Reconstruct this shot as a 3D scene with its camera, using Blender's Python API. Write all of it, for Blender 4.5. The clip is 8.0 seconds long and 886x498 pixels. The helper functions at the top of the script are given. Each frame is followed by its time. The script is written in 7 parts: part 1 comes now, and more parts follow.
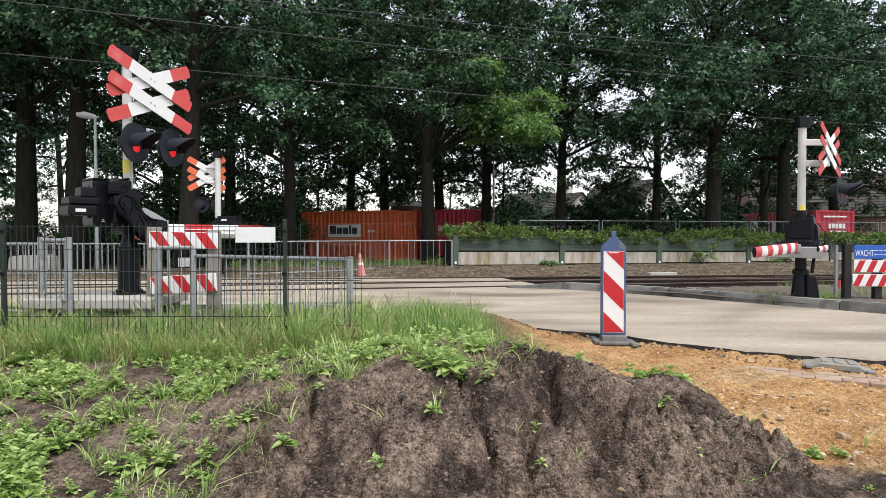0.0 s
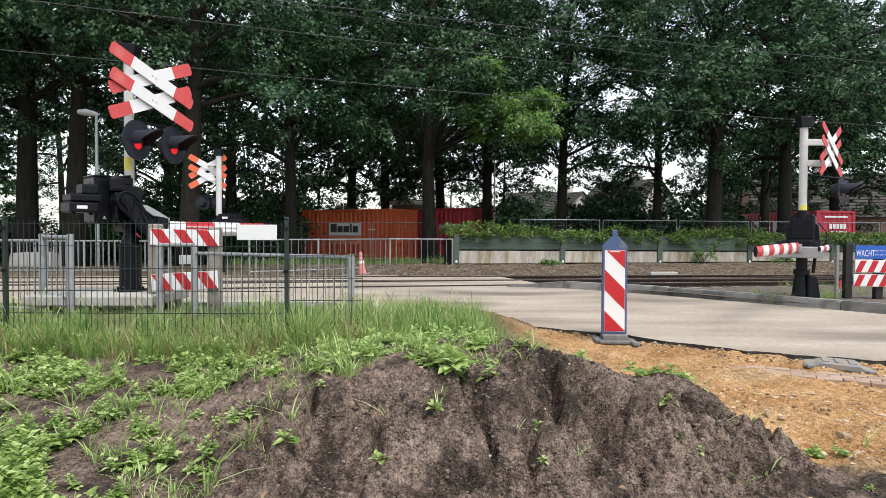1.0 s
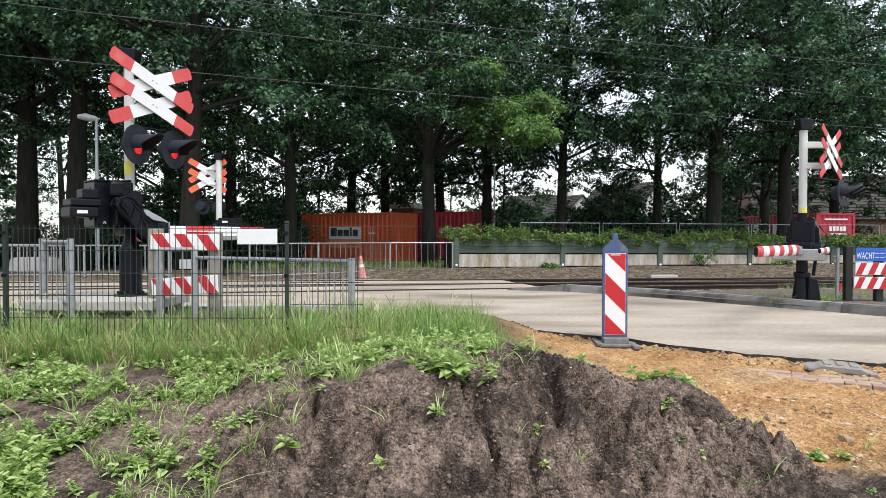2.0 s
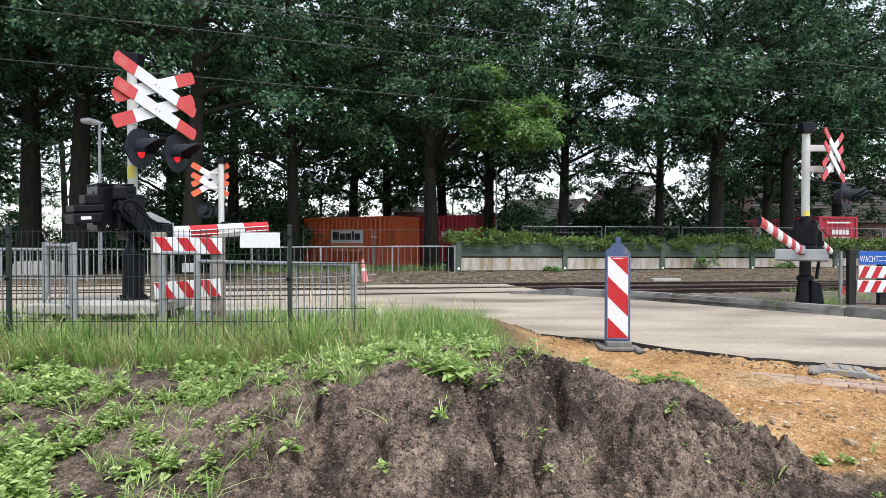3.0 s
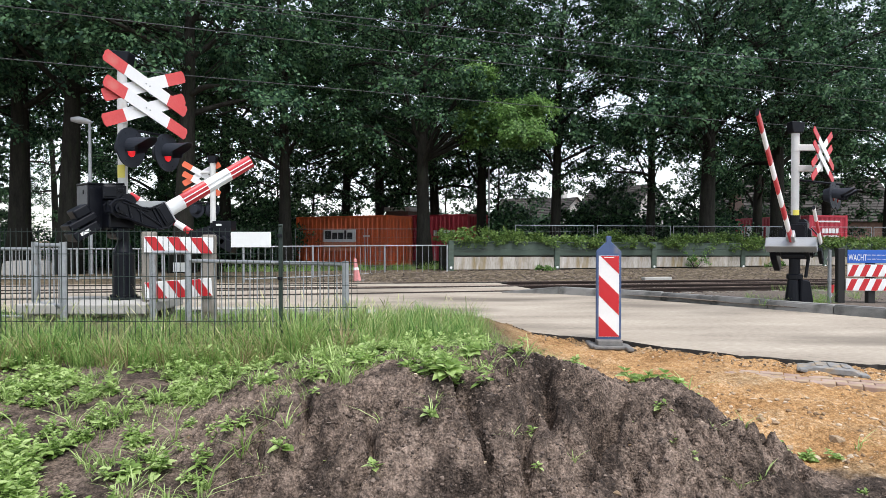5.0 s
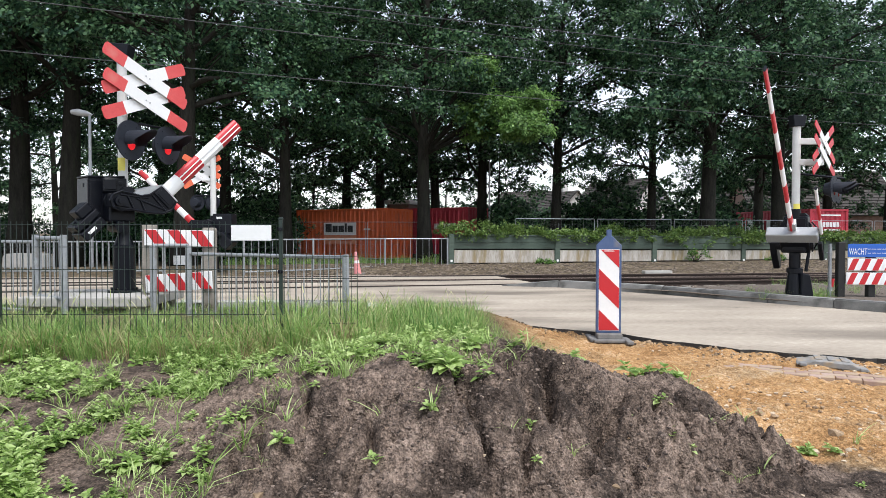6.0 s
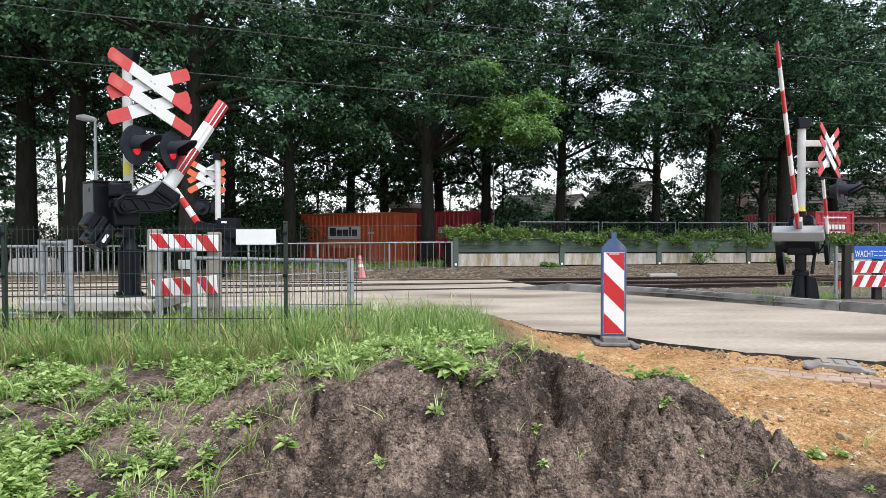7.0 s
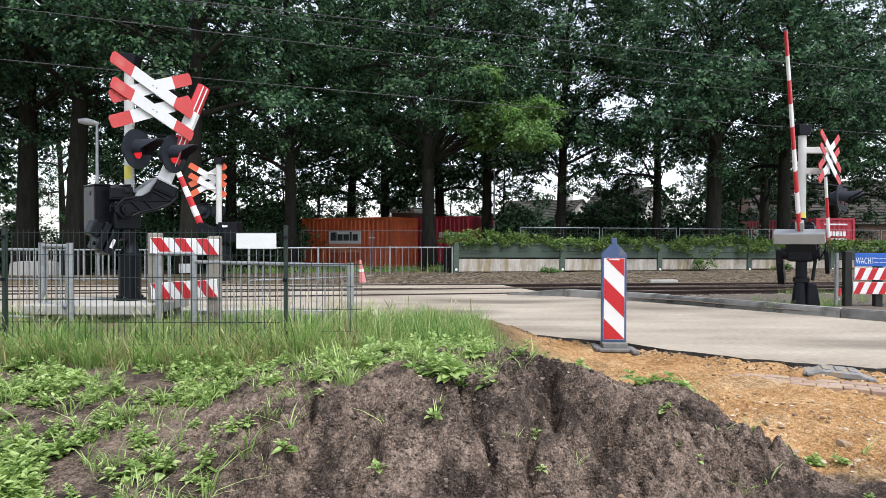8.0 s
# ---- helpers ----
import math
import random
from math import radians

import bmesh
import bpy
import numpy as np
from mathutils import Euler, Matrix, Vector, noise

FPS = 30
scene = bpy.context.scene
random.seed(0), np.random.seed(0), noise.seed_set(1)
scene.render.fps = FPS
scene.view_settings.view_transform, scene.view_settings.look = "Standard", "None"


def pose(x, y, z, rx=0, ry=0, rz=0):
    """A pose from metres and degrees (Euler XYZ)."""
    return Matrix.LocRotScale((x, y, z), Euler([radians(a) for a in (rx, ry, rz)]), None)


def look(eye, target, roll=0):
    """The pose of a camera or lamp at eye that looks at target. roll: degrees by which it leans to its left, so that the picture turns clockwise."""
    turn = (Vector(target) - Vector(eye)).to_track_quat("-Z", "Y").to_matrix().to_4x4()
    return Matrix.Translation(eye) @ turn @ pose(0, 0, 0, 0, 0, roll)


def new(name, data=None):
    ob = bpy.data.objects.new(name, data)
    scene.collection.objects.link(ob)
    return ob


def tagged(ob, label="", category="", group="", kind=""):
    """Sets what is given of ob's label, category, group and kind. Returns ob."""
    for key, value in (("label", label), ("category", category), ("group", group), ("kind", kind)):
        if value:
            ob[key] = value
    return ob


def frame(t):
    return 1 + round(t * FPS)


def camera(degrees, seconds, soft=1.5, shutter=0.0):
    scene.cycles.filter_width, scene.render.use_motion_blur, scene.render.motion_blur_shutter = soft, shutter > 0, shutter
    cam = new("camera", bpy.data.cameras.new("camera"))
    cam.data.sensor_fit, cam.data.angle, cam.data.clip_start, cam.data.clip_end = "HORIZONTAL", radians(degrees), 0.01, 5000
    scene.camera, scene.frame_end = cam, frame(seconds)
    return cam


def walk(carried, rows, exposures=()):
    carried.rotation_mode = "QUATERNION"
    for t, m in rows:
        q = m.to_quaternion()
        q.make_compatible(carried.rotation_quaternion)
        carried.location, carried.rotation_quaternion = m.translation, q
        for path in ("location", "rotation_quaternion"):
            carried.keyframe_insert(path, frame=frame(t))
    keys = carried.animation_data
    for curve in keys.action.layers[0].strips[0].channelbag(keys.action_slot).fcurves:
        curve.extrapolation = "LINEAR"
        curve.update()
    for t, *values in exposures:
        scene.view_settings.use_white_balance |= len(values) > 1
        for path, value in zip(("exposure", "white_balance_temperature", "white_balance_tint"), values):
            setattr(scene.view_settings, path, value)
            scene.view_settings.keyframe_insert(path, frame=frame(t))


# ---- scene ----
# ---------------------------------------------------------------- camera
cam = camera(70, 8.0, soft=0.72)
walk(cam, [
    (0.0, pose(0.0053, 0.0022, 1.2011, 88.677, 0.006, 0.025)),
    (0.5, pose(-0.0024, 0.0054, 1.1937, 88.564, -0.246, 0.056)),
    (1.0, pose(-0.0039, 0.0022, 1.1948, 88.573, -0.221, 0.067)),
    (1.5, pose(-0.0053, 0.0033, 1.1986, 88.668, -0.106, -0.012)),
    (3.0, pose(-0.0137, 0.0055, 1.1956, 89.217, -0.026, 0.236)),
    (3.5, pose(-0.0146, 0.0080, 1.1993, 89.123, -0.086, 0.215)),
    (4.0, pose(-0.0147, -0.0095, 1.1995, 89.172, -0.064, -0.020)),
    (4.5, pose(-0.0035, -0.0045, 1.1954, 89.350, 0.085, -0.361)),
    (6.0, pose(0.0030, -0.0070, 1.2011, 88.510, -0.050, -0.365)),
    (6.5, pose(-0.0028, -0.0021, 1.1968, 88.766, -0.010, -0.058)),
    (7.0, pose(-0.0010, -0.0028, 1.1997, 88.838, 0.132, 0.002)),
    (7.5, pose(-0.0015, -0.0028, 1.1970, 88.593, -0.064, 0.083)),
    (8.0, pose(0.0047, -0.0051, 1.1973, 89.304, -0.125, 0.071)),
], exposures=[(0.0, 0.71, 6780, 10), (1.0, 0.76, 6680, 10), (3.0, 0.83, 6440, 10), (8.0, 0.83, 6420, 10)])

# ---------------------------------------------------------------- daylight: bright overcast sky
world = bpy.data.worlds.new("overcast_sky")
scene.world = world
world.use_nodes = True
wn, wl = world.node_tree.nodes, world.node_tree.links
sky = wn.new("ShaderNodeTexSky")
sky.sky_type, sky.sun_disc = "NISHITA", False
sky.sun_elevation, sky.sun_rotation = radians(62), radians(147)
sky.air_density, sky.dust_density, sky.ozone_density = 1.0, 1.0, 1.0
pale = wn.new("ShaderNodeHueSaturation")
pale.inputs["Saturation"].default_value = 0.42
wl.new(sky.outputs["Color"], pale.inputs["Color"])
wl.new(pale.outputs["Color"], wn["Background"].inputs["Color"])
wn["Background"].inputs["Strength"].default_value = 0.15
sun = new("sun", bpy.data.lights.new("sun", "SUN"))
sun.data.energy, sun.data.angle, sun.data.color = 2.3, radians(25), (1.0, 0.985, 0.975)
sun.matrix_world = look((4.5, -7, 16), (0, 0, 0))

# ---------------------------------------------------------------- materials


def material(name, colours, rough=0.7, metal=0.0, scale=4.0, fine=60.0, bump=0.15, island=0.0, objrand=0.0, stretch=(1, 1, 1),
             spec=0.5, depth=0.01, emit=0.0, through_light=0.0, dirt=None, dirt_at=0.6):
    """A procedural surface: colours blended by coarse and fine noise, optional stains, fine relief."""
    m = bpy.data.materials.new(name)
    m.use_nodes = True
    n, l = m.node_tree.nodes, m.node_tree.links
    p = n["Principled BSDF"]
    co = n.new("ShaderNodeTexCoord")
    mp = n.new("ShaderNodeMapping")
    mp.inputs["Scale"].default_value = stretch
    l.new(co.outputs["Object"], mp.inputs["Vector"])
    a, b = n.new("ShaderNodeTexNoise"), n.new("ShaderNodeTexNoise")
    for t, s, d in ((a, scale, 5.0), (b, fine, 4.0)):
        t.inputs["Scale"].default_value, t.inputs["Detail"].default_value = s, d
        l.new(mp.outputs["Vector"], t.inputs["Vector"])
    mixn = n.new("ShaderNodeMix")
    mixn.inputs["Factor"].default_value = 0.4
    l.new(a.outputs["Fac"], mixn.inputs["A"])
    l.new(b.outputs["Fac"], mixn.inputs["B"])
    src = mixn.outputs["Result"]
    if island or objrand:
        add = n.new("ShaderNodeMath")
        add.operation = "MULTIPLY_ADD"
        rnd = n.new("ShaderNodeNewGeometry").outputs["Random Per Island"] if island else n.new("ShaderNodeObjectInfo").outputs["Random"]
        off = n.new("ShaderNodeMath")
        off.operation = "SUBTRACT"
        off.inputs[1].default_value = 0.5
        l.new(rnd, off.inputs[0])
        l.new(off.outputs[0], add.inputs[0])
        add.inputs[1].default_value = island or objrand
        l.new(src, add.inputs[2])
        src = add.outputs[0]
    ramp = n.new("ShaderNodeValToRGB")
    k = len(colours)
    while len(ramp.color_ramp.elements) < k:
        ramp.color_ramp.elements.new(0.5)
    for i, c in enumerate(colours):
        e = ramp.color_ramp.elements[i]
        e.position = 0.3 + 0.4 * i / max(1, k - 1)
        e.color = (*c, 1)
    l.new(src, ramp.inputs["Fac"])
    col = ramp.outputs["Color"]
    if dirt:
        dn = n.new("ShaderNodeTexNoise")
        dn.inputs["Scale"].default_value, dn.inputs["Detail"].default_value = scale * 0.6, 8.0
        dm = n.new("ShaderNodeMapping")
        dm.inputs["Location"].default_value = (3.1, 1.7, 5.3)
        dm.inputs["Scale"].default_value = stretch
        l.new(co.outputs["Object"], dm.inputs["Vector"])
        l.new(dm.outputs["Vector"], dn.inputs["Vector"])
        dr = n.new("ShaderNodeValToRGB")
        dr.color_ramp.elements[0].position, dr.color_ramp.elements[1].position = dirt_at - 0.08, dirt_at + 0.12
        l.new(dn.outputs["Fac"], dr.inputs["Fac"])
        dx = n.new("ShaderNodeMix")
        dx.data_type = "RGBA"
        dx.inputs["B"].default_value = (*dirt, 1)
        l.new(dr.outputs["Color"], dx.inputs["Factor"])
        l.new(col, dx.inputs["A"])
        col = dx.outputs["Result"]
    l.new(col, p.inputs["Base Color"])
    p.inputs["Roughness"].default_value, p.inputs["Metallic"].default_value = rough, metal
    p.inputs["Specular IOR Level"].default_value = spec
    if bump:
        bp = n.new("ShaderNodeBump")
        bp.inputs["Strength"].default_value, bp.inputs["Distance"].default_value = bump, depth
        l.new(mixn.outputs["Result"], bp.inputs["Height"])
        l.new(bp.outputs["Normal"], p.inputs["Normal"])
    if emit:
        l.new(col, p.inputs["Emission Color"])
        p.inputs["Emission Strength"].default_value = emit
    if through_light:
        tr = n.new("ShaderNodeBsdfTranslucent")
        ms = n.new("ShaderNodeMixShader")
        ms.inputs["Fac"].default_value = through_light
        l.new(col, tr.inputs["Color"])
        l.new(p.outputs[0], ms.inputs[1])
        l.new(tr.outputs[0], ms.inputs[2])
        l.new(ms.outputs[0], n["Material Output"].inputs["Surface"])
    return m


M_WHITE = material("white_reflective_paint", [(0.68, 0.68, 0.68), (0.76, 0.76, 0.76)], 0.45, scale=3, fine=30, bump=0.03, dirt=(0.5, 0.49, 0.46), dirt_at=0.68)
M_RED = material("red_reflective_paint", [(0.425, 0.0119, 0.0187), (0.493, 0.0187, 0.0255)], 0.4, scale=3, fine=30, bump=0.03)
M_FADED = material("faded_red_paint", [(0.51, 0.04675, 0.04675), (0.595, 0.085, 0.08075)], 0.45, scale=5, fine=40, bump=0.03, dirt=(0.561, 0.17, 0.1445), dirt_at=0.66)
M_ORANGE_RED = material("orange_red_paint", [(0.6375, 0.1105, 0.0425), (0.68, 0.153, 0.068)], 0.45, scale=5, bump=0.03)
M_BLACK = material("black_painted_iron", [(0.0022, 0.0028, 0.0052), (0.0052, 0.0062, 0.0105)], 0.4, scale=6, fine=80, bump=0.08, spec=0.22, dirt=(0.018, 0.018, 0.019), dirt_at=0.72)
M_DISC = material("matt_black_backboard", [(0.0125, 0.0155, 0.023), (0.02, 0.0235, 0.033)], 0.6, scale=6, fine=80, bump=0.04, spec=0.3)
# lighter than M_BLACK: sky sheen on the cabinet side, put into the colour
M_SIDE = material("scuffed_grey_black_paint", [(0.035, 0.036, 0.041), (0.07, 0.071, 0.077)], 0.45, scale=3, fine=50, bump=0.06, spec=0.4)
M_POLE = material("pale_grey_painted_steel", [(0.527, 0.527, 0.51), (0.629, 0.629, 0.612)], 0.45, scale=4, fine=40, bump=0.04, dirt=(0.3825, 0.3655, 0.323), dirt_at=0.66)
M_ALU = material("grey_aluminium", [(0.34, 0.3485, 0.357), (0.442, 0.4505, 0.459)], 0.4, 0.6, scale=5, fine=60, bump=0.05)
M_GALV = material("galvanised_steel", [(0.2652, 0.2808, 0.2964), (0.39, 0.4056, 0.4212)], 0.48, 0.55, scale=14, fine=80, bump=0.05, dirt=(0.234, 0.2262, 0.2106), dirt_at=0.66)
M_MESH = material("dark_green_coated_wire", [(0.008, 0.018, 0.014), (0.016, 0.03, 0.024)], 0.45, scale=8, bump=0.03)
M_YELLOW = material("yellow_sticker", [(0.68, 0.58, 0.08), (0.74, 0.66, 0.14)], 0.5, bump=0.02)
M_LENS = material("lit_red_lens", [(0.85, 0.012, 0.02), (0.95, 0.02, 0.03)], 0.3, bump=0, emit=0.27)
M_DARKLENS = material("dark_red_lens", [(0.12, 0.004, 0.006), (0.16, 0.006, 0.008)], 0.15, bump=0)
M_BLUE = material("blue_enamel", [(0.016, 0.088, 0.4), (0.02, 0.112, 0.448)], 0.35, bump=0.02)
M_BLUEGREY = material("blue_grey_plastic", [(0.0425, 0.0765, 0.17), (0.06375, 0.102, 0.2125)], 0.5, scale=9, bump=0.06, dirt=(0.187, 0.17, 0.153), dirt_at=0.64)
M_RUBBER = material("grey_recycled_rubber", [(0.09, 0.09, 0.09), (0.2, 0.19, 0.18)], 0.85, scale=12, fine=90, bump=0.3)
M_BOARD = material("dark_weathered_plastic_post", [(0.012, 0.012, 0.013), (0.028, 0.027, 0.026)], 0.6, scale=6, fine=60, bump=0.15, stretch=(1, 1, 0.2), spec=0.3)
M_POST = material("weathered_concrete_post", [(0.16, 0.144, 0.12), (0.288, 0.264, 0.232)], 0.9, scale=7, fine=70, bump=0.4, dirt=(0.096, 0.088, 0.056), dirt_at=0.6)
M_CONC = material("pale_concrete", [(0.32, 0.312, 0.288), (0.416, 0.4, 0.376)], 0.88, scale=3, fine=60, bump=0.25, dirt=(0.224, 0.216, 0.184), dirt_at=0.6)
M_KERB = material("grey_kerb_concrete", [(0.14, 0.14, 0.136), (0.27, 0.264, 0.252)], 0.9, scale=5, fine=70, bump=0.3, objrand=0.3, spec=0.2, dirt=(0.075, 0.074, 0.07), dirt_at=0.6)
M_ROAD = material("dusty_sand_strewn_asphalt", [(0.12, 0.1, 0.078), (0.29, 0.246, 0.196), (0.37, 0.32, 0.258), (0.5, 0.44, 0.36)], 0.9, scale=0.9, fine=24, bump=0.5, stretch=(0.5, 1.4, 1), dirt=(0.15, 0.125, 0.098), dirt_at=0.58)
M_ASPH = material("broken_asphalt_edge", [(0.018, 0.017, 0.016), (0.05, 0.046, 0.042)], 0.95, scale=12, fine=60, bump=0.6)
M_BALLAST = material("brown_track_ballast", [(0.04, 0.031, 0.025), (0.11, 0.088, 0.07), (0.19, 0.155, 0.128)], 0.95, scale=14, fine=45, bump=0.9, depth=0.03)
M_STONE = material("ballast_stone", [(0.045, 0.034, 0.026), (0.1, 0.077, 0.058), (0.2, 0.16, 0.125)], 0.9, scale=9, bump=0.3, island=0.8)
M_RAIL = material("rusty_rail_steel", [(0.014, 0.009, 0.007), (0.045, 0.027, 0.02)], 0.75, 0.2, scale=9, fine=60, bump=0.2)
M_RAILTOP = material("worn_rail_head", [(0.2, 0.14, 0.105), (0.34, 0.26, 0.21)], 0.55, 0.2, scale=5, bump=0.05)
M_GREENWOOD = material("green_weathered_planks", [(0.04125, 0.06225, 0.0465), (0.075, 0.105, 0.081)], 0.75, scale=3, fine=40, bump=0.2, stretch=(0.25, 1, 2), objrand=0.2, dirt=(0.01875, 0.021, 0.015), dirt_at=0.64)
M_PANEL = material("stained_concrete_panel", [(0.15, 0.13, 0.1), (0.3, 0.27, 0.225), (0.42, 0.385, 0.345), (0.52, 0.49, 0.455)], 0.9, scale=2.6, fine=17, bump=0.25, stretch=(2.2, 1, 0.3), objrand=0.15, dirt=(0.23, 0.16, 0.04), dirt_at=0.585)
M_CONT_O = material("orange_container_paint", [(0.5, 0.085, 0.022), (0.6, 0.11, 0.027)], 0.5, scale=2, fine=30, bump=0.05, dirt=(0.2808, 0.078, 0.0351), dirt_at=0.64)
M_CONT_R = material("dark_red_container_paint", [(0.368, 0.0176, 0.036), (0.432, 0.0256, 0.048)], 0.5, scale=2, fine=30, bump=0.05, dirt=(0.24, 0.0176, 0.028), dirt_at=0.66)
M_SIGNTXT = material("black_print", [(0.015, 0.015, 0.018), (0.02, 0.02, 0.022)], 0.5, bump=0)
M_BARK = material("dark_ridged_bark", [(0.011, 0.0105, 0.009), (0.036, 0.0335, 0.0275)], 0.95, scale=5, fine=26, bump=0.9, depth=0.04, stretch=(2, 2, 0.4), dirt=(0.02625, 0.0315, 0.01875), dirt_at=0.62, spec=0.2)
M_LEAF = material("broad_tree_leaf", [(0.012, 0.036, 0.018), (0.031, 0.083, 0.038), (0.085, 0.17, 0.072)], 0.5, scale=0.45, fine=3, bump=0, island=0.8, through_light=0.3, spec=0.2)
M_LEAF3 = material("dull_green_tree_leaf", [(0.013, 0.04, 0.022), (0.034, 0.091, 0.044), (0.093, 0.18, 0.084)], 0.5, scale=0.45, fine=3, bump=0, island=0.8, through_light=0.3, spec=0.2)
# lighter than M_LEAF; on the tree's branch this green stands in for light
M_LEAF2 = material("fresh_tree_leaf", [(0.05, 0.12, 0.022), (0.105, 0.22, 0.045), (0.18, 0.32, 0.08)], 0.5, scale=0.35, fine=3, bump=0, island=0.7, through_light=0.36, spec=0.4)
M_IVY = material("hedge_leaf", [(0.0518, 0.1036, 0.0185), (0.1036, 0.185, 0.037), (0.1776, 0.2664, 0.0666)], 0.5, scale=1.2, fine=8, bump=0, island=0.7, through_light=0.3)
M_GRASS = material("long_grass", [(0.09, 0.2, 0.04), (0.18, 0.345, 0.076), (0.27, 0.43, 0.115), (0.37, 0.43, 0.16)], 0.6, scale=1.2, fine=7, bump=0, island=0.6, through_light=0.4)
M_DRY = material("dry_straw", [(0.255, 0.1955, 0.0935), (0.391, 0.3145, 0.17)], 0.7, scale=2, bump=0, island=0.6, through_light=0.3)
M_SEED = material("pale_seed_head", [(0.28, 0.32, 0.13), (0.42, 0.43, 0.2), (0.52, 0.5, 0.28)], 0.7, scale=2, bump=0, island=0.7, through_light=0.3)
M_WEED = material("bright_weed_leaf", [(0.18, 0.285, 0.065), (0.325, 0.46, 0.135), (0.49, 0.61, 0.25)], 0.5, scale=2, fine=14, bump=0, island=0.75, through_light=0.42)
M_PAVER = material("pink_clay_paver", [(0.2805, 0.187, 0.153), (0.391, 0.289, 0.238)], 0.9, scale=8, fine=60, bump=0.3, objrand=0.5, dirt=(0.357, 0.272, 0.17), dirt_at=0.52)
M_BRICK = material("house_brick", [(0.1275, 0.075, 0.05625), (0.21, 0.135, 0.105)], 0.9, scale=4, fine=40, bump=0.2)
M_PLASTER = material("white_house_plaster", [(0.496, 0.48, 0.448), (0.592, 0.576, 0.544)], 0.85, scale=2, bump=0.1)
M_TILE = material("grey_roof_tile", [(0.04, 0.037, 0.034), (0.08, 0.073, 0.067)], 0.9, scale=3, fine=30, bump=0.2, island=0.3, spec=0.2)
M_PANE = material("dark_window_pane", [(0.03, 0.035, 0.04), (0.05, 0.055, 0.06)], 0.06, bump=0)
M_CONE = material("faded_cone_plastic", [(0.55, 0.17, 0.17), (0.66, 0.3, 0.29)], 0.6, scale=9, bump=0.05)
M_CABLE = material("weathered_overhead_wire", [(0.06, 0.062, 0.065), (0.1, 0.102, 0.105)], 0.5, 0.5, bump=0)
M_SPARE = material("dusty_grey_rubber", [(0.15, 0.15, 0.15), (0.27, 0.265, 0.255)], 0.85, 0.0, scale=12, bump=0.3, dirt=(0.3, 0.23, 0.15), dirt_at=0.55)

# ---------------------------------------------------------------- mesh tools


def finish(name, bm, mats, smooth=False):
    me = bpy.data.meshes.new(name)
    bm.to_mesh(me)
    bm.free()
    for m in (mats if isinstance(mats, (list, tuple)) else [mats]):
        me.materials.append(m)
    if smooth:
        for p in me.polygons:
            p.use_smooth = True
    return me


def part(name, bm, material_, parent=None, label="", at=None, smooth=False):
    """Links a bmesh as one mesh object, under a thing or a part where parent is given."""
    ob = new(name, bm if isinstance(bm, bpy.types.Mesh) else finish(name, bm, material_, smooth))
    ob.parent = parent
    if at is not None:
        ob.matrix_basis = at
    if label:
        tagged(ob, label)
    return ob


def thing(name, at, label, category, group="", kind=""):
    ob = new(name)
    ob.empty_display_size = 0.2
    ob.matrix_basis = at
    return tagged(ob, label, category, group, kind)


def box(bm, lo, hi, m=None, bevel=0.0, mat=0):
    c = [(a + b) / 2 for a, b in zip(lo, hi)]
    s = [max(1e-4, abs(b - a)) for a, b in zip(lo, hi)]
    r = bmesh.ops.create_cube(bm, size=1, matrix=(m or Matrix()) @ Matrix.Translation(c) @ Matrix.Diagonal((*s, 1)))
    vs = r["verts"]
    fs = list({f for v in vs for f in v.link_faces})
    if mat:
        for f in fs:
            f.material_index = mat
    if bevel:
        es = list({e for v in vs for e in v.link_edges})
        bmesh.ops.bevel(bm, geom=es, offset=bevel, segments=2, affect="EDGES", profile=0.5, clamp_overlap=True)
    return bm


def rod(bm, a, b, r1, r2=None, n=12, mat=0, caps=True, m=None):
    """A round bar from a to b, tapered from r1 to r2."""
    a, b = Vector(a), Vector(b)
    d = b - a
    q = d.to_track_quat("Z", "Y").to_matrix().to_4x4()
    mm = (m or Matrix()) @ Matrix.Translation((a + b) / 2) @ q
    r = bmesh.ops.create_cone(bm, cap_ends=caps, segments=n, radius1=r1, radius2=r1 if r2 is None else r2, depth=d.length, matrix=mm)
    if mat:
        for f in {f for v in r["verts"] for f in v.link_faces}:
            f.material_index = mat
    return bm


def tube_along(bm, pts, radii, n=8, squash=1.0, cap=True):
    """A tube through points with its own radius at each."""
    pts = [Vector(p) for p in pts]
    rings = []
    up = Vector((0.13, 0.97, 0.2)).normalized()
    for i, p in enumerate(pts):
        d = (pts[min(i + 1, len(pts) - 1)] - pts[max(i - 1, 0)]).normalized()
        u = d.cross(up)
        u = u.normalized() if u.length > 1e-3 else Vector((1, 0, 0))
        v = d.cross(u).normalized()
        rings.append([bm.verts.new(p + (u * math.cos(2 * math.pi * k / n) + v * squash * math.sin(2 * math.pi * k / n)) * radii[i]) for k in range(n)])
    for r0, r1 in zip(rings, rings[1:]):
        for k in range(n):
            bm.faces.new((r0[k], r0[(k + 1) % n], r1[(k + 1) % n], r1[k]))
    if cap:
        bm.faces.new(rings[0][::-1])
        bm.faces.new(rings[-1])
    return bm


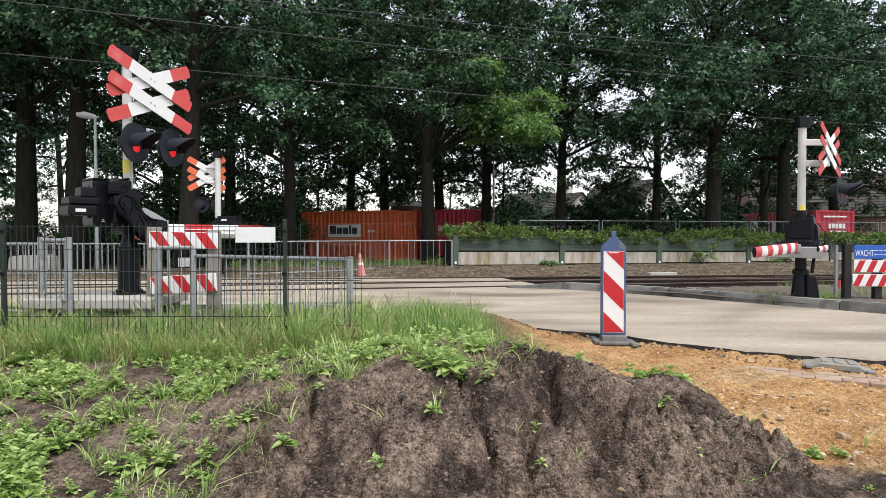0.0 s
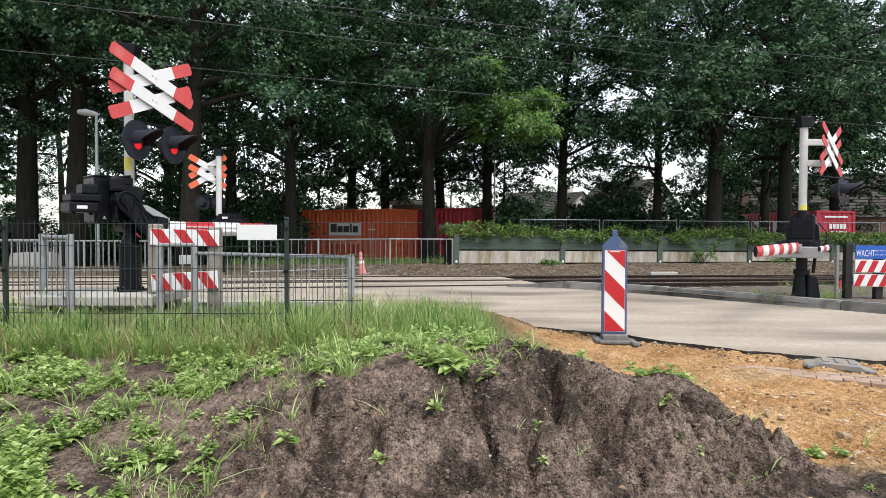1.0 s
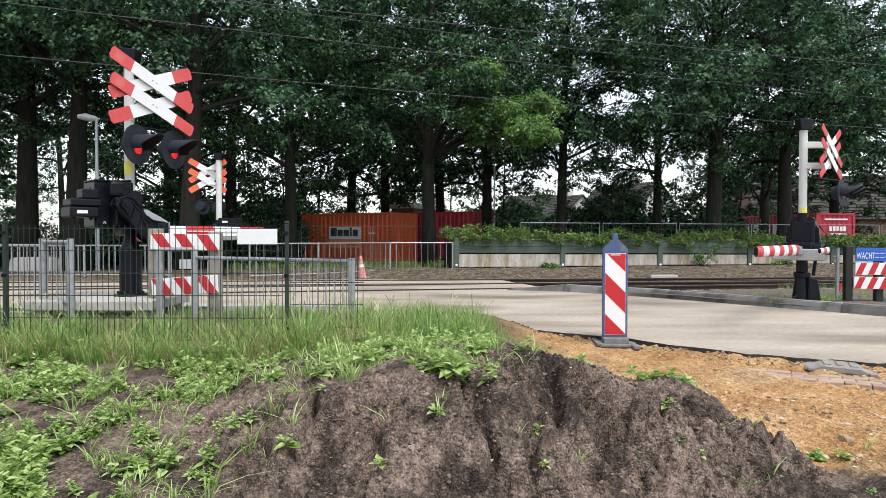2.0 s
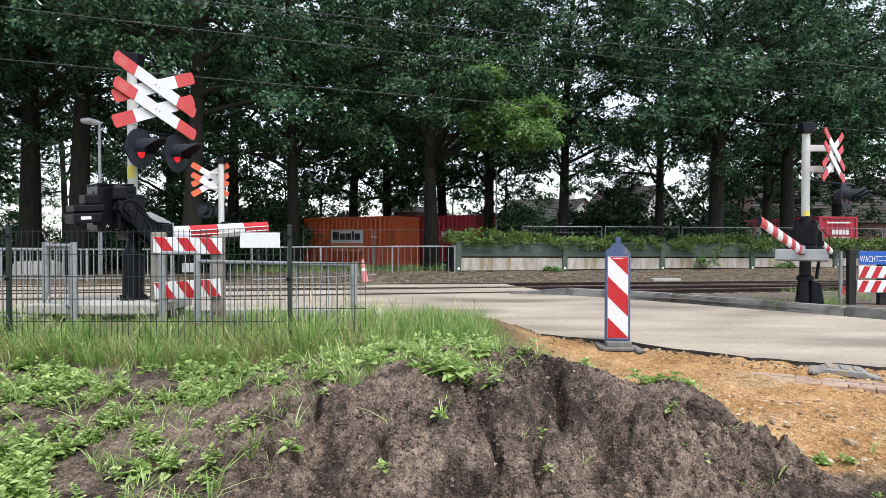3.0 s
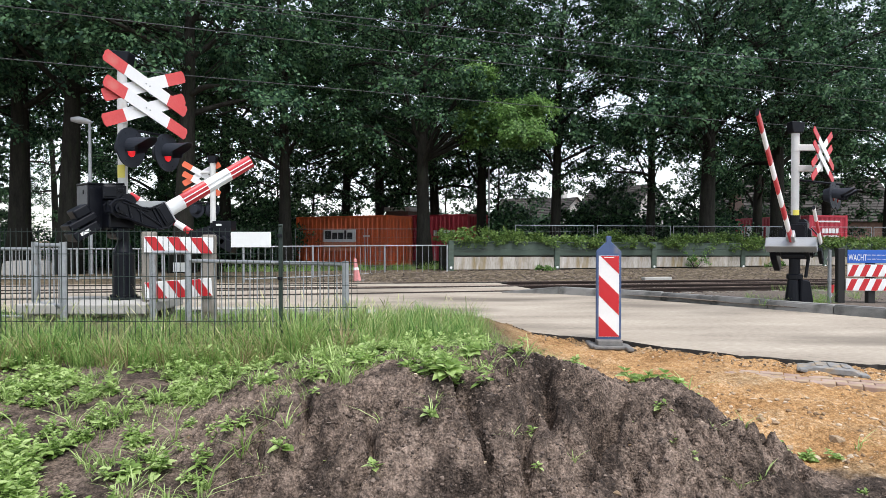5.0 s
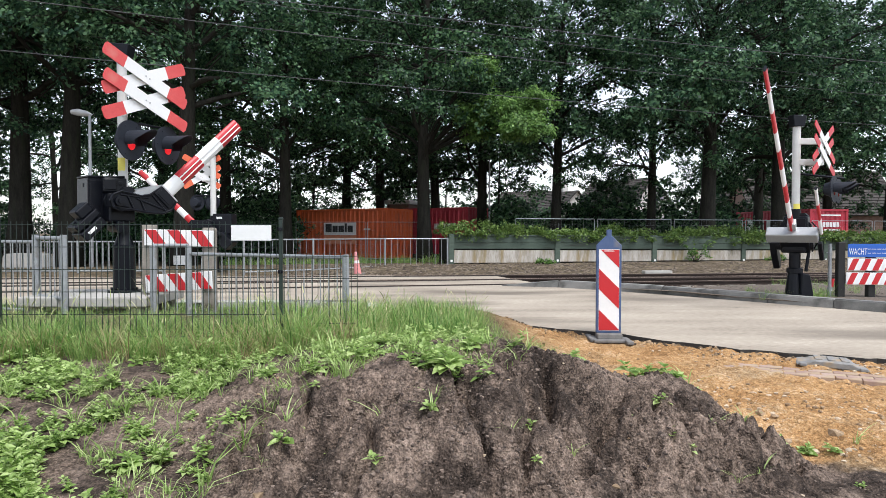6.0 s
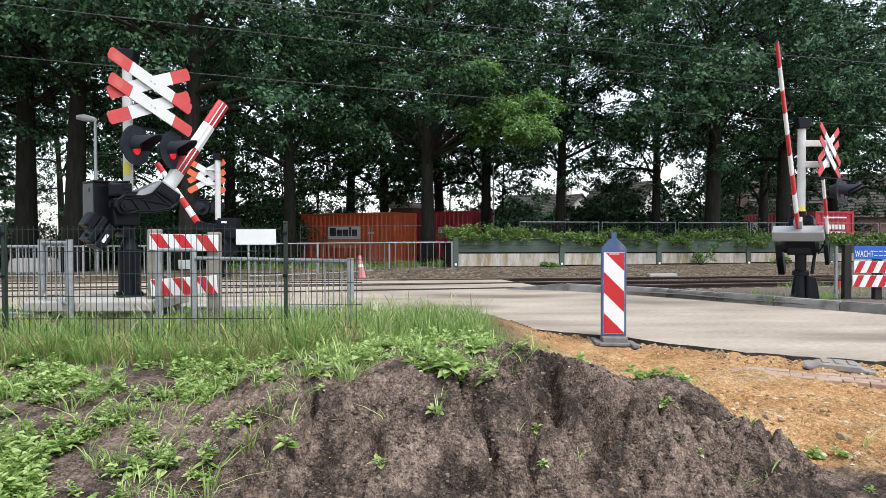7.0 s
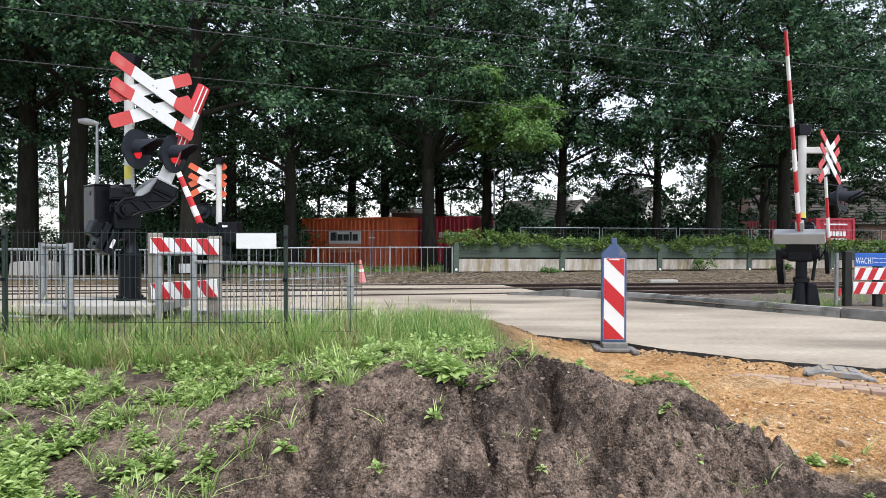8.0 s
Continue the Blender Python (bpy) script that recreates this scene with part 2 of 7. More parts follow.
def prism(bm, outline, y0, y1, m=None, mat=0):
    """An outline in x and z, given depth along y."""
    m = m or Matrix()
    a = [bm.verts.new(m @ Vector((x, y0, z))) for x, z in outline]
    b = [bm.verts.new(m @ Vector((x, y1, z))) for x, z in outline]
    k = len(outline)
    fs = [bm.faces.new(a), bm.faces.new(b[::-1])]
    for i in range(k):
        fs.append(bm.faces.new((a[i], b[i], b[(i + 1) % k], a[(i + 1) % k])))
    for f in fs:
        f.material_index = mat
    bmesh.ops.recalc_face_normals(bm, faces=fs)
    return bm


def B():
    return bmesh.new()


def smooth01(x):
    x = min(1.0, max(0.0, x))
    return x * x * (3 - 2 * x)


def quads(name, verts, faces, mats, smooth=False):
    me = bpy.data.meshes.new(name)
    me.from_pydata(verts, [], faces)
    for m in (mats if isinstance(mats, (list, tuple)) else [mats]):
        me.materials.append(m)
    if smooth:
        for p in me.polygons:
            p.use_smooth = True
    return me

# ---------------------------------------------------------------- the ground


def lattice(x, y, seed=0):
    """Smooth value noise in 0 to 1 on arrays."""
    xi, yi = np.floor(x).astype(np.int64), np.floor(y).astype(np.int64)
    xf, yf = x - xi, y - yi
    u, v = xf * xf * (3 - 2 * xf), yf * yf * (3 - 2 * yf)

    def h(a, b):
        k = (a * 374761393 + b * 668265263 + seed * 974711) & 0x7FFFFFFF
        k = ((k ^ (k >> 13)) * 1274126177) & 0x7FFFFFFF
        return ((k ^ (k >> 16)) & 0xFFFF) / 65535.0
    return (h(xi, yi) * (1 - u) + h(xi + 1, yi) * u) * (1 - v) + (h(xi, yi + 1) * (1 - u) + h(xi + 1, yi + 1) * u) * v


def cells(x, y, seed=0):
    """Distance to the nearest of scattered points, in cells, on arrays."""
    xi, yi = np.floor(x).astype(np.int64), np.floor(y).astype(np.int64)
    best = np.full(np.shape(x), 9.0)
    for i in (-1, 0, 1):
        for j in (-1, 0, 1):
            k = ((xi + i) * 374761393 + (yi + j) * 668265263 + seed * 974711) & 0x7FFFFFFF
            k = ((k ^ (k >> 13)) * 1274126177) & 0x7FFFFFFF
            k = k ^ (k >> 16)
            px, py = (k & 0xFF) / 255.0, ((k >> 8) & 0xFF) / 255.0
            size = 0.55 + 0.9 * ((k >> 16) & 0xFF) / 255.0
            best = np.minimum(best, np.hypot(xi + i + px - x, yi + j + py - y) / size)
    return best


def lump(x, y, seed=0):
    """Rounded lumps of uneven size, 0 to 1."""
    return np.sqrt(np.clip(1 - (cells(x, y, seed) / 0.62) ** 2, 0, 1))


def fbm(x, y, octaves=4, seed=0):
    s, a, t = 0.0, 1.0, 0.0
    for o in range(octaves):
        s = s + a * lattice(x * 2 ** o, y * 2 ** o, seed + o)
        t += a
        a *= 0.5
    return s / t


def sstep(a, b, x):
    t = np.clip((x - a) / (b - a), 0, 1)
    return t * t * (3 - 2 * t)


EDGE = [(-60, 10.4), (-9, 10.4), (-3.0, 10.8), (-1.6, 10.9), (-0.75, 10.0), (0.0, 9.05), (0.72, 8.45), (1.4, 7.95), (2.06, 7.58), (2.36, 7.12), (3.1, 6.55), (4.18, 5.97), (6.5, 4.9), (9, 3.7), (14, 1.2), (20, -2), (60, -22)]
EX, EY = np.array([e[0] for e in EDGE]), np.array([e[1] for e in EDGE])
RAIL_SLOPE = 0.16
WALL_A, WALL_DIR = Vector((0.41, 22.0, 0)), Vector((0.968, 0.251, 0))


def ground_parts(x, y):
    """Height of the ground and its cover (sand, litter, gravel) on arrays of x and y."""
    left = 1 - sstep(0.35, 1.5, x)
    hl = np.interp(y, [0, 2.0, 3.0, 4.2, 5.7, 7.7, 8.8, 10.0, 11], [-0.42, -0.3, -0.05, 0.1, 0.2, 0.2, 0.13, 0.0, -0.12])
    hr = np.interp(y, [0, 2.4, 3.4, 4.2, 6.0, 8.0], [-0.42, -0.34, -0.17, -0.13, -0.1, -0.07])
    hr = np.maximum(hr, -0.05 - 0.06 * np.clip(np.interp(x, EX, EY) - y, 0, 2) / 0.5)
    z = hl * left + hr * (1 - left)
    dx = np.where(x < 0.2, (x - 0.2) / 1.75, (x - 0.2) / 2.1)
    brow = 3.68 + 0.25 * sstep(0.2, 1.0, x)
    dy = np.where(y < brow, (y - brow) / 1.0, np.maximum(0, y - 4.6 + 0.5 * sstep(0.2, 0.9, x)) / 0.85)
    r = np.sqrt(dx ** 2 + dy ** 2 + 1e-9) * (0.9 + 0.22 * fbm(x * 1.3 + 9, y * 1.3, 3, 5))
    hill = np.clip(1 - r ** 1.6, 0, 1)
    hill = hill ** 0.85
    z = z + np.interp(y, [3.4, 3.9, 4.9, 5.6], [0.41, 0.37, 0.22, 0.17]) * hill
    soil = sstep(0.02, 0.25, hill)
    z = z + 0.05 * (fbm(x * 1.1, y * 1.1, 4, 2) - 0.5) + 0.035 * (fbm(x * 5, y * 5, 4, 3) - 0.5)
    # washed-out gullies and clods on the face of the mound
    face = soil * sstep(3.95, 3.55, y) * sstep(2.3, 2.7, y)
    wx = x + 0.12 * (fbm(x * 4, y * 4, 2, 41) - 0.5)
    run = wx + 0.3 * (x - 0.3) * (3.9 - y) + 0.25 * (fbm(x * 2.5, y * 2.5, 3, 19) - 0.5)
    gully = np.abs(fbm(run * 3.0, y * 2.2, 3, 11) - 0.5) * 2
    z = z - face * 0.15 * (1 - sstep(0.0, 0.3, gully)) * sstep(0.3, 0.6, fbm(x * 2.2 + 6, y * 2.2, 2, 43))
    z = z + face * (0.3 + 0.7 * sstep(0.1, 0.7, x)) * (0.17 * (fbm(x * 3.1 + 2, y * 3.1, 2, 101) - 0.5) + 0.07 * lump(x * 3.6 + 0.5 * (fbm(x * 5, y * 5, 2, 103) - 0.5), y * 4.2, 102) - 0.035)
    fine = np.abs(fbm(run * 7, y * 4.5, 3, 47) - 0.5) * 2
    z = z - face * 0.024 * (1 - sstep(0.0, 0.3, fine))
    z = z + 0.08 * np.exp(-((x - 1.05) / 0.4) ** 2 - ((y - 4.0) / 0.5) ** 2) + 0.13 * np.exp(-((x - 1.52) / 0.26) ** 2 - ((y - 4.1) / 0.42) ** 2) - 0.07 * np.exp(-((x - 2.15) / 0.3) ** 2 - ((y - 3.9) / 0.5) ** 2)
    chunk = fbm(x * 2.6, y * 2.6, 2, 79)
    lumpy = sstep(-0.15, 0.5, x) * sstep(0.38, 0.6, chunk) * 0.9 + 0.25
    wob = 0.25 * (fbm(x * 20, y * 20, 2, 83) - 0.5)
    z = z + (0.1 + 0.3 * soil + 0.6 * face) * lumpy * (0.085 * lump(x * 5.5 + wob, y * 6, 71) + 0.066 * lump(x * 12, y * 13 + wob, 72) + 0.04 * lump(x * 24 + wob, y * 26, 74) - 0.065)
    z = z + (0.25 + 0.75 * soil) * (0.02 * lump(x * 36, y * 36, 73) + 0.05 * (fbm(x * 9, y * 9, 4, 17) - 0.5) + 0.03 * (fbm(x * 34, y * 34, 2, 59) - 0.5))
    z = z + (1 - left) * (1 - soil) * (0.05 * (fbm(x * 4.5, y * 4.5, 3, 61) - 0.5) + 0.03 * np.maximum(0, fbm(x * 14, y * 14, 3, 67) - 0.5))
    rub = (1 - left) * (1 - soil) * (0.25 + 0.75 * sstep(0.35, 0.6, fbm(x * 1.7 + 3, y * 1.7, 3, 91)))
    z = z + rub * (0.014 * lump(x * 13, y * 13, 92) + 0.008 * lump(x * 29, y * 29, 93) + 0.004 * lump(x * 55, y * 55, 94) - 0.009)
    for hx, hy, wide, long_, lean, deep in ((0.97, 3.6, 0.075, 0.24, -0.45, 0.5), (0.62, 3.62, 0.045, 0.2, -0.1, 0.34), (0.5, 3.45, 0.045, 0.12, -0.2, 0.16), (0.78, 3.4, 0.05, 0.1, 0.3, 0.14), (1.3, 3.5, 0.06, 0.1, 0.5, 0.1), (0.15, 3.4, 0.05, 0.16, 0.0, 0.12), (-0.42, 3.35, 0.06, 0.2, -0.5, 0.14), (-0.62, 3.1, 0.07, 0.2, -0.6, 0.14)):
        z = z - deep * np.exp(-(((x - hx) + lean * (y - hy)) / wide) ** 2 - ((y - hy) / long_) ** 2)
    edge = np.interp(x, EX, EY)
    far = sstep(-0.02, 0.25, y - edge)
    under = -0.14 + 0.0 * x
    z = z + (1 - left) * 0.05 * sstep(0.5, 0.05, edge - y) * (fbm(x * 5, y * 5, 3, 97) - 0.42)
    z = z * (1 - far) + under * far
    # behind the track the bank climbs to the foot of the wall
    s = y - (18.3 + 0.12 * x)
    bank = sstep(-0.9, 0.4, s)
    wl_ = 22.0 + 0.259 * x
    up = np.clip((y - (17.9 + 0.12 * x)) / np.maximum(0.5, wl_ - (17.9 + 0.12 * x)), 0, 1)
    z = z * (1 - bank) + bank * (-0.1 + 0.2 * up + 0.05 * (fbm(x * 1.5, y * 1.5, 3, 23) - 0.5))
    low = sstep(0.5, 7.0, y - wl_)
    z = z - 0.28 * low * bank
    xb = np.interp(y, [3.3, 3.6, 3.95, 4.55, 5.4, 6.4, 8.2], [4.2, 2.5, 2.0, 1.65, 1.25, 0.75, 0.2])
    sand = sstep(-0.12, 0.16, x - xb + 0.5 * (fbm(x * 4, y * 4, 3, 31) - 0.5)) * (1 - far) * sstep(2.7, 3.6, y)
    litter = left * (1 - far) * (1 - soil) * sstep(5.2, 5.9, y) + bank * 0.8
    gravel = far * (1 - bank)
    return z, np.clip(sand, 0, 1), np.clip(litter, 0, 1), gravel


def ground_z(x, y):
    return float(ground_parts(np.array([x]), np.array([y]))[0][0])


def soil_material():
    m = bpy.data.materials.new("soil_and_sand")
    m.use_nodes = True
    n, l = m.node_tree.nodes, m.node_tree.links
    p = n["Principled BSDF"]
    p.inputs["Roughness"].default_value = 0.95
    p.inputs["Specular IOR Level"].default_value = 0.2
    co = n.new("ShaderNodeTexCoord")
    at = n.new("ShaderNodeAttribute")
    at.attribute_name = "cover"
    sep = n.new("ShaderNodeSeparateColor")
    l.new(at.outputs["Color"], sep.inputs["Color"])

    def noise_tex(scale, detail=6):
        t = n.new("ShaderNodeTexNoise")
        t.inputs["Scale"].default_value, t.inputs["Detail"].default_value = scale, detail
        l.new(co.outputs["Object"], t.inputs["Vector"])
        return t.outputs["Fac"]

    def ramp(src, stops):
        r = n.new("ShaderNodeValToRGB")
        while len(r.color_ramp.elements) < len(stops):
            r.color_ramp.elements.new(0.5)
        for e, (x, c) in zip(r.color_ramp.elements, stops):
            e.position, e.color = x, (*c, 1)
        l.new(src, r.inputs["Fac"])
        return r.outputs["Color"]

    def mix(f, a, b):
        x = n.new("ShaderNodeMix")
        x.data_type = "RGBA"
        l.new(f, x.inputs["Factor"])
        l.new(a, x.inputs["A"])
        l.new(b, x.inputs["B"])
        return x.outputs["Result"]
    big, mid, tiny = noise_tex(1.7, 4), noise_tex(17, 9), noise_tex(90, 8)
    blend = n.new("ShaderNodeMix")
    blend.inputs["Factor"].default_value = 0.5
    l.new(big, blend.inputs["A"])
    l.new(mid, blend.inputs["B"])
    bl2 = n.new("ShaderNodeMix")
    bl2.inputs["Factor"].default_value = 0.38
    l.new(blend.outputs["Result"], bl2.inputs["A"])
    l.new(tiny, bl2.inputs["B"])
    f = bl2.outputs["Result"]
    crumbs = []
    for sc in (34.0, 85.0):
        vo = n.new("ShaderNodeTexVoronoi")
        vo.feature = "SMOOTH_F1"
        vo.inputs["Smoothness"].default_value = 0.8
        vo.inputs["Scale"].default_value = sc
        warp = n.new("ShaderNodeMixRGB")
        warp.inputs["Fac"].default_value = 0.04
        wn_ = n.new("ShaderNodeTexNoise")
        wn_.inputs["Scale"].default_value = 14
        l.new(co.outputs["Object"], wn_.inputs["Vector"])
        l.new(co.outputs["Object"], warp.inputs["Color1"])
        l.new(wn_.outputs["Color"], warp.inputs["Color2"])
        l.new(warp.outputs["Color"], vo.inputs["Vector"])
        crumbs.append(vo.outputs["Distance"])
    csum = n.new("ShaderNodeMath")
    csum.operation = "MULTIPLY_ADD"
    l.new(crumbs[0], csum.inputs[0])
    csum.inputs[1].default_value = -0.22
    l.new(f, csum.inputs[2])
    csum2 = n.new("ShaderNodeMath")
    csum2.operation = "MULTIPLY_ADD"
    l.new(crumbs[1], csum2.inputs[0])
    csum2.inputs[1].default_value = -0.24
    l.new(csum.outputs[0], csum2.inputs[2])
    soil = ramp(f, [(0.39, (0.022, 0.016, 0.013)), (0.465, (0.095, 0.071, 0.056)), (0.53, (0.175, 0.132, 0.106)), (0.62, (0.28, 0.218, 0.176))])
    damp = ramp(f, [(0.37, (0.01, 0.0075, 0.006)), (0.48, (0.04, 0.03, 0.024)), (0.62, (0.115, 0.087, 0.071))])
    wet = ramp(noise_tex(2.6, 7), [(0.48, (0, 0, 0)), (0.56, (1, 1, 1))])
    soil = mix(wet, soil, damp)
    crumb = ramp(noise_tex(46, 10), [(0.34, (0.35, 0.35, 0.35)), (0.49, (1.08, 1.06, 1.05)), (0.62, (1.75, 1.7, 1.66))])
    grit = n.new("ShaderNodeMix")
    grit.data_type, grit.blend_type = "RGBA", "MULTIPLY"
    grit.inputs["Factor"].default_value = 0.5
    l.new(soil, grit.inputs["A"])
    l.new(crumb, grit.inputs["B"])
    soil = grit.outputs["Result"]
    sand = ramp(f, [(0.37, (0.15, 0.08, 0.034)), (0.46, (0.325, 0.18, 0.075)), (0.54, (0.44, 0.268, 0.124)), (0.6, (0.55, 0.395, 0.25))])
    rubble = ramp(f, [(0.36, (0.12, 0.074, 0.036)), (0.46, (0.27, 0.17, 0.085)), (0.55, (0.4, 0.285, 0.165)), (0.62, (0.52, 0.42, 0.3))])
    sand = mix(ramp(noise_tex(1.3, 8), [(0.52, (0, 0, 0)), (0.66, (1, 1, 1))]), sand, rubble)
    grit2 = n.new("ShaderNodeMix")
    grit2.data_type, grit2.blend_type = "RGBA", "MULTIPLY"
    grit2.inputs["Factor"].default_value = 0.35
    l.new(sand, grit2.inputs["A"])
    l.new(crumb, grit2.inputs["B"])
    sand = grit2.outputs["Result"]
    litter = ramp(f, [(0.38, (0.04, 0.031, 0.02)), (0.5, (0.115, 0.09, 0.055)), (0.62, (0.26, 0.21, 0.135))])
    gravel = ramp(f, [(0.36, (0.08, 0.065, 0.055)), (0.52, (0.19, 0.16, 0.135)), (0.66, (0.3, 0.26, 0.22))])
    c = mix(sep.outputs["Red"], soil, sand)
    c = mix(sep.outputs["Green"], c, litter)
    c = mix(sep.outputs["Blue"], c, gravel)
    l.new(c, p.inputs["Base Color"])
    bp = n.new("ShaderNodeBump")
    bp.inputs["Strength"].default_value, bp.inputs["Distance"].default_value = 1.0, 0.04
    grain = n.new("ShaderNodeTexNoise")
    grain.inputs["Scale"].default_value, grain.inputs["Detail"].default_value, grain.inputs["Roughness"].default_value = 30, 10, 0.72
    l.new(co.outputs["Object"], grain.inputs["Vector"])
    rel = n.new("ShaderNodeMath")
    rel.operation = "MULTIPLY_ADD"
    l.new(grain.outputs["Fac"], rel.inputs[0])
    rel.inputs[1].default_value = 0.3
    l.new(csum2.outputs[0], rel.inputs[2])
    l.new(rel.outputs[0], bp.inputs["Height"])
    l.new(bp.outputs["Normal"], p.inputs["Normal"])
    return m


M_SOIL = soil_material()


def build_ground():
    xs = np.concatenate([-np.geomspace(500, 6.3, 26), np.linspace(-6, -2.75, 66), np.linspace(-2.7, 2.7, 540), np.linspace(2.75, 6, 80), np.geomspace(6.3, 500, 26)])
    ys = np.concatenate([-np.geomspace(500, 2, 12), np.linspace(-1.5, 1.8, 10), np.linspace(1.9, 2.45, 10), np.linspace(2.5, 2.8, 12), np.linspace(2.812, 4.3, 165), np.linspace(4.32, 5.2, 40), np.linspace(5.24, 6.6, 36), np.linspace(6.7, 12, 50), np.linspace(12.3, 27, 40), np.geomspace(28, 900, 24)])
    gx, gy = np.meshgrid(xs, ys)
    z, sand, litter, gravel = ground_parts(gx, gy)
    nx, ny = len(xs), len(ys)
    verts = np.stack([gx, gy, z], -1).reshape(-1, 3).tolist()
    idx = np.arange(nx * ny).reshape(ny, nx)
    faces = np.stack([idx[:-1, :-1], idx[:-1, 1:], idx[1:, 1:], idx[1:, :-1]], -1).reshape(-1, 4).tolist()
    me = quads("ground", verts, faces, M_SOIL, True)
    cov = me.attributes.new("cover", "FLOAT_COLOR", "POINT")
    rgba = np.stack([sand, litter, gravel, np.ones_like(z)], -1).reshape(-1).astype(np.float32)
    cov.data.foreach_set("color", rgba)
    return tagged(new("ground", me), "dark garden soil, yellow building sand and trodden verge", "ground", kind="structure")


build_ground()


def strip_solid(name, near, far, z, thick, mats):
    """A flat slab between two lines of the same number of points."""
    bm = B()
    a = [bm.verts.new((x, y, z)) for x, y in near]
    b = [bm.verts.new((x, y, z)) for x, y in far]
    c = [bm.verts.new((x, y, z - thick)) for x, y in near]
    d = [bm.verts.new((x, y, z - thick)) for x, y in far]
    for i in range(len(near) - 1):
        bm.faces.new((a[i], a[i + 1], b[i + 1], b[i]))
        f = bm.faces.new((c[i], c[i + 1], a[i + 1], a[i]))
        f.material_index = 1
        f = bm.faces.new((b[i], b[i + 1], d[i + 1], d[i]))
        f.material_index = 1
    bmesh.ops.recalc_face_normals(bm, faces=bm.faces)
    return finish(name, bm, mats)


def kerb_y(x):
    return float(np.interp(x, [2.7, 4.36, 4.98, 5.63, 6.28, 30], [13.75, 12.34, 11.52, 10.75, 10.0, -18.0]))


def build_road():
    near, far = [], []
    rng = random.Random(4)
    for i in range(420):
        x = -30 + i * 0.1
        if x <= 12:
            y = float(np.interp(x, EX, EY))
            jag = (rng.random() - 0.5) * 0.1 + 0.16 * (float(lattice(np.array([x * 2.3]), np.array([0.5]), 6)[0]) - 0.5) if x > 0.5 else 0
            near.append((x, y + jag))
            fy = (18.0 if x < -1.25 else 17.24) + 0.11 * x if x < 1.6 else (17.42 - (x - 1.6) * 3.3 if x < 2.7 else kerb_y(x) + 0.05)
            far.append((x, max(fy, y + jag + 0.05)))
    me = strip_solid("road", near, far, 0.0, 0.12, [M_ROAD, M_ASPH])
    tagged(new("road", me), "dusty asphalt road strewn with pale sand, broken edge", "road", kind="structure")


build_road()


def build_kerbs():
    """Kerb stones in a row along the far side of the road, each a stone of its own."""
    row = thing("kerb", pose(0, 0, 0), "row of dark grey concrete kerb stones", "kerb", kind="structure")
    rng = random.Random(8)
    pts = [(2.62, 13.82), (4.36, 12.34), (6.28, 10.0), (13.0, 1.81)]
    path = []
    for (x0, y0), (x1, y1) in zip(pts, pts[1:]):
        n = max(1, round(math.hypot(x1 - x0, y1 - y0)))
        path += [(x0 + (x1 - x0) * i / n, y0 + (y1 - y0) * i / n) for i in range(n)]
    path.append(pts[-1])
    bm = B()
    prism(bm, [(0.006, -0.12), (0.994, -0.12), (0.994, 0.14), (0.985, 0.155), (0.015, 0.155), (0.006, 0.14)], 0.0, 0.19)
    bmesh.ops.bevel(bm, geom=[e for e in bm.edges if all(v.co.z > 0.15 and v.co.y < 0.01 for v in e.verts)], offset=0.035, segments=2, affect="EDGES")
    me = finish("kerb_stone", bm, M_KERB)
    for (x0, y0), (x1, y1) in zip(path, path[1:]):
        k = math.hypot(x1 - x0, y1 - y0)
        m = pose(x0, y0, rng.uniform(-0.006, 0.006), 0, 0, math.degrees(math.atan2(y1 - y0, x1 - x0))) @ Matrix.Diagonal((k, 1, 1, 1))
        part("kerb_stone", me, None, row, at=m)
    # dropped kerb that runs down to the crossing
    bm = B()
    prism(bm, [(0, -0.12), (1.25, -0.12), (1.25, 0.15), (0, 0.012)], 0, 0.19)
    part("dropped_kerb_stone", bm, M_KERB, row, at=pose(1.42, 14.2, 0, 0, 0, -17.5))
    # gravel and earth behind the kerb
    bm = B()
    vs = [(2.75, 13.95), (4.45, 12.5), (6.4, 10.15), (9.0, 7.0), (14, 9), (30, 17.6), (14, 15.1), (5.6, 13.95), (3.4, 13.75)]
    bm.faces.new([bm.verts.new((x, y, 0.075)) for x, y in vs])
    bmesh.ops.triangulate(bm, faces=bm.faces)
    bmesh.ops.subdivide_edges(bm, edges=bm.edges, cuts=9, use_grid_fill=True)
    for v in bm.verts:
        v.co.z += 0.03 * (noise.noise(v.co * 3)) - 0.16 * smooth01((v.co.y - (12.6 + RAIL_SLOPE * v.co.x)) / 0.7)
    tagged(new("gravel_verge", finish("gravel_verge", bm, M_BALLAST, True)), "brown gravel and earth verge behind the kerb", "gravel", kind="structure")


build_kerbs()


def build_path_edge():
    """A flush band of pale concrete along the grass beside the crossing."""
    near = [(-4.5, 10.75), (-2.1, 10.75), (-1.5, 10.5), (-1.14, 10.15), (-0.2, 9.0), (0.35, 8.55)]
    far = [(-4.5, 11.1), (-2.0, 11.1), (-1.3, 10.78), (-0.9, 10.38), (0.02, 9.25), (0.5, 8.8)]
    me = strip_solid("path_edge", near, far, 0.014, 0.1, [M_CONC, M_CONC])
    tagged(new("path_edge", me), "pale concrete edging band beside the grass", "edging", kind="structure")


build_path_edge()


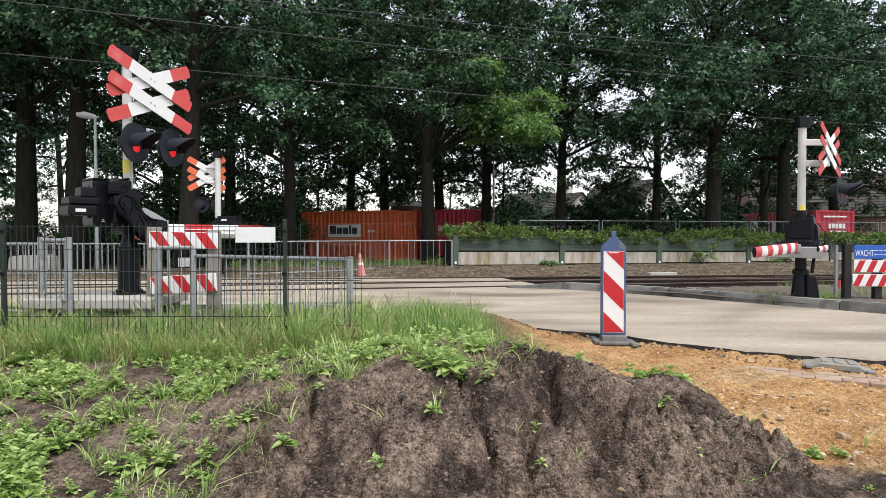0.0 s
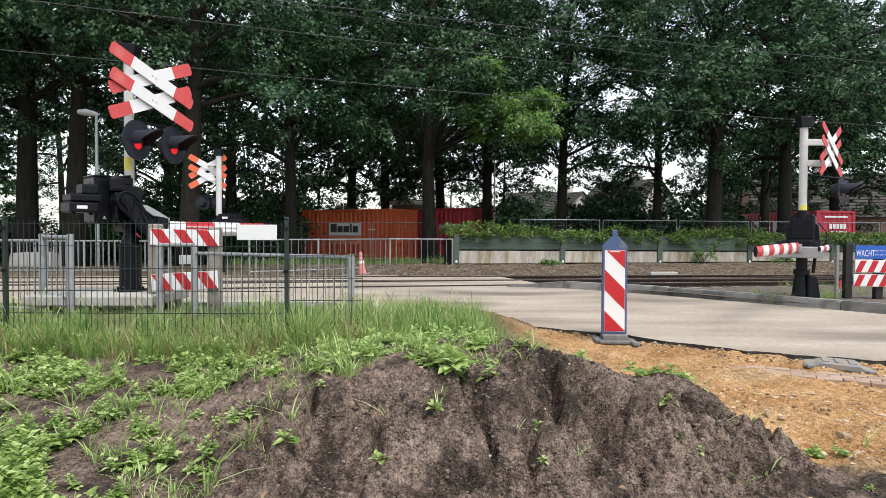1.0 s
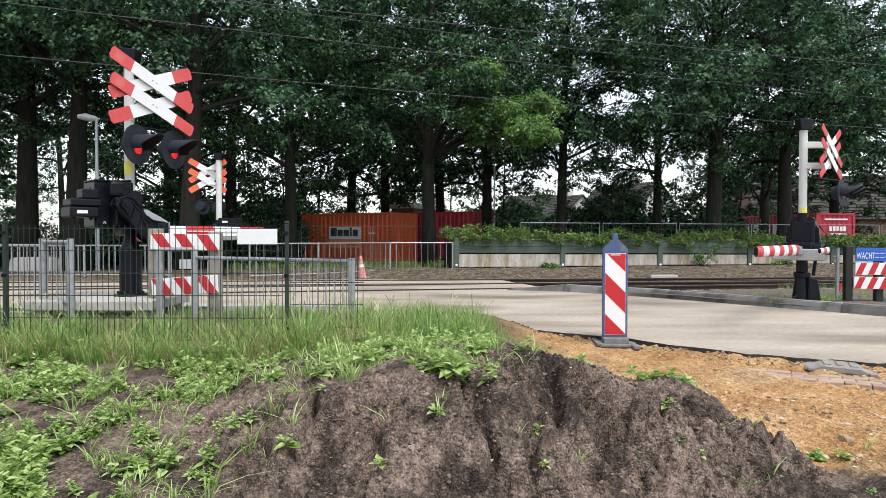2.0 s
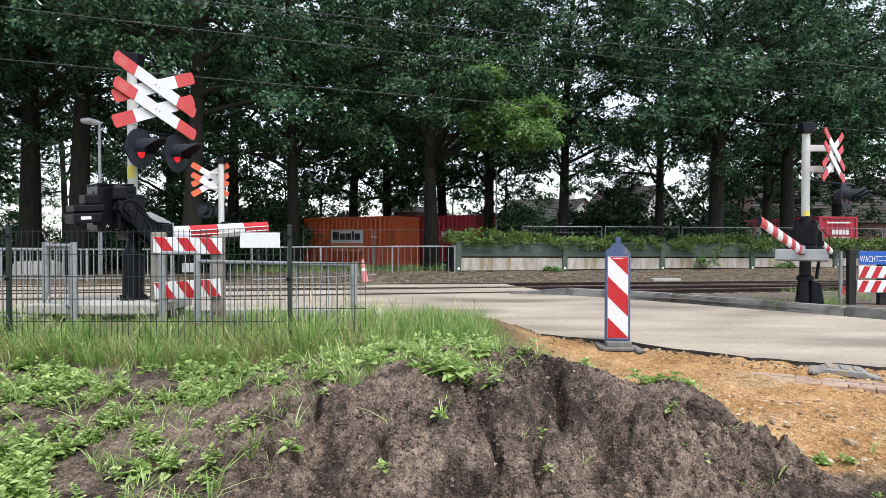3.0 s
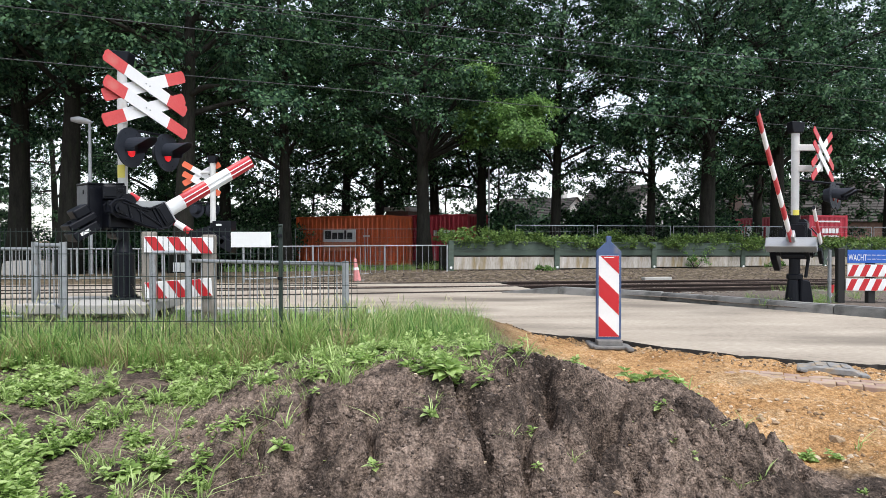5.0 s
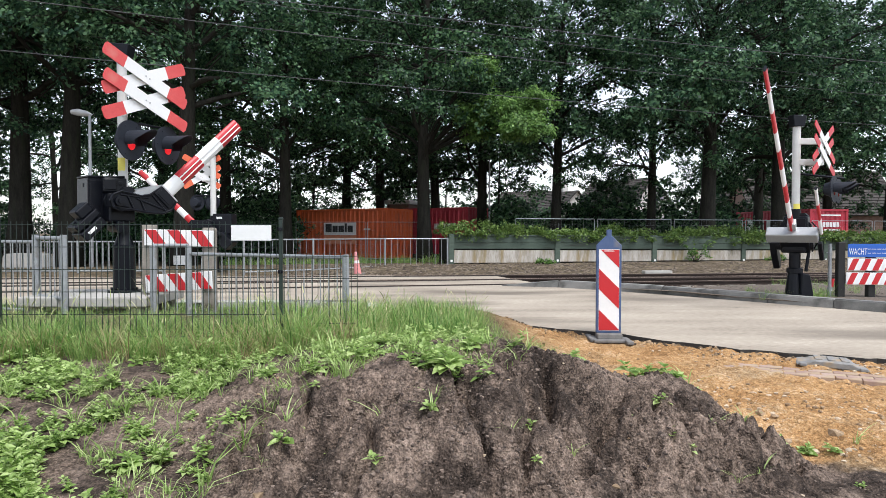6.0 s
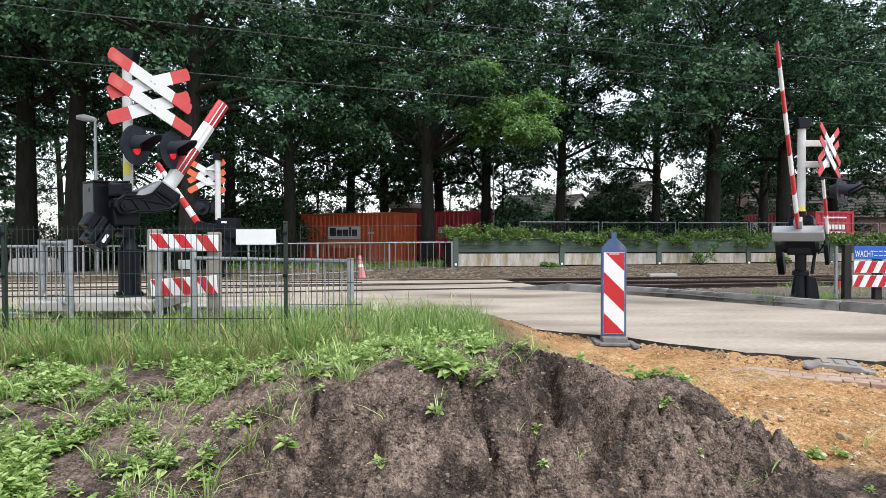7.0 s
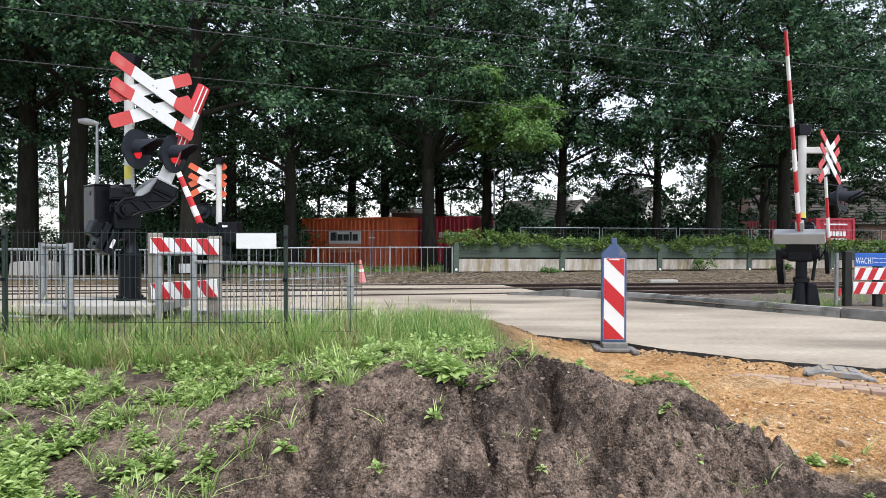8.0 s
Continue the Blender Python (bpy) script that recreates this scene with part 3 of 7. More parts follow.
def build_track():
    """A railway turnout: ballast bed, long sleepers, two pairs of rails that draw apart, and grooves on the paved crossing."""
    at = pose(0, 15.75, 0.02, 0, 0, math.degrees(math.atan(0.15)))
    bm = B()
    n = 260
    for i in range(n):
        x0, x1 = 1.9 + i * 0.25, 1.9 + (i + 1) * 0.25
        prof = [(-2.5, -0.16), (-1.9, -0.12), (-0.8, -0.13), (0.8, -0.13), (2.0, -0.12), (3.0, -0.14)]
        for (ya, za), (yb, zb) in zip(prof, prof[1:]):
            bm.faces.new([bm.verts.new((x, y, z + 0.02 * math.sin(x * 9 + y * 5))) for x, y, z in ((x0, ya, za), (x1, ya, za), (x1, yb, zb), (x0, yb, zb))])
    bmesh.ops.remove_doubles(bm, verts=bm.verts, dist=0.001)
    bed = part("ballast", bm, M_BALLAST, at=at, smooth=True)
    tagged(bed, "brown crushed-stone ballast of the railway", "ballast", kind="structure")
    # loose stones on the bed
    rng = random.Random(5)
    verts, faces = [], []
    for i in range(5600):
        x, y = 2.0 + 24 * rng.random() ** 1.3, rng.uniform(-2.4, 2.8)
        r = rng.uniform(0.016, 0.036)
        o = len(verts)
        c = Vector((x, y, -0.12 + r * 0.3))
        for dx, dy, dz in ((1, 0, 0), (-1, 0, 0), (0, 1, 0), (0, -1, 0), (0, 0, 1), (0, 0, -1)):
            s = r * rng.uniform(0.7, 1.3)
            verts.append(tuple(c + Vector((dx + rng.uniform(-.3, .3), dy + rng.uniform(-.3, .3), dz)) * s))
        faces += [(o + a, o + b, o + c_) for a, b, c_ in ((0, 2, 4), (2, 1, 4), (1, 3, 4), (3, 0, 4), (2, 0, 5), (1, 2, 5), (3, 1, 5), (0, 3, 5))]
    tagged(part("ballast_stones", quads("ballast_stones", verts, faces, M_STONE), None, bed), kind="stuff")
    track = thing("railway_track", pose(0, 0, 0.02), "railway turnout of rusty rails on long sleepers", "railway track", kind="structure")
    bm = B()
    prism(bm, [(-0.075, -0.15), (0.075, -0.15), (0.075, -0.138), (0.012, -0.115), (0.012, -0.045), (0.036, -0.035), (0.036, -0.008), (0.028, 0.0),
               (-0.028, 0.0), (-0.036, -0.008), (-0.036, -0.035), (-0.012, -0.045), (-0.012, -0.115), (-0.075, -0.138)], 0, 100, pose(0, 0, 0.004, 0, 0, -90))
    bm.normal_update()
    for f in bm.faces:
        if f.normal.z > 0.9 and f.calc_center_median().z > -0.005:
            f.material_index = 1
    rail = finish("rail", bm, [M_RAIL, M_RAILTOP])
    bm = B()
    box(bm, (-30, -0.03, -0.02), (1.9, 0.03, 0.0))
    groove = finish("flange_groove", bm, M_ASPH)
    for y, slope, z in ((14.28, 0.185, 0.0), (15.79, 0.185, 0.001), (15.93, 0.11, 0.002), (17.4, 0.11, 0.003)):
        m = pose(0, y, z, 0, 0, math.degrees(math.atan(slope)))
        part("rail", rail, None, track, at=m @ pose(-45, 0, 0), label="rusty steel rail")
        for k in (-1, 1):
            part("flange_groove", groove, None, track, at=m @ pose(0, k * 0.072, 0.0005 * k - 0.015))
    bm = B()
    box(bm, (-0.12, -2.15, -0.24), (0.12, 2.35, -0.105), bevel=0.012)
    sl = finish("sleeper", bm, M_POST)
    for i in range(60):
        part("sleeper", sl, None, track, at=pose(0, 15.75, 0, 0, 0, math.degrees(math.atan(0.15))) @ pose(2.3 + i * 0.6, 0, 0))
    # concrete plate and pale duct cover between the rails
    bm = B()
    box(bm, (-0.45, -0.12, 0), (0.45, 0.12, 0.09), bevel=0.015)
    tagged(part("duct_cover", bm, M_CONC, at=pose(6.75, 19.5, -0.06, 0, 0, 9)), "pale concrete duct cover beside the railway", "duct cover")


build_track()


def build_bank_litter():
    """Stones, bark and dry leaves on the bank between the track and the wall."""
    rng = random.Random(15)
    verts, faces = [], []
    xs = np.array([rng.uniform(-4.5, 18) for _ in range(9000)])
    ys = np.array([17.7 + 0.12 * x + rng.random() * (4.1 + 0.12 * x) for x in xs])
    zs = ground_parts(xs, ys)[0]
    for x, y, z in zip(xs, ys, zs):
        r = 0.012 + 0.034 * rng.random() ** 2
        o = len(verts)
        for dx, dy, dz in ((1.5, 0, 0), (-1.5, 0, 0), (0, 0.6, 0), (0, -0.6, 0), (0, 0, 0.6)):
            verts.append((x + r * (dx + rng.uniform(-.4, .4)), y + r * (dy + rng.uniform(-.4, .4)), z + 0.006 + r * (dz + rng.uniform(0, .3))))
        faces += [(o, o + 2, o + 4), (o + 2, o + 1, o + 4), (o + 1, o + 3, o + 4), (o + 3, o, o + 4)]
    tagged(new("bank_litter", quads("bank_litter", verts, faces, M_STONE)), "brown stones, bark and leaf litter on the bank", "litter", kind="stuff")


build_bank_litter()


# ---------------------------------------------------------------- noise wall with planter behind the track


def build_wall():
    wall = thing("wall_north", Matrix.Translation(WALL_A) @ Matrix.Rotation(math.atan2(0.251, 0.968), 4, "Z") @ Matrix.Rotation(radians(0.42), 4, "Y"),
                 "low wall of stained concrete panels under green planks", "wall", kind="structure")
    rng = random.Random(3)
    bm = B()
    box(bm, (-0.1, -0.11, -0.1), (0.1, 0.09, 1.16), bevel=0.012)
    post = finish("post", bm, M_GREENWOOD)
    bm = B()
    rod(bm, (0, -0.112, 0.22), (0, -0.12, 0.22), 0.045, n=14)
    refl = finish("reflector", bm, M_WHITE)
    bm = B()
    box(bm, (0.1, -0.05, 0.035), (3.9, 0.05, 0.59), bevel=0.01)
    slab = finish("concrete_panel", bm, M_PANEL)
    bm = B()
    box(bm, (0.1, -0.07, 0.635), (3.9, 0.03, 0.86), bevel=0.012)
    lower = finish("green_plank", bm, M_GREENWOOD)
    bm = B()
    box(bm, (0.1, -0.065, 0.866), (3.9, 0.035, 1.1), bevel=0.012)
    upper = finish("green_plank", bm, M_GREENWOOD)
    bm = B()
    box(bm, (0.09, -0.1, 1.1), (3.91, 0.08, 1.135), bevel=0.008)
    cap = finish("coping_plank", bm, M_GREENWOOD)
    for i in range(9):
        z = 0.0
        p = part("post", post, None, wall, at=pose(4 * i, 0, z))
        part("reflector", refl, None, p, "round white reflector")
        if i % 2 == 0 and i > 0:
            bm = B()
            box(bm, (-0.28, -0.55, -0.25), (0.28, -0.2, 0.05), bevel=0.03)
            part("footing_block", bm, M_CONC, wall, "yellowed concrete block", pose(4 * i, 0, -0.02))
        if i == 8:
            break
        k = (0.46 - 0.0073 * (4 * i + 2)) / 0.555
        part("concrete_panel", slab, None, wall, at=pose(4 * i, rng.uniform(-0.006, 0.006), 0.59 * (1 - k)) @ Matrix.Diagonal((1, 1, k, 1)))
        for me in (lower, upper, cap):
            part(me.name.split(".")[0], me, None, wall, at=pose(4 * i, rng.uniform(-0.006, 0.006), z, 0, rng.uniform(-0.12, 0.12), 0))
    bm = B()
    box(bm, (0.0, 0.1, -0.1), (32, 1.6, 0.98))
    tagged(part("planter_earth", bm, M_BARK, at=wall.matrix_basis.copy()), "raised bed of dark earth behind the wall", "earth", kind="structure")
    return wall


build_wall()

# ---------------------------------------------------------------- foliage


def leaf_cloud(rng, centres, per, size, spread, droop=0.3, flat=0.9):
    """Numpy leaves: pointed four-sided blades, folded, scattered round the given centres."""
    n = len(centres) * per
    c = np.repeat(np.array(centres), per, 0)
    k = rng.normal(0, 1, (n, 3))
    k /= np.linalg.norm(k, axis=1)[:, None] + 1e-9
    rad = rng.random(n) ** 0.5
    c = c + k * (rad * np.repeat(np.array(spread), per))[:, None] * np.array([1, 1, flat])
    ax = rng.normal(0, 1, (n, 3))
    ax[:, 2] = ax[:, 2] * 0.6 - droop
    ax /= np.linalg.norm(ax, axis=1)[:, None]
    sd = np.cross(ax, rng.normal(0, 1, (n, 3)) * np.array([0.6, 0.6, 1.0]) + np.array([0, 0, 0.8]))
    sd /= np.linalg.norm(sd, axis=1)[:, None] + 1e-9
    s = size * rng.uniform(0.6, 1.35, n)
    a = c
    tip = c + ax * s[:, None]
    m = c + ax * (s * 0.45)[:, None]
    nr = np.cross(ax, sd)
    l_ = m + sd * (s * 0.33)[:, None] + nr * (s * 0.08)[:, None]
    r_ = m - sd * (s * 0.33)[:, None] + nr * (s * 0.08)[:, None]
    v = np.stack([a, l_, tip, r_], 1).reshape(-1, 3)
    return v


def leaf_mesh(name, v, mat):
    n = len(v) // 4
    me = bpy.data.meshes.new(name)
    me.vertices.add(4 * n)
    me.vertices.foreach_set("co", v.astype(np.float32).reshape(-1))
    me.loops.add(4 * n)
    me.loops.foreach_set("vertex_index", np.arange(4 * n, dtype=np.int32))
    me.polygons.add(n)
    me.polygons.foreach_set("loop_start", np.arange(0, 4 * n, 4, dtype=np.int32))
    me.polygons.foreach_set("loop_total", np.full(n, 4, dtype=np.int32))
    me.materials.append(mat)
    me.update()
    return me


def spray_leaves(rng, centres, out, per, size, spread):
    """Leaves in small sprays: each faces outwards and up from its bough and hangs a little at its tip."""
    n = len(centres) * per
    c = np.repeat(np.array(centres), per, 0)
    o = np.repeat(np.array(out), per, 0)
    sp = np.repeat(np.array(spread), per)[:, None]
    c = c + np.clip(rng.normal(0, 0.5, (n, 3)), -1.1, 1.1) * sp * np.array([1, 1, 0.8])
    up = rng.normal(0, 0.5, (n, 3)) + np.array([0, 0, 0.45]) + o
    ax = np.cross(up, rng.normal(0, 1, (n, 3))) + o * 0.3 - np.array([0, 0, 0.5])
    ax /= np.linalg.norm(ax, axis=1)[:, None] + 1e-9
    sd = np.cross(ax, up)
    sd /= np.linalg.norm(sd, axis=1)[:, None] + 1e-9
    nr_ = np.cross(ax, sd)
    s = size * rng.uniform(0.6, 1.35, n)[:, None]
    m = c + ax * s * 0.45
    return np.stack([c, m + sd * s * 0.36 - nr_ * s * 0.1, c + ax * s, m - sd * s * 0.36 - nr_ * s * 0.1], 1).reshape(-1, 3)


def bough(rng, q, out, size, cs, os_, sp, sprays):
    """One leafy bough: sprays over a rounded dome that hangs round its tip."""
    for k in range(sprays):
        a, e = rng.uniform(0, 6.283), math.asin(rng.uniform(-0.45, 1.0))
        r = size * (0.35 + 0.65 * rng.random() ** 0.4)
        d = Vector((math.cos(a) * math.cos(e), math.sin(a) * math.cos(e), math.sin(e)))
        cs.append(tuple(q + Vector((d.x * r, d.y * r, 0.72 * d.z * r))))
        os_.append(tuple((d + out * 0.4).normalized()))
        sp.append(rng.uniform(0.16, 0.3) * (0.55 + 0.45 * size))


def tree_meshes(seed, height=15.0, trunk_r=0.32, first=4.0, reach=4.2, leaf=0.134, per=21, mat=M_LEAF, limbs=15, sprays=8, big=0.95, thin=0.25, skirt=115):
    """Trunk with limbs and twigs as one mesh, and a crown of leafy boughs as another."""
    rng = random.Random(seed)
    nr = np.random.default_rng(seed)
    bm = B()
    lean = Vector((rng.uniform(-0.6, 0.6), rng.uniform(-0.6, 0.6), 0))
    tp = []
    for i in range(9):
        t = i / 8
        tp.append(Vector((lean.x * t * t + 0.12 * math.sin(3 * t + seed), lean.y * t * t + 0.12 * math.cos(4 * t + seed), height * 0.9 * t)))
    tr = [trunk_r * (1.35 if i == 0 else 1) * (1 - 0.85 * (i / 8) ** 1.1) for i in range(9)]
    tube_along(bm, tp, tr, 12)
    cs, os_, sp = [], [], []

    def at(t):
        f = t * 8
        i = min(7, int(f))
        return tp[i].lerp(tp[i + 1], f - i), tr[i] + (tr[i + 1] - tr[i]) * (f - i)
    for k in range(limbs):
        u = (k + rng.random() * 0.7) / limbs
        p, r = at(min(0.96, (first + (height * 0.86 - first) * u ** 1.15) / height / 0.9))
        a = k * 2.4 + rng.uniform(-0.5, 0.5)
        ln = reach * (0.75 + 0.45 * math.sin(math.pi * min(1, u * 0.8 + 0.12))) * rng.uniform(0.8, 1.15)
        dd = Vector((math.cos(a), math.sin(a), rng.uniform(0.55, 1.25))).normalized()
        pts, rr = [p.copy()], [min(r * 0.62, 0.085 * trunk_r / 0.3 + 0.012)]
        q = p.copy()
        for j in range(6):
            dd = (dd + Vector((rng.uniform(-.28, .28), rng.uniform(-.28, .28), rng.uniform(-.36, .06)))).normalized()
            q = q + dd * ln / 6
            pts.append(q.copy())
            rr.append(rr[0] * (1 - (j + 1) / 6.6))
            if j >= 2:
                for w in range(2):
                    e = (dd + Vector((rng.uniform(-1, 1), rng.uniform(-1, 1), rng.uniform(-.7, .5)))).normalized()
                    tl = ln * rng.uniform(0.14, 0.3)
                    tip = q + e * tl
                    tube_along(bm, [q, q + e * tl * 0.5 + Vector((0, 0, 0.05)), tip], [rr[-1] * 0.55 + 0.006, 0.014, 0.006], 4, cap=False)
                    if rng.random() >= thin:
                        h = Vector((e.x, e.y, 0.1)).normalized()
                        bough(rng, tip, h, big * rng.uniform(0.6, 1.15), cs, os_, sp, sprays)
        tube_along(bm, pts, rr, 6, cap=False)
    for k in range(26):
        p, r = at(min(0.97, (first * 1.3 / height + (0.95 - first * 1.3 / height) * rng.random()) / 0.9))
        a = rng.uniform(0, 6.283)
        d = Vector((math.cos(a), math.sin(a), 0))
        bough(rng, p + d * rng.uniform(0.5, 2.0) + Vector((0, 0, rng.uniform(-.5, .5))), d, big * rng.uniform(0.6, 1.0), cs, os_, sp, sprays)
    # outer skirt of the crown, each bough on a twig of its own
    for k in range(skirt):
        u = rng.random() ** 1.2
        a = k * 2.4 + rng.uniform(-0.3, 0.3)
        z = first + 1.0 + (height * 0.8 - first) * u + 0.6 * math.sin(3 * a + seed)
        d = Vector((math.cos(a), math.sin(a), 0))
        p = at(min(0.95, (z - 0.5) / height / 0.9))[0]
        q = Vector((p.x, p.y, z)) + d * reach * (0.6 + 0.42 * math.sin(math.pi * (0.2 + 0.6 * u))) * rng.uniform(0.65, 1.0)
        tube_along(bm, [p.lerp(q, 0.3), p.lerp(q, 0.65) + Vector((0, 0, 0.3)), q], [0.03, 0.02, 0.008], 4, cap=False)
        bough(rng, q, d, big * rng.uniform(0.8, 1.3), cs, os_, sp, sprays + 2)
    for k in range(8):
        d = Vector((rng.uniform(-1, 1), rng.uniform(-1, 1), 0.3)).normalized()
        bough(rng, tp[-1] + d * rng.uniform(0.3, 1.8) + Vector((0, 0, rng.uniform(-1.0, 1.2))), d, big, cs, os_, sp, sprays)
    wood = finish("trunk", bm, M_BARK, True)
    crown = leaf_mesh("crown", spray_leaves(nr, cs, os_, per, leaf, sp), mat)
    return wood, crown


KINDS = [tree_meshes(11, 15, 0.34, 4.3, 4.9, mat=M_LEAF3), tree_meshes(27, 16, 0.3, 3.9, 4.6), tree_meshes(35, 14, 0.36, 4.3, 5.0, mat=M_LEAF3), tree_meshes(52, 15, 0.27, 3.9, 4.4)]
KINDS += [tree_meshes(83, 15, 0.3, 3.0, 4.6, leaf=0.19, per=12, thin=0.15, skirt=30), tree_meshes(94, 16, 0.32, 3.4, 4.8, leaf=0.19, per=12, thin=0.15, skirt=30)]
KINDS += [tree_meshes(71, 16, 0.25, 4.2, 4.0, leaf=0.13, per=20, thin=0.2, skirt=30)]
KINDS += [tree_meshes(38, 14, 0.36, 5.2, 4.2, mat=M_LEAF3, thin=0.4, skirt=62)]
SMALL = [tree_meshes(61, 7.0, 0.09, 0.9, 2.4, leaf=0.13, per=13, limbs=11, sprays=7, big=0.6, skirt=0), tree_meshes(68, 8.0, 0.1, 1.3, 2.2, leaf=0.13, per=13, limbs=11, sprays=7, big=0.6, skirt=0)]
TREES = [(-16.6, 25.0, 7, 20, 1.22), (-13.8, 24.0, 7, 140, 1.18), (-8.5, 21.2, 7, 75, 1.0), (-6.4, 27.0, 3, 200, 1.05), (-0.62, 26.4, 1, 310, 1.0), (5.4, 30.0, 3, 35, 1.02),
         (10.2, 30.5, 6, 100, 0.95), (11.5, 27.2, 0, 250, 1.05), (15.7, 29.0, 2, 330, 1.0), (26.2, 37.0, 3, 10, 1.05), (-19.6, 24.0, 2, 95, 1.0), (-24, 28, 4, 20, 1.0),
         (-11.0, 33.0, 5, 170, 1.05), (-3.6, 37.5, 4, 15, 1.05), (2.4, 33.5, 1, 215, 1.0), (-16.0, 36.5, 4, 45, 1.05), (24.0, 39.0, 5, 190, 1.0), (-5.8, 39.5, 5, 25, 1.05), (-0.2, 37.5, 5, 200, 1.05), (18.8, 37.0, 4, 130, 1.0),
         (-31.5, 37.0, 5, 70, 1.0), (-30.0, 33.0, 5, 300, 1.0), (-26.6, 44.0, 6, 40, 1.0)]
YOUNG = [(-9.0, 35.5, 0, 200), (-7.4, 37.5, 1, 40), (-3.0, 43, 0, 310), (0.6, 43, 0, 75), (3.6, 37.0, 1, 50), (8.4, 32.6, 0, 80, 0.66), (9.3, 33.3, 1, 10, 0.58), (-29.0, 40.0, 0, 15), (-20.6, 40.0, 0, 140), (-13.4, 31.5, 0, 120, 0.8), (14.6, 35.5, 1, 70, 0.7), (19.5, 42.0, 1, 330), (24.5, 40, 0, 220), (-27.5, 37, 1, 60)]


def light_green_branch(tree, base):
    """A long lit branch on the tree by the containers, its light put into a lighter leaf green; made in world space
    round its foot.
    """
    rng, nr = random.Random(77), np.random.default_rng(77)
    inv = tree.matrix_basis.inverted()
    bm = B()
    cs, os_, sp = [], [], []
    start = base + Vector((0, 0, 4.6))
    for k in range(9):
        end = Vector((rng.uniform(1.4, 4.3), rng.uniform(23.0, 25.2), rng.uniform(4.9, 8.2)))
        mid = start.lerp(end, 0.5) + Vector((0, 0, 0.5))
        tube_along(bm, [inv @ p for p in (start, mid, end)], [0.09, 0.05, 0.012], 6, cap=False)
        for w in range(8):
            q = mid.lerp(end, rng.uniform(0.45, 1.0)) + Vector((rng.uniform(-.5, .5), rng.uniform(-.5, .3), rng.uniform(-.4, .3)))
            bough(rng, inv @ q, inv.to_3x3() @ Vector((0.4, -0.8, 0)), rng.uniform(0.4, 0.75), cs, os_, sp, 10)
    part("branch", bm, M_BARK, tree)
    part("fresh_leaves", leaf_mesh("fresh_leaves", spray_leaves(nr, cs, os_, 28, 0.1, sp), M_LEAF2), None, tree, "light green leaves, coloured lighter for the light on the branch")


def build_trees():
    for i, (x, y, k, rz, s) in enumerate(TREES):
        wood, crown = KINDS[k]
        base = Vector((x, y, ground_z(x, y) - 0.05))
        t = thing("tree", pose(*base, 0, 0, rz) @ Matrix.Diagonal((s, s, s, 1)), "tall broadleaf tree with dark bark and dense green crown", "tree", "row of trees")
        part("trunk", wood, None, t)
        part("crown", crown, None, t)
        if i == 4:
            light_green_branch(t, base)
    for x, y, k, rz, *size in YOUNG:
        s = size[0] if size else 1.0
        t = thing("tree", pose(x, y, ground_z(x, y) - 0.05, 0, 0, rz) @ Matrix.Diagonal((s, s, s, 1)), "young leafy tree filling the undergrowth", "tree", "young trees")
        part("trunk", SMALL[k][0], None, t)
        part("crown", SMALL[k][1], None, t)


build_trees()


def build_shrubs():
    """Dark undergrowth at the foot of the trees."""
    for j in range(3):
        nr = np.random.default_rng(100 + j)
        rng = random.Random(100 + j)
        bm = B()
        cs, sp = [], []
        for k in range(46):
            a, r = rng.uniform(0, 6.28), rng.uniform(0.1, 1.5)
            h = rng.uniform(0.4, 2.3) * (1 - 0.25 * r)
            tip = Vector((r * math.cos(a), r * math.sin(a), h))
            if k % 3 == 0:
                tube_along(bm, [(0.1 * math.cos(a), 0.1 * math.sin(a), -0.1), tip * 0.6, tip], [0.03, 0.018, 0.006], 5, cap=False)
            cs.append(tuple(tip))
            sp.append(rng.uniform(0.3, 0.5))
        stems, leaves = finish("stem", bm, M_BARK), leaf_mesh("leaves", leaf_cloud(nr, cs, 64, 0.125, sp), M_LEAF)
        spots = [[(-20, 29), (-15.5, 28), (-11.5, 27.5), (-8.6, 29), (8.2, 34), (13.4, 31), (-10, 28.4), (-17.0, 31.8), (-14.6, 31.6), (-12.4, 31.2)], [(-13.4, 30), (-9.8, 31), (-20.8, 31.2), (-16.0, 31.0), (-11.2, 31.6), (-8.8, 31.8), (3.6, 32), (6.8, 32.5), (10.6, 33)], [(-22.5, 30), (-9.7, 34.4), (4.8, 36), (12.2, 34), (0.8, 38)]][j]
        tall = [[(-17.4, 35.5), (-15.0, 35.0), (-12.3, 35.4)], [(-16.2, 36.0), (-13.6, 36.0), (-10.9, 35.2)], [(-9.4, 36.0), (9.5, 35.5), (7.4, 34.5), (13.2, 34.5), (14.8, 35.5), (8.1, 32.9), (9.2, 33.6), (20.2, 42.6), (22.4, 43.0), (-11.0, 41.0), (-9.2, 41.6), (-7.3, 40.8), (-5.4, 41.8), (-3.4, 44.5), (-1.4, 43.8), (0.7, 41.2), (2.5, 41.6), (4.4, 40.8), (6.0, 41.5)]][j]
        for x, y in spots + tall:
            s = rng.uniform(0.95, 1.3) * (1.55 if (x, y) in tall else 1.0)
            t = thing("shrub", pose(x, y, ground_z(x, y) - 0.02, 0, 0, rng.uniform(0, 360)) @ Matrix.Diagonal((s, s, s, 1)), "dark green leafy shrub under the trees", "shrub", "undergrowth")
            part("stem", stems, None, t)
            part("leaves", leaves, None, t)


build_shrubs()


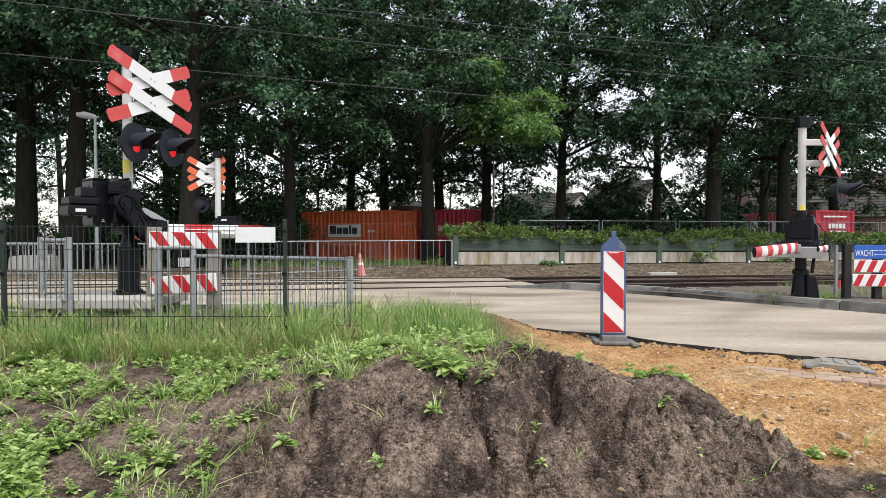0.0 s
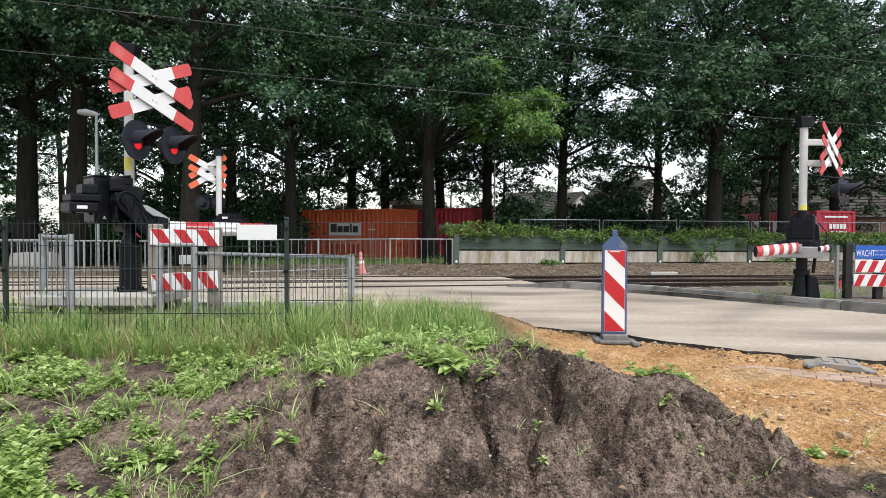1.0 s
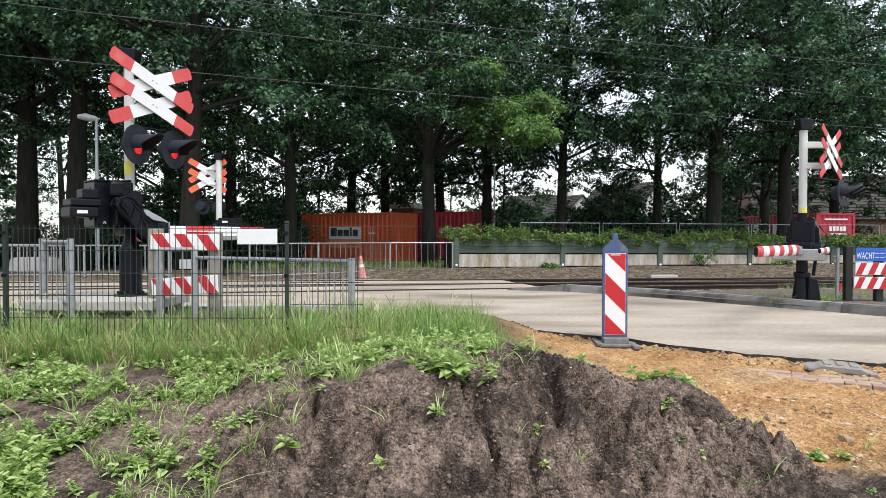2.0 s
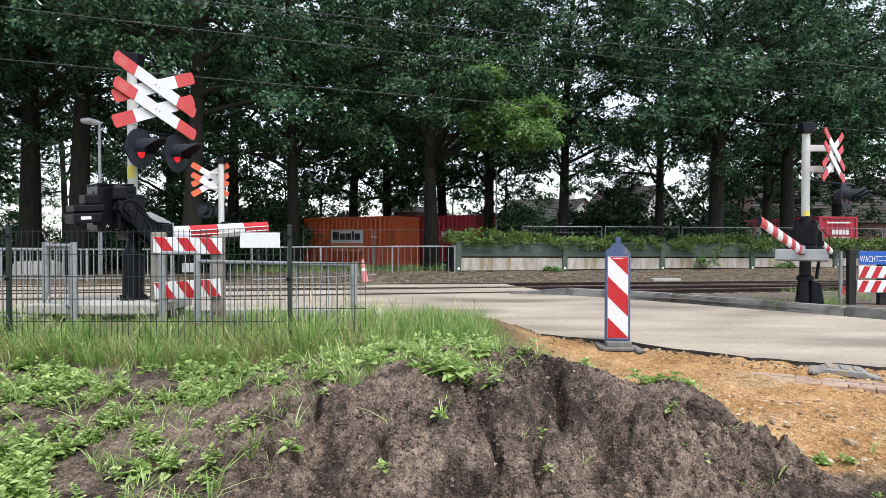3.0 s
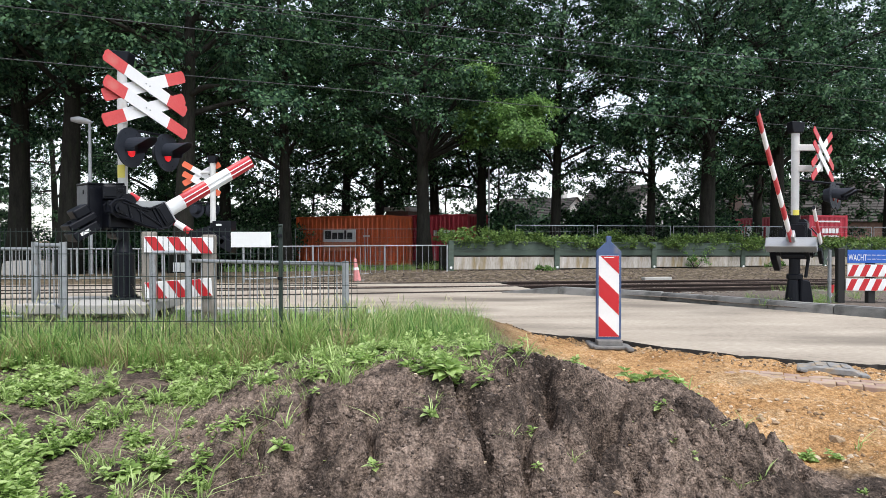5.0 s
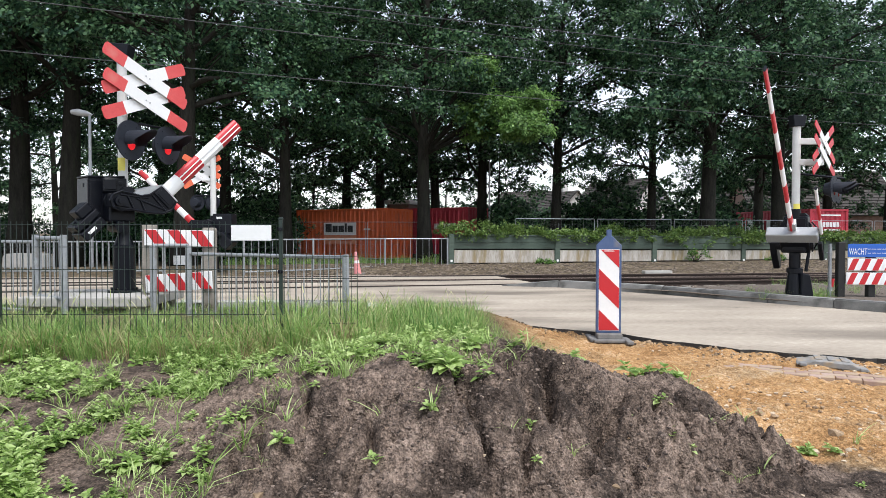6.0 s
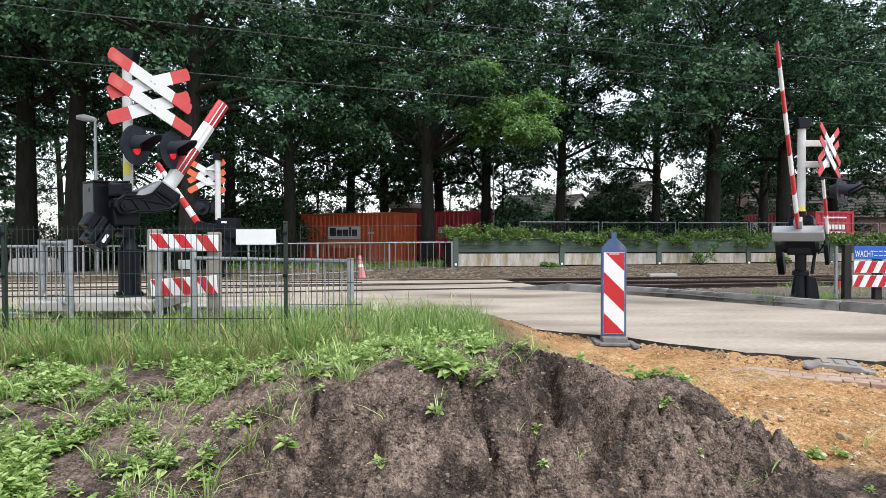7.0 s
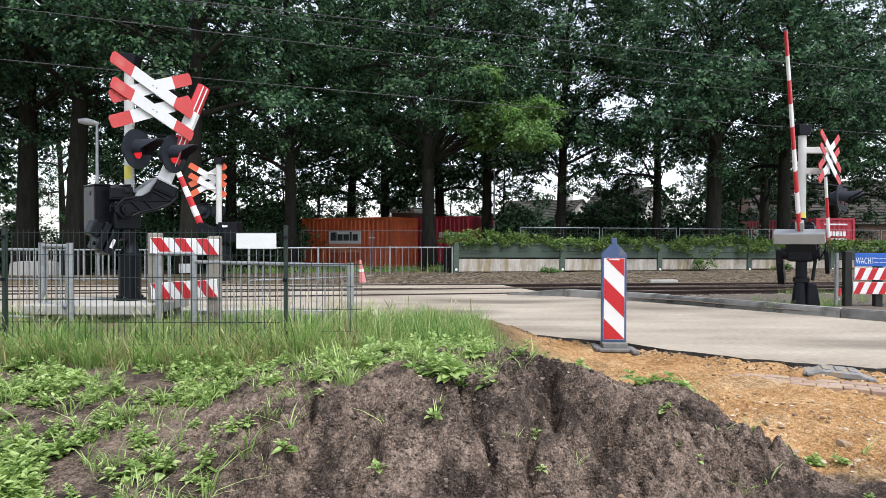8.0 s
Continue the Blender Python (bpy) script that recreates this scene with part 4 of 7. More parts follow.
def build_hedge():
    """Creeping greenery that spills over the wall."""
    nr = np.random.default_rng(8)
    rng = random.Random(8)
    cs, sp = [], []
    for i in range(620):
        s = rng.uniform(-0.3, 31)
        y = -0.16 + 1.0 * rng.random() ** 1.6
        dens = 0.5 + 0.5 * math.sin(s * 0.9 + 1.0) * math.sin(s * 0.37)
        z = 1.1 - 0.0073 * s + (rng.uniform(0, 0.3) if y > -0.02 else rng.uniform(-0.12, 0.1)) * (0.5 + dens)
        if s < 3.6:
            z += 0.1
        p = WALL_A + WALL_DIR * s + Vector((-0.251, 0.968, 0)) * y
        cs.append((p.x, p.y, z))
        sp.append(rng.uniform(0.12, 0.26))
    tagged(new("hedge", leaf_mesh("hedge", leaf_cloud(nr, cs, 50, 0.09, sp), M_IVY)), "creeping green hedge spilling over the wall", "hedge", kind="stuff")


build_hedge()


def build_wall_weed():
    """A brown-green weed at the foot of the wall."""
    for s, w, h in ((9.6, 0.55, 0.75), (13.2, 0.4, 0.2), (3.4, 0.35, 0.16), (20.5, 0.5, 0.25)):
        nr, rng = np.random.default_rng(int(s * 10)), random.Random(int(s * 10))
        p = WALL_A + WALL_DIR * s + Vector((0.251, -0.968, 0)) * 0.35
        z0 = ground_z(p.x, p.y)
        bm = B()
        cs, sp = [], []
        for k in range(14):
            tip = Vector((rng.uniform(-w, w), rng.uniform(-0.15, 0.15), h * rng.uniform(0.2, 1)))
            tube_along(bm, [(0, 0, -0.05), tip * 0.5, tip], [0.01, 0.008, 0.004], 4, cap=False)
            cs.append(tuple(tip))
            sp.append(0.12)
        t = thing("wall_weed", pose(p.x, p.y, z0), "straggling brown-green weed at the foot of the wall", "weed", "weeds at the wall")
        part("stem", bm, M_BARK, t)
        part("leaves", leaf_mesh("leaves", leaf_cloud(nr, cs, 30, 0.07, sp), M_LEAF2), None, t)


build_wall_weed()

# ---------------------------------------------------------------- level crossing signals and barriers


def lathe(bm, profile, n=28):
    """One closed turned body from (radius, height) pairs."""
    rings = [[bm.verts.new((r_ * math.cos(2 * math.pi * k / n), r_ * math.sin(2 * math.pi * k / n), z)) for k in range(n)] for r_, z in profile]
    for a, b in zip(rings, rings[1:]):
        for k in range(n):
            bm.faces.new((a[k], a[(k + 1) % n], b[(k + 1) % n], b[k]))
    bm.faces.new(rings[0][::-1])
    bm.faces.new(rings[-1])
    return bm


def plank(bm, length, w, m, end=0.24, t=0.012, mats=(0, 1)):
    """A board with cut corners, white in the middle and red at both ends, lying in x and z."""
    h, c, e = w / 2, w * 0.22, length * end
    x0, x1 = -length / 2, length / 2
    prism(bm, [(x0, -h + c), (x0 + c * 0.6, -h), (x0 + e, -h), (x0 + e, h), (x0 + c * 0.6, h), (x0, h - c)], 0, t, m, mats[1])
    prism(bm, [(x0 + e, -h), (x1 - e, -h), (x1 - e, h), (x0 + e, h)], 0, t, m, mats[0])
    prism(bm, [(x1 - e, -h), (x1 - c * 0.6, -h), (x1, -h + c), (x1, h - c), (x1 - c * 0.6, h), (x1 - e, h)], 0, t, m, mats[1])
    for s in (-0.03, 0.03):
        rod(bm, (s, -0.006, 0), (s, 0.0, 0), 0.009, n=8, m=m, mat=2)


def saltire(parent, at, width, rise, w, offset, red):
    """A double St Andrew's cross of four boards on two uprights."""
    ln, a = math.hypot(width, rise), math.degrees(math.atan2(rise, width))
    for k, (s, y, z) in enumerate(((1, 0.03, offset / 2), (1, 0.03, -offset / 2), (-1, 0.0, offset / 2), (-1, 0.0, -offset / 2))):
        bm = B()
        plank(bm, ln, w, pose(0, 0, 0, 0, -s * a, 0), mats=(0, 1))
        part("cross_board", bm, [M_WHITE, red, M_GALV], parent, "white board with red ends", at @ pose(0, y, z))


def signal_lamp(parent, at, lit=True, r=0.255):
    """A round black backboard with hood and red lens; it faces -y."""
    bm = B()
    rod(bm, (0, 0, 0), (0, 0.018, 0), r, n=36)
    rod(bm, (0, 0.018, 0), (0, 0.16, 0), r * 0.62, r * 0.45, n=24)
    for k in range(6):
        a = k * math.pi / 3
        rod(bm, (r * 0.8 * math.cos(a), -0.006, r * 0.8 * math.sin(a)), (r * 0.8 * math.cos(a), 0, r * 0.8 * math.sin(a)), 0.012, n=8)
    board = part("backboard", bm, M_DISC, parent, "round black signal backboard", at)
    bm = B()
    n = 20
    prev = None
    for k in range(n + 1):
        a = math.radians(-30 + 240 * k / n)
        ln = 0.36 * (0.4 + 0.6 * max(0, math.sin(a)) ** 0.7)
        ring = [bm.verts.new((rr * math.cos(a), y, rr * math.sin(a))) for rr, y in ((0.125, 0), (0.125, -ln), (0.118, -ln), (0.118, 0))]
        if prev:
            for i in range(3):
                bm.faces.new((prev[i], prev[i + 1], ring[i + 1], ring[i]))
        prev = ring
    part("hood", bm, M_DISC, board)
    bm = B()
    bmesh.ops.create_uvsphere(bm, u_segments=20, v_segments=10, radius=0.068, matrix=Matrix.Translation((0, 0.0, -0.055)) @ Matrix.Diagonal((1, 0.3, 1, 1)))
    part("lens", bm, M_LENS if lit else M_DARKLENS, board, "glowing red signal lens" if lit else "dark red signal lens", smooth=True)


def banded_boom(bm, x0, length, h0, h1, w0, w1, bands, first_red, z=0.0, y=0.0, cap=True):
    """An oval tapering boom along x, in alternating bands; white is slot 0, red slot 1."""
    n = 16
    for b in range(bands):
        t0, t1 = b / bands, (b + 1) / bands
        rings = []
        for t in (t0, t1):
            rh, rw = (h0 + (h1 - h0) * t) / 2, (w0 + (w1 - w0) * t) / 2
            rings.append([bm.verts.new((x0 + length * t, y + rw * math.cos(2 * math.pi * k / n), z + rh * math.sin(2 * math.pi * k / n))) for k in range(n)])
        red = (b % 2 == 0) == first_red
        for k in range(n):
            f = bm.faces.new((rings[0][k], rings[1][k], rings[1][(k + 1) % n], rings[0][(k + 1) % n]))
            f.material_index = 1 if red else 0
        if b == bands - 1:
            f = bm.faces.new(rings[1])
            f.material_index = 2
        if b == 0:
            bm.faces.new(rings[0][::-1])
    bmesh.ops.remove_doubles(bm, verts=bm.verts, dist=0.0005)
    return bm


def raised(yaw, a):
    """The pose of a boom that points along yaw, raised by a degrees."""
    return Matrix.Rotation(radians(yaw), 4, "Z") @ Matrix.Rotation(radians(-a), 4, "Y")


def signal_pole(t, z0, z1, r, sticker=True, sticker_z=0.08, sticker_h=0.17):
    bm = B()
    rod(bm, (0, 0, z0), (0, 0, z1), r, n=24)
    for z in (z1 - 0.35, z1 - 0.72):
        rod(bm, (0, 0, z - 0.025), (0, 0, z + 0.025), r + 0.006, n=24)
    pole = part("pole", bm, M_POLE, t, "pale grey steel signal pole", smooth=False)
    bm = B()
    prism(bm, [(-0.1, 0), (0.1, 0), (0.14, 0.2), (-0.13, 0.22)], -0.1, 0.1)
    bmesh.ops.bevel(bm, geom=bm.edges[:], offset=0.01, segments=1, affect="EDGES")
    part("bell_housing", bm, M_BLACK, t, "black bell housing", pose(0, 0, z1 - 0.02))
    if sticker:
        bm = B()
        n = 8
        for k in range(n):
            a0, a1 = math.radians(-150 + 110 * k / n), math.radians(-150 + 110 * (k + 1) / n)
            bm.faces.new([bm.verts.new(((r + 0.003) * math.cos(a), (r + 0.003) * math.sin(a), z)) for a, z in ((a0, 0), (a1, 0), (a1, sticker_h), (a0, sticker_h))])
        part("sticker", bm, M_YELLOW, pole, "yellow sticker", pose(0, 0, z0 + sticker_z))


LEFT_HUB = (0.004, -0.22, 1.19)


def footpath_barrier():
    """The barrier by the fence: pole, double cross, two signal lamps, black machine and a short boom."""
    t = thing("level_crossing_barrier", pose(-4.17, 8.4, 0.41), "level crossing barrier with double cross, red lamps and short boom", "barrier", "level crossing barriers")
    signal_pole(t, 1.2, 3.06, 0.06, sticker_z=0.4)
    bm = B()
    lathe(bm, [(0.2, 0), (0.2, 0.03), (0.134, 0.032), (0.132, 0.58), (0.138, 0.585), (0.138, 0.615), (0.124, 0.625), (0.082, 0.74), (0.076, 0.76), (0.074, 1.3)])
    ped = part("pedestal", bm, M_BLACK, t, "black iron pedestal")
    for k in range(6):
        a = k * math.pi / 3
        bm = B()
        rod(bm, (0.165 * math.cos(a), 0.165 * math.sin(a), 0.03), (0.165 * math.cos(a), 0.165 * math.sin(a), 0.06), 0.018, n=6)
        part("bolt", bm, M_BLACK, ped)
    at = pose(-0.39, 0.0, 0, 0, 0, 48)
    bm = B()
    box(bm, (-0.13, -0.19, 0.9), (0.13, 0.19, 1.5), bevel=0.012)
    box(bm, (-0.115, -0.206, 0.94), (0.115, -0.19, 1.46), bevel=0.006)
    box(bm, (-0.14, -0.2, 1.5), (0.14, 0.2, 1.525), bevel=0.008)
    for z in (1.02, 1.4):
        rod(bm, (0.118, -0.212, z - 0.03), (0.118, -0.212, z + 0.03), 0.01, n=8)
    machine = part("machine_cabinet", bm, M_BLACK, t, "black painted drive cabinet", at)
    # thin added panel whose lighter grey stands in for sky reflected on this side
    bm = B()
    box(bm, (-0.142, -0.18, 0.915), (-0.1305, 0.18, 1.49), bevel=0.004)
    side = part("side_panel", bm, M_SIDE, machine, "grey-black side panel, coloured lighter for the sky's sheen")
    bm = B()
    box(bm, (-0.15, -0.07, 1.38), (-0.141, -0.04, 1.43), bevel=0.002)
    part("lock", bm, M_BLACK, side)
    for x, z in ((-0.045, 0.955), (-0.02, 0.955), (-0.033, 0.975)):
        bm = B()
        box(bm, (x, -0.2095, z), (x + 0.015, -0.2065, z + 0.013))
        part("decal", bm, M_WHITE, machine)
    bm = B()
    box(bm, (-0.13, -0.13, 1.31), (0.14, 0.12, 1.49), bevel=0.015)
    box(bm, (-0.115, -0.145, 1.34), (0.02, -0.13, 1.47), bevel=0.006)
    box(bm, (0.04, -0.15, 1.4), (0.11, -0.13, 1.45), bevel=0.006)
    for x in (0.055, 0.095):
        rod(bm, (x, -0.16, 1.425), (x, -0.15, 1.425), 0.012, n=8)
    rod(bm, (-0.1, -0.1, 1.49), (0.12, -0.1, 1.51), 0.016, n=8)
    part("drive_housing", bm, M_BLACK, t, "black drive housing", pose(-0.07, -0.1, 0, 0, 0, 30))
    bm = B()
    box(bm, (-0.2, -0.14, 0.92), (0.14, 0.14, 1.31), bevel=0.03)
    rod(bm, (0, -0.26, 1.28), (0, 0.3, 1.28), 0.1, n=20)
    rod(bm, (-0.06, -0.18, 0.86), (-0.06, 0.12, 0.86), 0.07, n=16)
    part("gearbox", bm, M_BLACK, t, "black iron gearbox", pose(-0.04, 0, 0, 0, 0, 48))
    # cross and lamps on brackets
    at = pose(0.4, -0.13, 2.64, 0, 0, 63)
    for z in (2.5, 2.78):
        bm = B()
        rod(bm, (0, 0, z), (0.3, -0.1, z), 0.028, n=12)
        part("cross_bracket", bm, M_POLE, t, "pale grey bracket")
    saltire(t, at, 1.22, 0.5, 0.16, 0.31, M_FADED)
    bm = B()
    tube_along(bm, [(0.03, 0.0, 2.2), (0.16, -0.2, 2.2), (0.2, -0.22, 2.2), (0.44, 0.24, 2.2), (0.46, 0.26, 2.16), (0.46, 0.26, 2.0)], [0.018] * 6, 8)
    part("lamp_bracket", bm, M_BLACK, t)
    for x, y, lit in ((0.24, -0.26, True), (0.5, 0.22, True)):
        signal_lamp(t, pose(x, y, 1.965, 0, 0, 76), lit)
    # the moving boom: two ribbed plates with the socket between them
    prof = [(-0.12, 0.0), (-0.08, 0.09), (0.0, 0.12), (0.1, 0.08), (0.17, -0.02), (0.24, -0.13), (0.34, -0.2), (0.5, -0.22), (0.54, -0.52), (0.42, -0.55), (0.3, -0.5), (0.16, -0.36), (0.02, -0.17), (-0.08, -0.09)]
    bm = B()
    prism(bm, prof, -0.135, -0.1)
    prism(bm, [(x * 0.96 + 0.01, z * 0.96) for x, z in prof], 0.1, 0.135)
    prism(bm, [(-0.1, 0.0), (0.0, 0.1), (0.1, 0.06), (0.18, -0.1), (0.12, -0.26), (0.02, -0.15)], -0.11, 0.11)
    bmesh.ops.bevel(bm, geom=bm.edges[:], offset=0.008, segments=1, affect="EDGES")
    arm = part("boom_carrier", bm, M_BLACK, t, "black cast boom carrier with ribs", Matrix.Translation(LEFT_HUB))
    bm = B()
    ring = [(x * 0.97 + 0.007, -0.14, z * 0.97 - 0.007) for x, z in prof]
    tube_along(bm, ring + ring[:2], [0.017] * (len(ring) + 2), 6)
    part("rim", bm, M_BLACK, arm)
    for (xa, za), (xb, zb) in (((0.07, 0.05), (0.3, -0.22)), ((0.12, -0.02), (0.06, -0.18)), ((0.22, -0.13), (0.14, -0.31)), ((-0.06, 0.0), (0.03, -0.13)), ((0.36, -0.22), (0.34, -0.5)), ((0.18, -0.12), (0.34, -0.46))):
        bm = B()
        rod(bm, (xa, -0.14, za), (xb, -0.14, zb), 0.014, n=6)
        part("rib", bm, M_BLACK, arm)
    bm = B()
    rod(bm, (0, -0.18, 0), (0, 0.2, 0), 0.065, n=20)
    rod(bm, (0, -0.2, 0), (0, -0.17, 0), 0.032, n=8)
    part("hub", bm, M_BLACK, arm)
    bm = B()
    box(bm, (0.39, -0.16, -0.5), (0.54, 0.12, -0.22), bevel=0.012)
    box(bm, (0.42, -0.168, -0.47), (0.51, -0.155, -0.25), bevel=0.004)
    socket = part("boom_socket", bm, M_BLACK, arm, "black boom socket")
    bm = B()
    for a, b in (((0.535, -0.165, -0.505), (0.552, -0.148, -0.21)), ((0.535, 0.108, -0.505), (0.552, 0.125, -0.21)), ((0.535, -0.148, -0.225), (0.552, 0.108, -0.21)), ((0.535, -0.148, -0.505), (0.552, 0.108, -0.49))):
        box(bm, a, b)
    part("socket_rim", bm, M_ALU, socket, "bare metal rim of the socket")
    bm = B()
    for y0, y1 in ((-0.115, -0.075), (0.075, 0.115)):
        prism(bm, [(0.17, -0.06), (0.27, -0.05), (0.44, -0.14), (0.57, -0.22), (0.57, -0.27), (0.5, -0.25), (0.34, -0.2)], y0, y1)
    prism(bm, [(0.27, -0.052), (0.44, -0.142), (0.57, -0.222), (0.57, -0.236), (0.44, -0.158), (0.27, -0.068)], -0.08, 0.08)
    part("saddle", bm, M_ALU, arm, "bare grey metal saddle plate")
    bm = B()
    banded_boom(bm, 0.42, 1.66, 0.205, 0.19, 0.11, 0.1, 4, False, z=-0.36)
    part("boom", bm, [M_WHITE, M_RED, M_BLACK], arm, "red and white banded boom")
    bm = B()
    for z in (-0.33, -0.39):
        box(bm, (0.82, -0.064, z - 0.006), (2.06, -0.05, z + 0.006))
    part("reflective_strip", bm, M_WHITE, arm)
    bm = B()
    box(bm, (-0.5, 0.24, -0.05), (0.05, 0.3, 0.05), bevel=0.01)
    box(bm, (-0.56, 0.1, -0.02), (-0.2, 0.42, 0.07), bevel=0.015)
    box(bm, (-0.58, 0.08, -0.16), (-0.24, 0.42, -0.035), bevel=0.015)
    box(bm, (-0.42, 0.12, 0.07), (-0.22, 0.36, 0.2), bevel=0.02)
    for x in (-0.5, -0.3):
        rod(bm, (x, 0.2, -0.19), (x, 0.2, 0.1), 0.025, n=8)
    weight = part("counterweight", bm, M_BLACK, arm, "black counterweight of stacked plates")
    bm = B()
    box(bm, (-0.5, 0.0745, -0.115), (-0.38, 0.0795, -0.075))
    part("label_plate", bm, M_WHITE, weight, "small white label plate")
    return arm


LEFT_ARM = footpath_barrier()


def far_barrier():
    """The barrier across the track, with its boom to the other side."""
    t = thing("level_crossing_barrier", pose(-6.75, 19.0, 0.0), "level crossing barrier across the track with orange-red double cross", "barrier", "level crossing barriers")
    signal_pole(t, 1.65, 3.5, 0.085, False)
    bm = B()
    lathe(bm, [(0.25, 0), (0.25, 0.03), (0.15, 0.035), (0.15, 0.68), (0.1, 0.8), (0.09, 1.7)], 20)
    part("pedestal", bm, M_BLACK, t, "black iron pedestal")
    bm = B()
    box(bm, (0.06, -0.25, 1.15), (0.62, 0.25, 1.75), bevel=0.02)
    box(bm, (-0.12, -0.2, 1.1), (0.1, 0.2, 1.6), bevel=0.03)
    cab = part("machine_cabinet", bm, M_BLACK, t, "black painted drive cabinet")
    bm = B()
    box(bm, (0.18, -0.256, 1.6), (0.34, -0.2515, 1.66))
    part("label_plate", bm, M_WHITE, cab)
    for z in (2.75, 3.2):
        bm = B()
        rod(bm, (0, 0, z), (-0.34, 0.02, z), 0.03, n=10)
        part("cross_bracket", bm, M_POLE, t, "pale grey bracket")
    saltire(t, pose(-0.36, 0.06, 3.02, 0, 0, 8), 1.06, 0.62, 0.17, 0.3, M_ORANGE_RED)
    for x in (-0.55, -0.1):
        signal_lamp(t, pose(x, 0.2, 2.1, 0, 0, 170), False, 0.24)
    bm = B()
    rod(bm, (0, 0.1, 2.3), (-0.6, 0.1, 2.3), 0.025, n=8)
    part("lamp_bracket", bm, M_BLACK, t)
    bm = B()
    prism(bm, [(-0.12, 0.05), (0, 0.14), (0.12, 0.1), (0.3, -0.12), (0.44, -0.22), (0.42, -0.4), (0.28, -0.4), (0.02, -0.16)], -0.2, 0.2)
    rod(bm, (0, -0.3, 0), (0, 0.3, 0), 0.09, n=16)
    arm = part("boom_carrier", bm, M_BLACK, t, "black cast boom carrier", pose(0.0, -0.3, 1.42))
    bm = B()
    banded_boom(bm, 0.36, 2.19, 0.2, 0.15, 0.11, 0.09, 7, True, z=-0.3)
    part("boom", bm, [M_WHITE, M_RED, M_BLACK], arm, "red and white banded boom")
    bm = B()
    for y in (-0.28, 0.2):
        box(bm, (-0.6, y, -0.09), (0.05, y + 0.08, 0.09), bevel=0.02)
    box(bm, (-0.9, -0.28, -0.16), (-0.45, 0.28, 0.16), bevel=0.02)
    part("counterweight", bm, M_BLACK, arm, "black counterweight")
    return arm


FAR_ARM = far_barrier()


def road_barrier():
    """The barrier beside the road: tall pole, cross on arms, lamps, grey cross-beam and a long boom."""
    t = thing("level_crossing_barrier", pose(6.21, 10.98, 0.174) @ Matrix.Diagonal((0.9, 0.9, 0.9, 1)), "level crossing barrier beside the road with a long banded boom", "barrier", "level crossing barriers")
    signal_pole(t, 1.5, 3.2, 0.072, sticker_h=0.12)
    bm = B()
    lathe(bm, [(0.21, -0.18), (0.21, -0.1), (0.17, -0.06), (0.14, 0.2), (0.115, 0.36), (0.145, 0.37), (0.145, 0.45), (0.1, 0.47), (0.095, 1.6)], 20)
    part("pedestal", bm, M_BLACK, t, "black iron pedestal")
    bm = B()
    prism(bm, [(0.0, -0.08), (0.26, -0.08), (0.19, 0.34), (0.02, 0.38)], -0.22, 0.08)
    bmesh.ops.bevel(bm, geom=bm.edges[:], offset=0.02, segments=1, affect="EDGES")
    part("cable_box", bm, M_BLACK, t, "black cable box at the foot")
    bm = B()
    rod(bm, (0.16, -0.1, 0.4), (0.24, -0.1, 0.98), 0.03, n=10)
    part("cable_duct", bm, M_BLACK, t)
    yaw = pose(0, 0, 0, 0, 0, -38)
    bm = B()
    box(bm, (-0.2, -0.08, 0.86), (0.22, 0.24, 1.46), yaw, bevel=0.03)
    rod(bm, yaw @ Vector((-0.32, 0, 0.92)), yaw @ Vector((0.32, 0, 0.92)), 0.11, n=20)
    box(bm, (-0.21, -0.16, 0.76), (0.21, 0.12, 1.05), yaw, bevel=0.05)
    cab = part("machine_cabinet", bm, M_BLACK, t, "black painted drive cabinet")
    bm = B()
    box(bm, (-0.17, -0.102, 1.06), (0.19, -0.08, 1.42), yaw, bevel=0.008)
    rod(bm, yaw @ Vector((-0.185, -0.098, 1.1)), yaw @ Vector((-0.185, -0.098, 1.38)), 0.014, n=8)
    cover = part("cover_plate", bm, M_BLACK, cab)
    for x in (-0.14, 0.16):
        for z in (1.1, 1.38):
            bm = B()
            rod(bm, yaw @ Vector((x, -0.114, z)), yaw @ Vector((x, -0.102, z)), 0.016, n=6)
            part("bolt", bm, M_BLACK, cover)
    bm = B()
    prism(bm, [(-0.2, 1.46), (0.22, 1.46), (0.16, 1.52), (-0.14, 1.52)], -0.05, 0.21, yaw)
    part("lid", bm, M_BLACK, cab)
    for k in (-1, 1):
        bm = B()
        prism(bm, [(k * 0.2, 1.38), (k * 0.27, 1.3), (k * 0.29, 1.1), (k * 0.26, 0.98), (k * 0.2, 0.93)][::k], 0.02, 0.16, yaw)
        part("side_flange", bm, M_BLACK, cab)
    bm = B()
    tube_along(bm, [(0.26, -0.1, 1.35), (0.33, -0.22, 1.2), (0.31, -0.26, 1.0), (0.24, -0.16, 0.78)], [0.014] * 4, 6)
    part("cable", bm, M_BLACK, cab)
    for z in (2.5, 2.9):
        bm = B()
        box(bm, (0.0, -0.07, z - 0.06), (0.5, 0.01, z + 0.06), bevel=0.01)
        part("cross_bracket", bm, M_POLE, t, "pale grey bracket")
    saltire(t, pose(0.5, -0.1, 2.74, 0, 0, 40), 1.02, 0.68, 0.125, 0.25, M_RED)
    bm = B()
    rod(bm, (0.05, 0, 2.28), (1.0, 0.1, 2.2), 0.022, n=8)
    part("lamp_bracket", bm, M_BLACK, t)
    for k in (-0.3, 0.3):
        signal_lamp(t, pose(0.84 + k * 0.62, 0.08 + k * 0.78, 1.98, 0, 0, 44), False)
    bm = B()
    box(bm, (-0.08, -0.26, -0.13), (0.42, 0.24, 0.0), bevel=0.03)
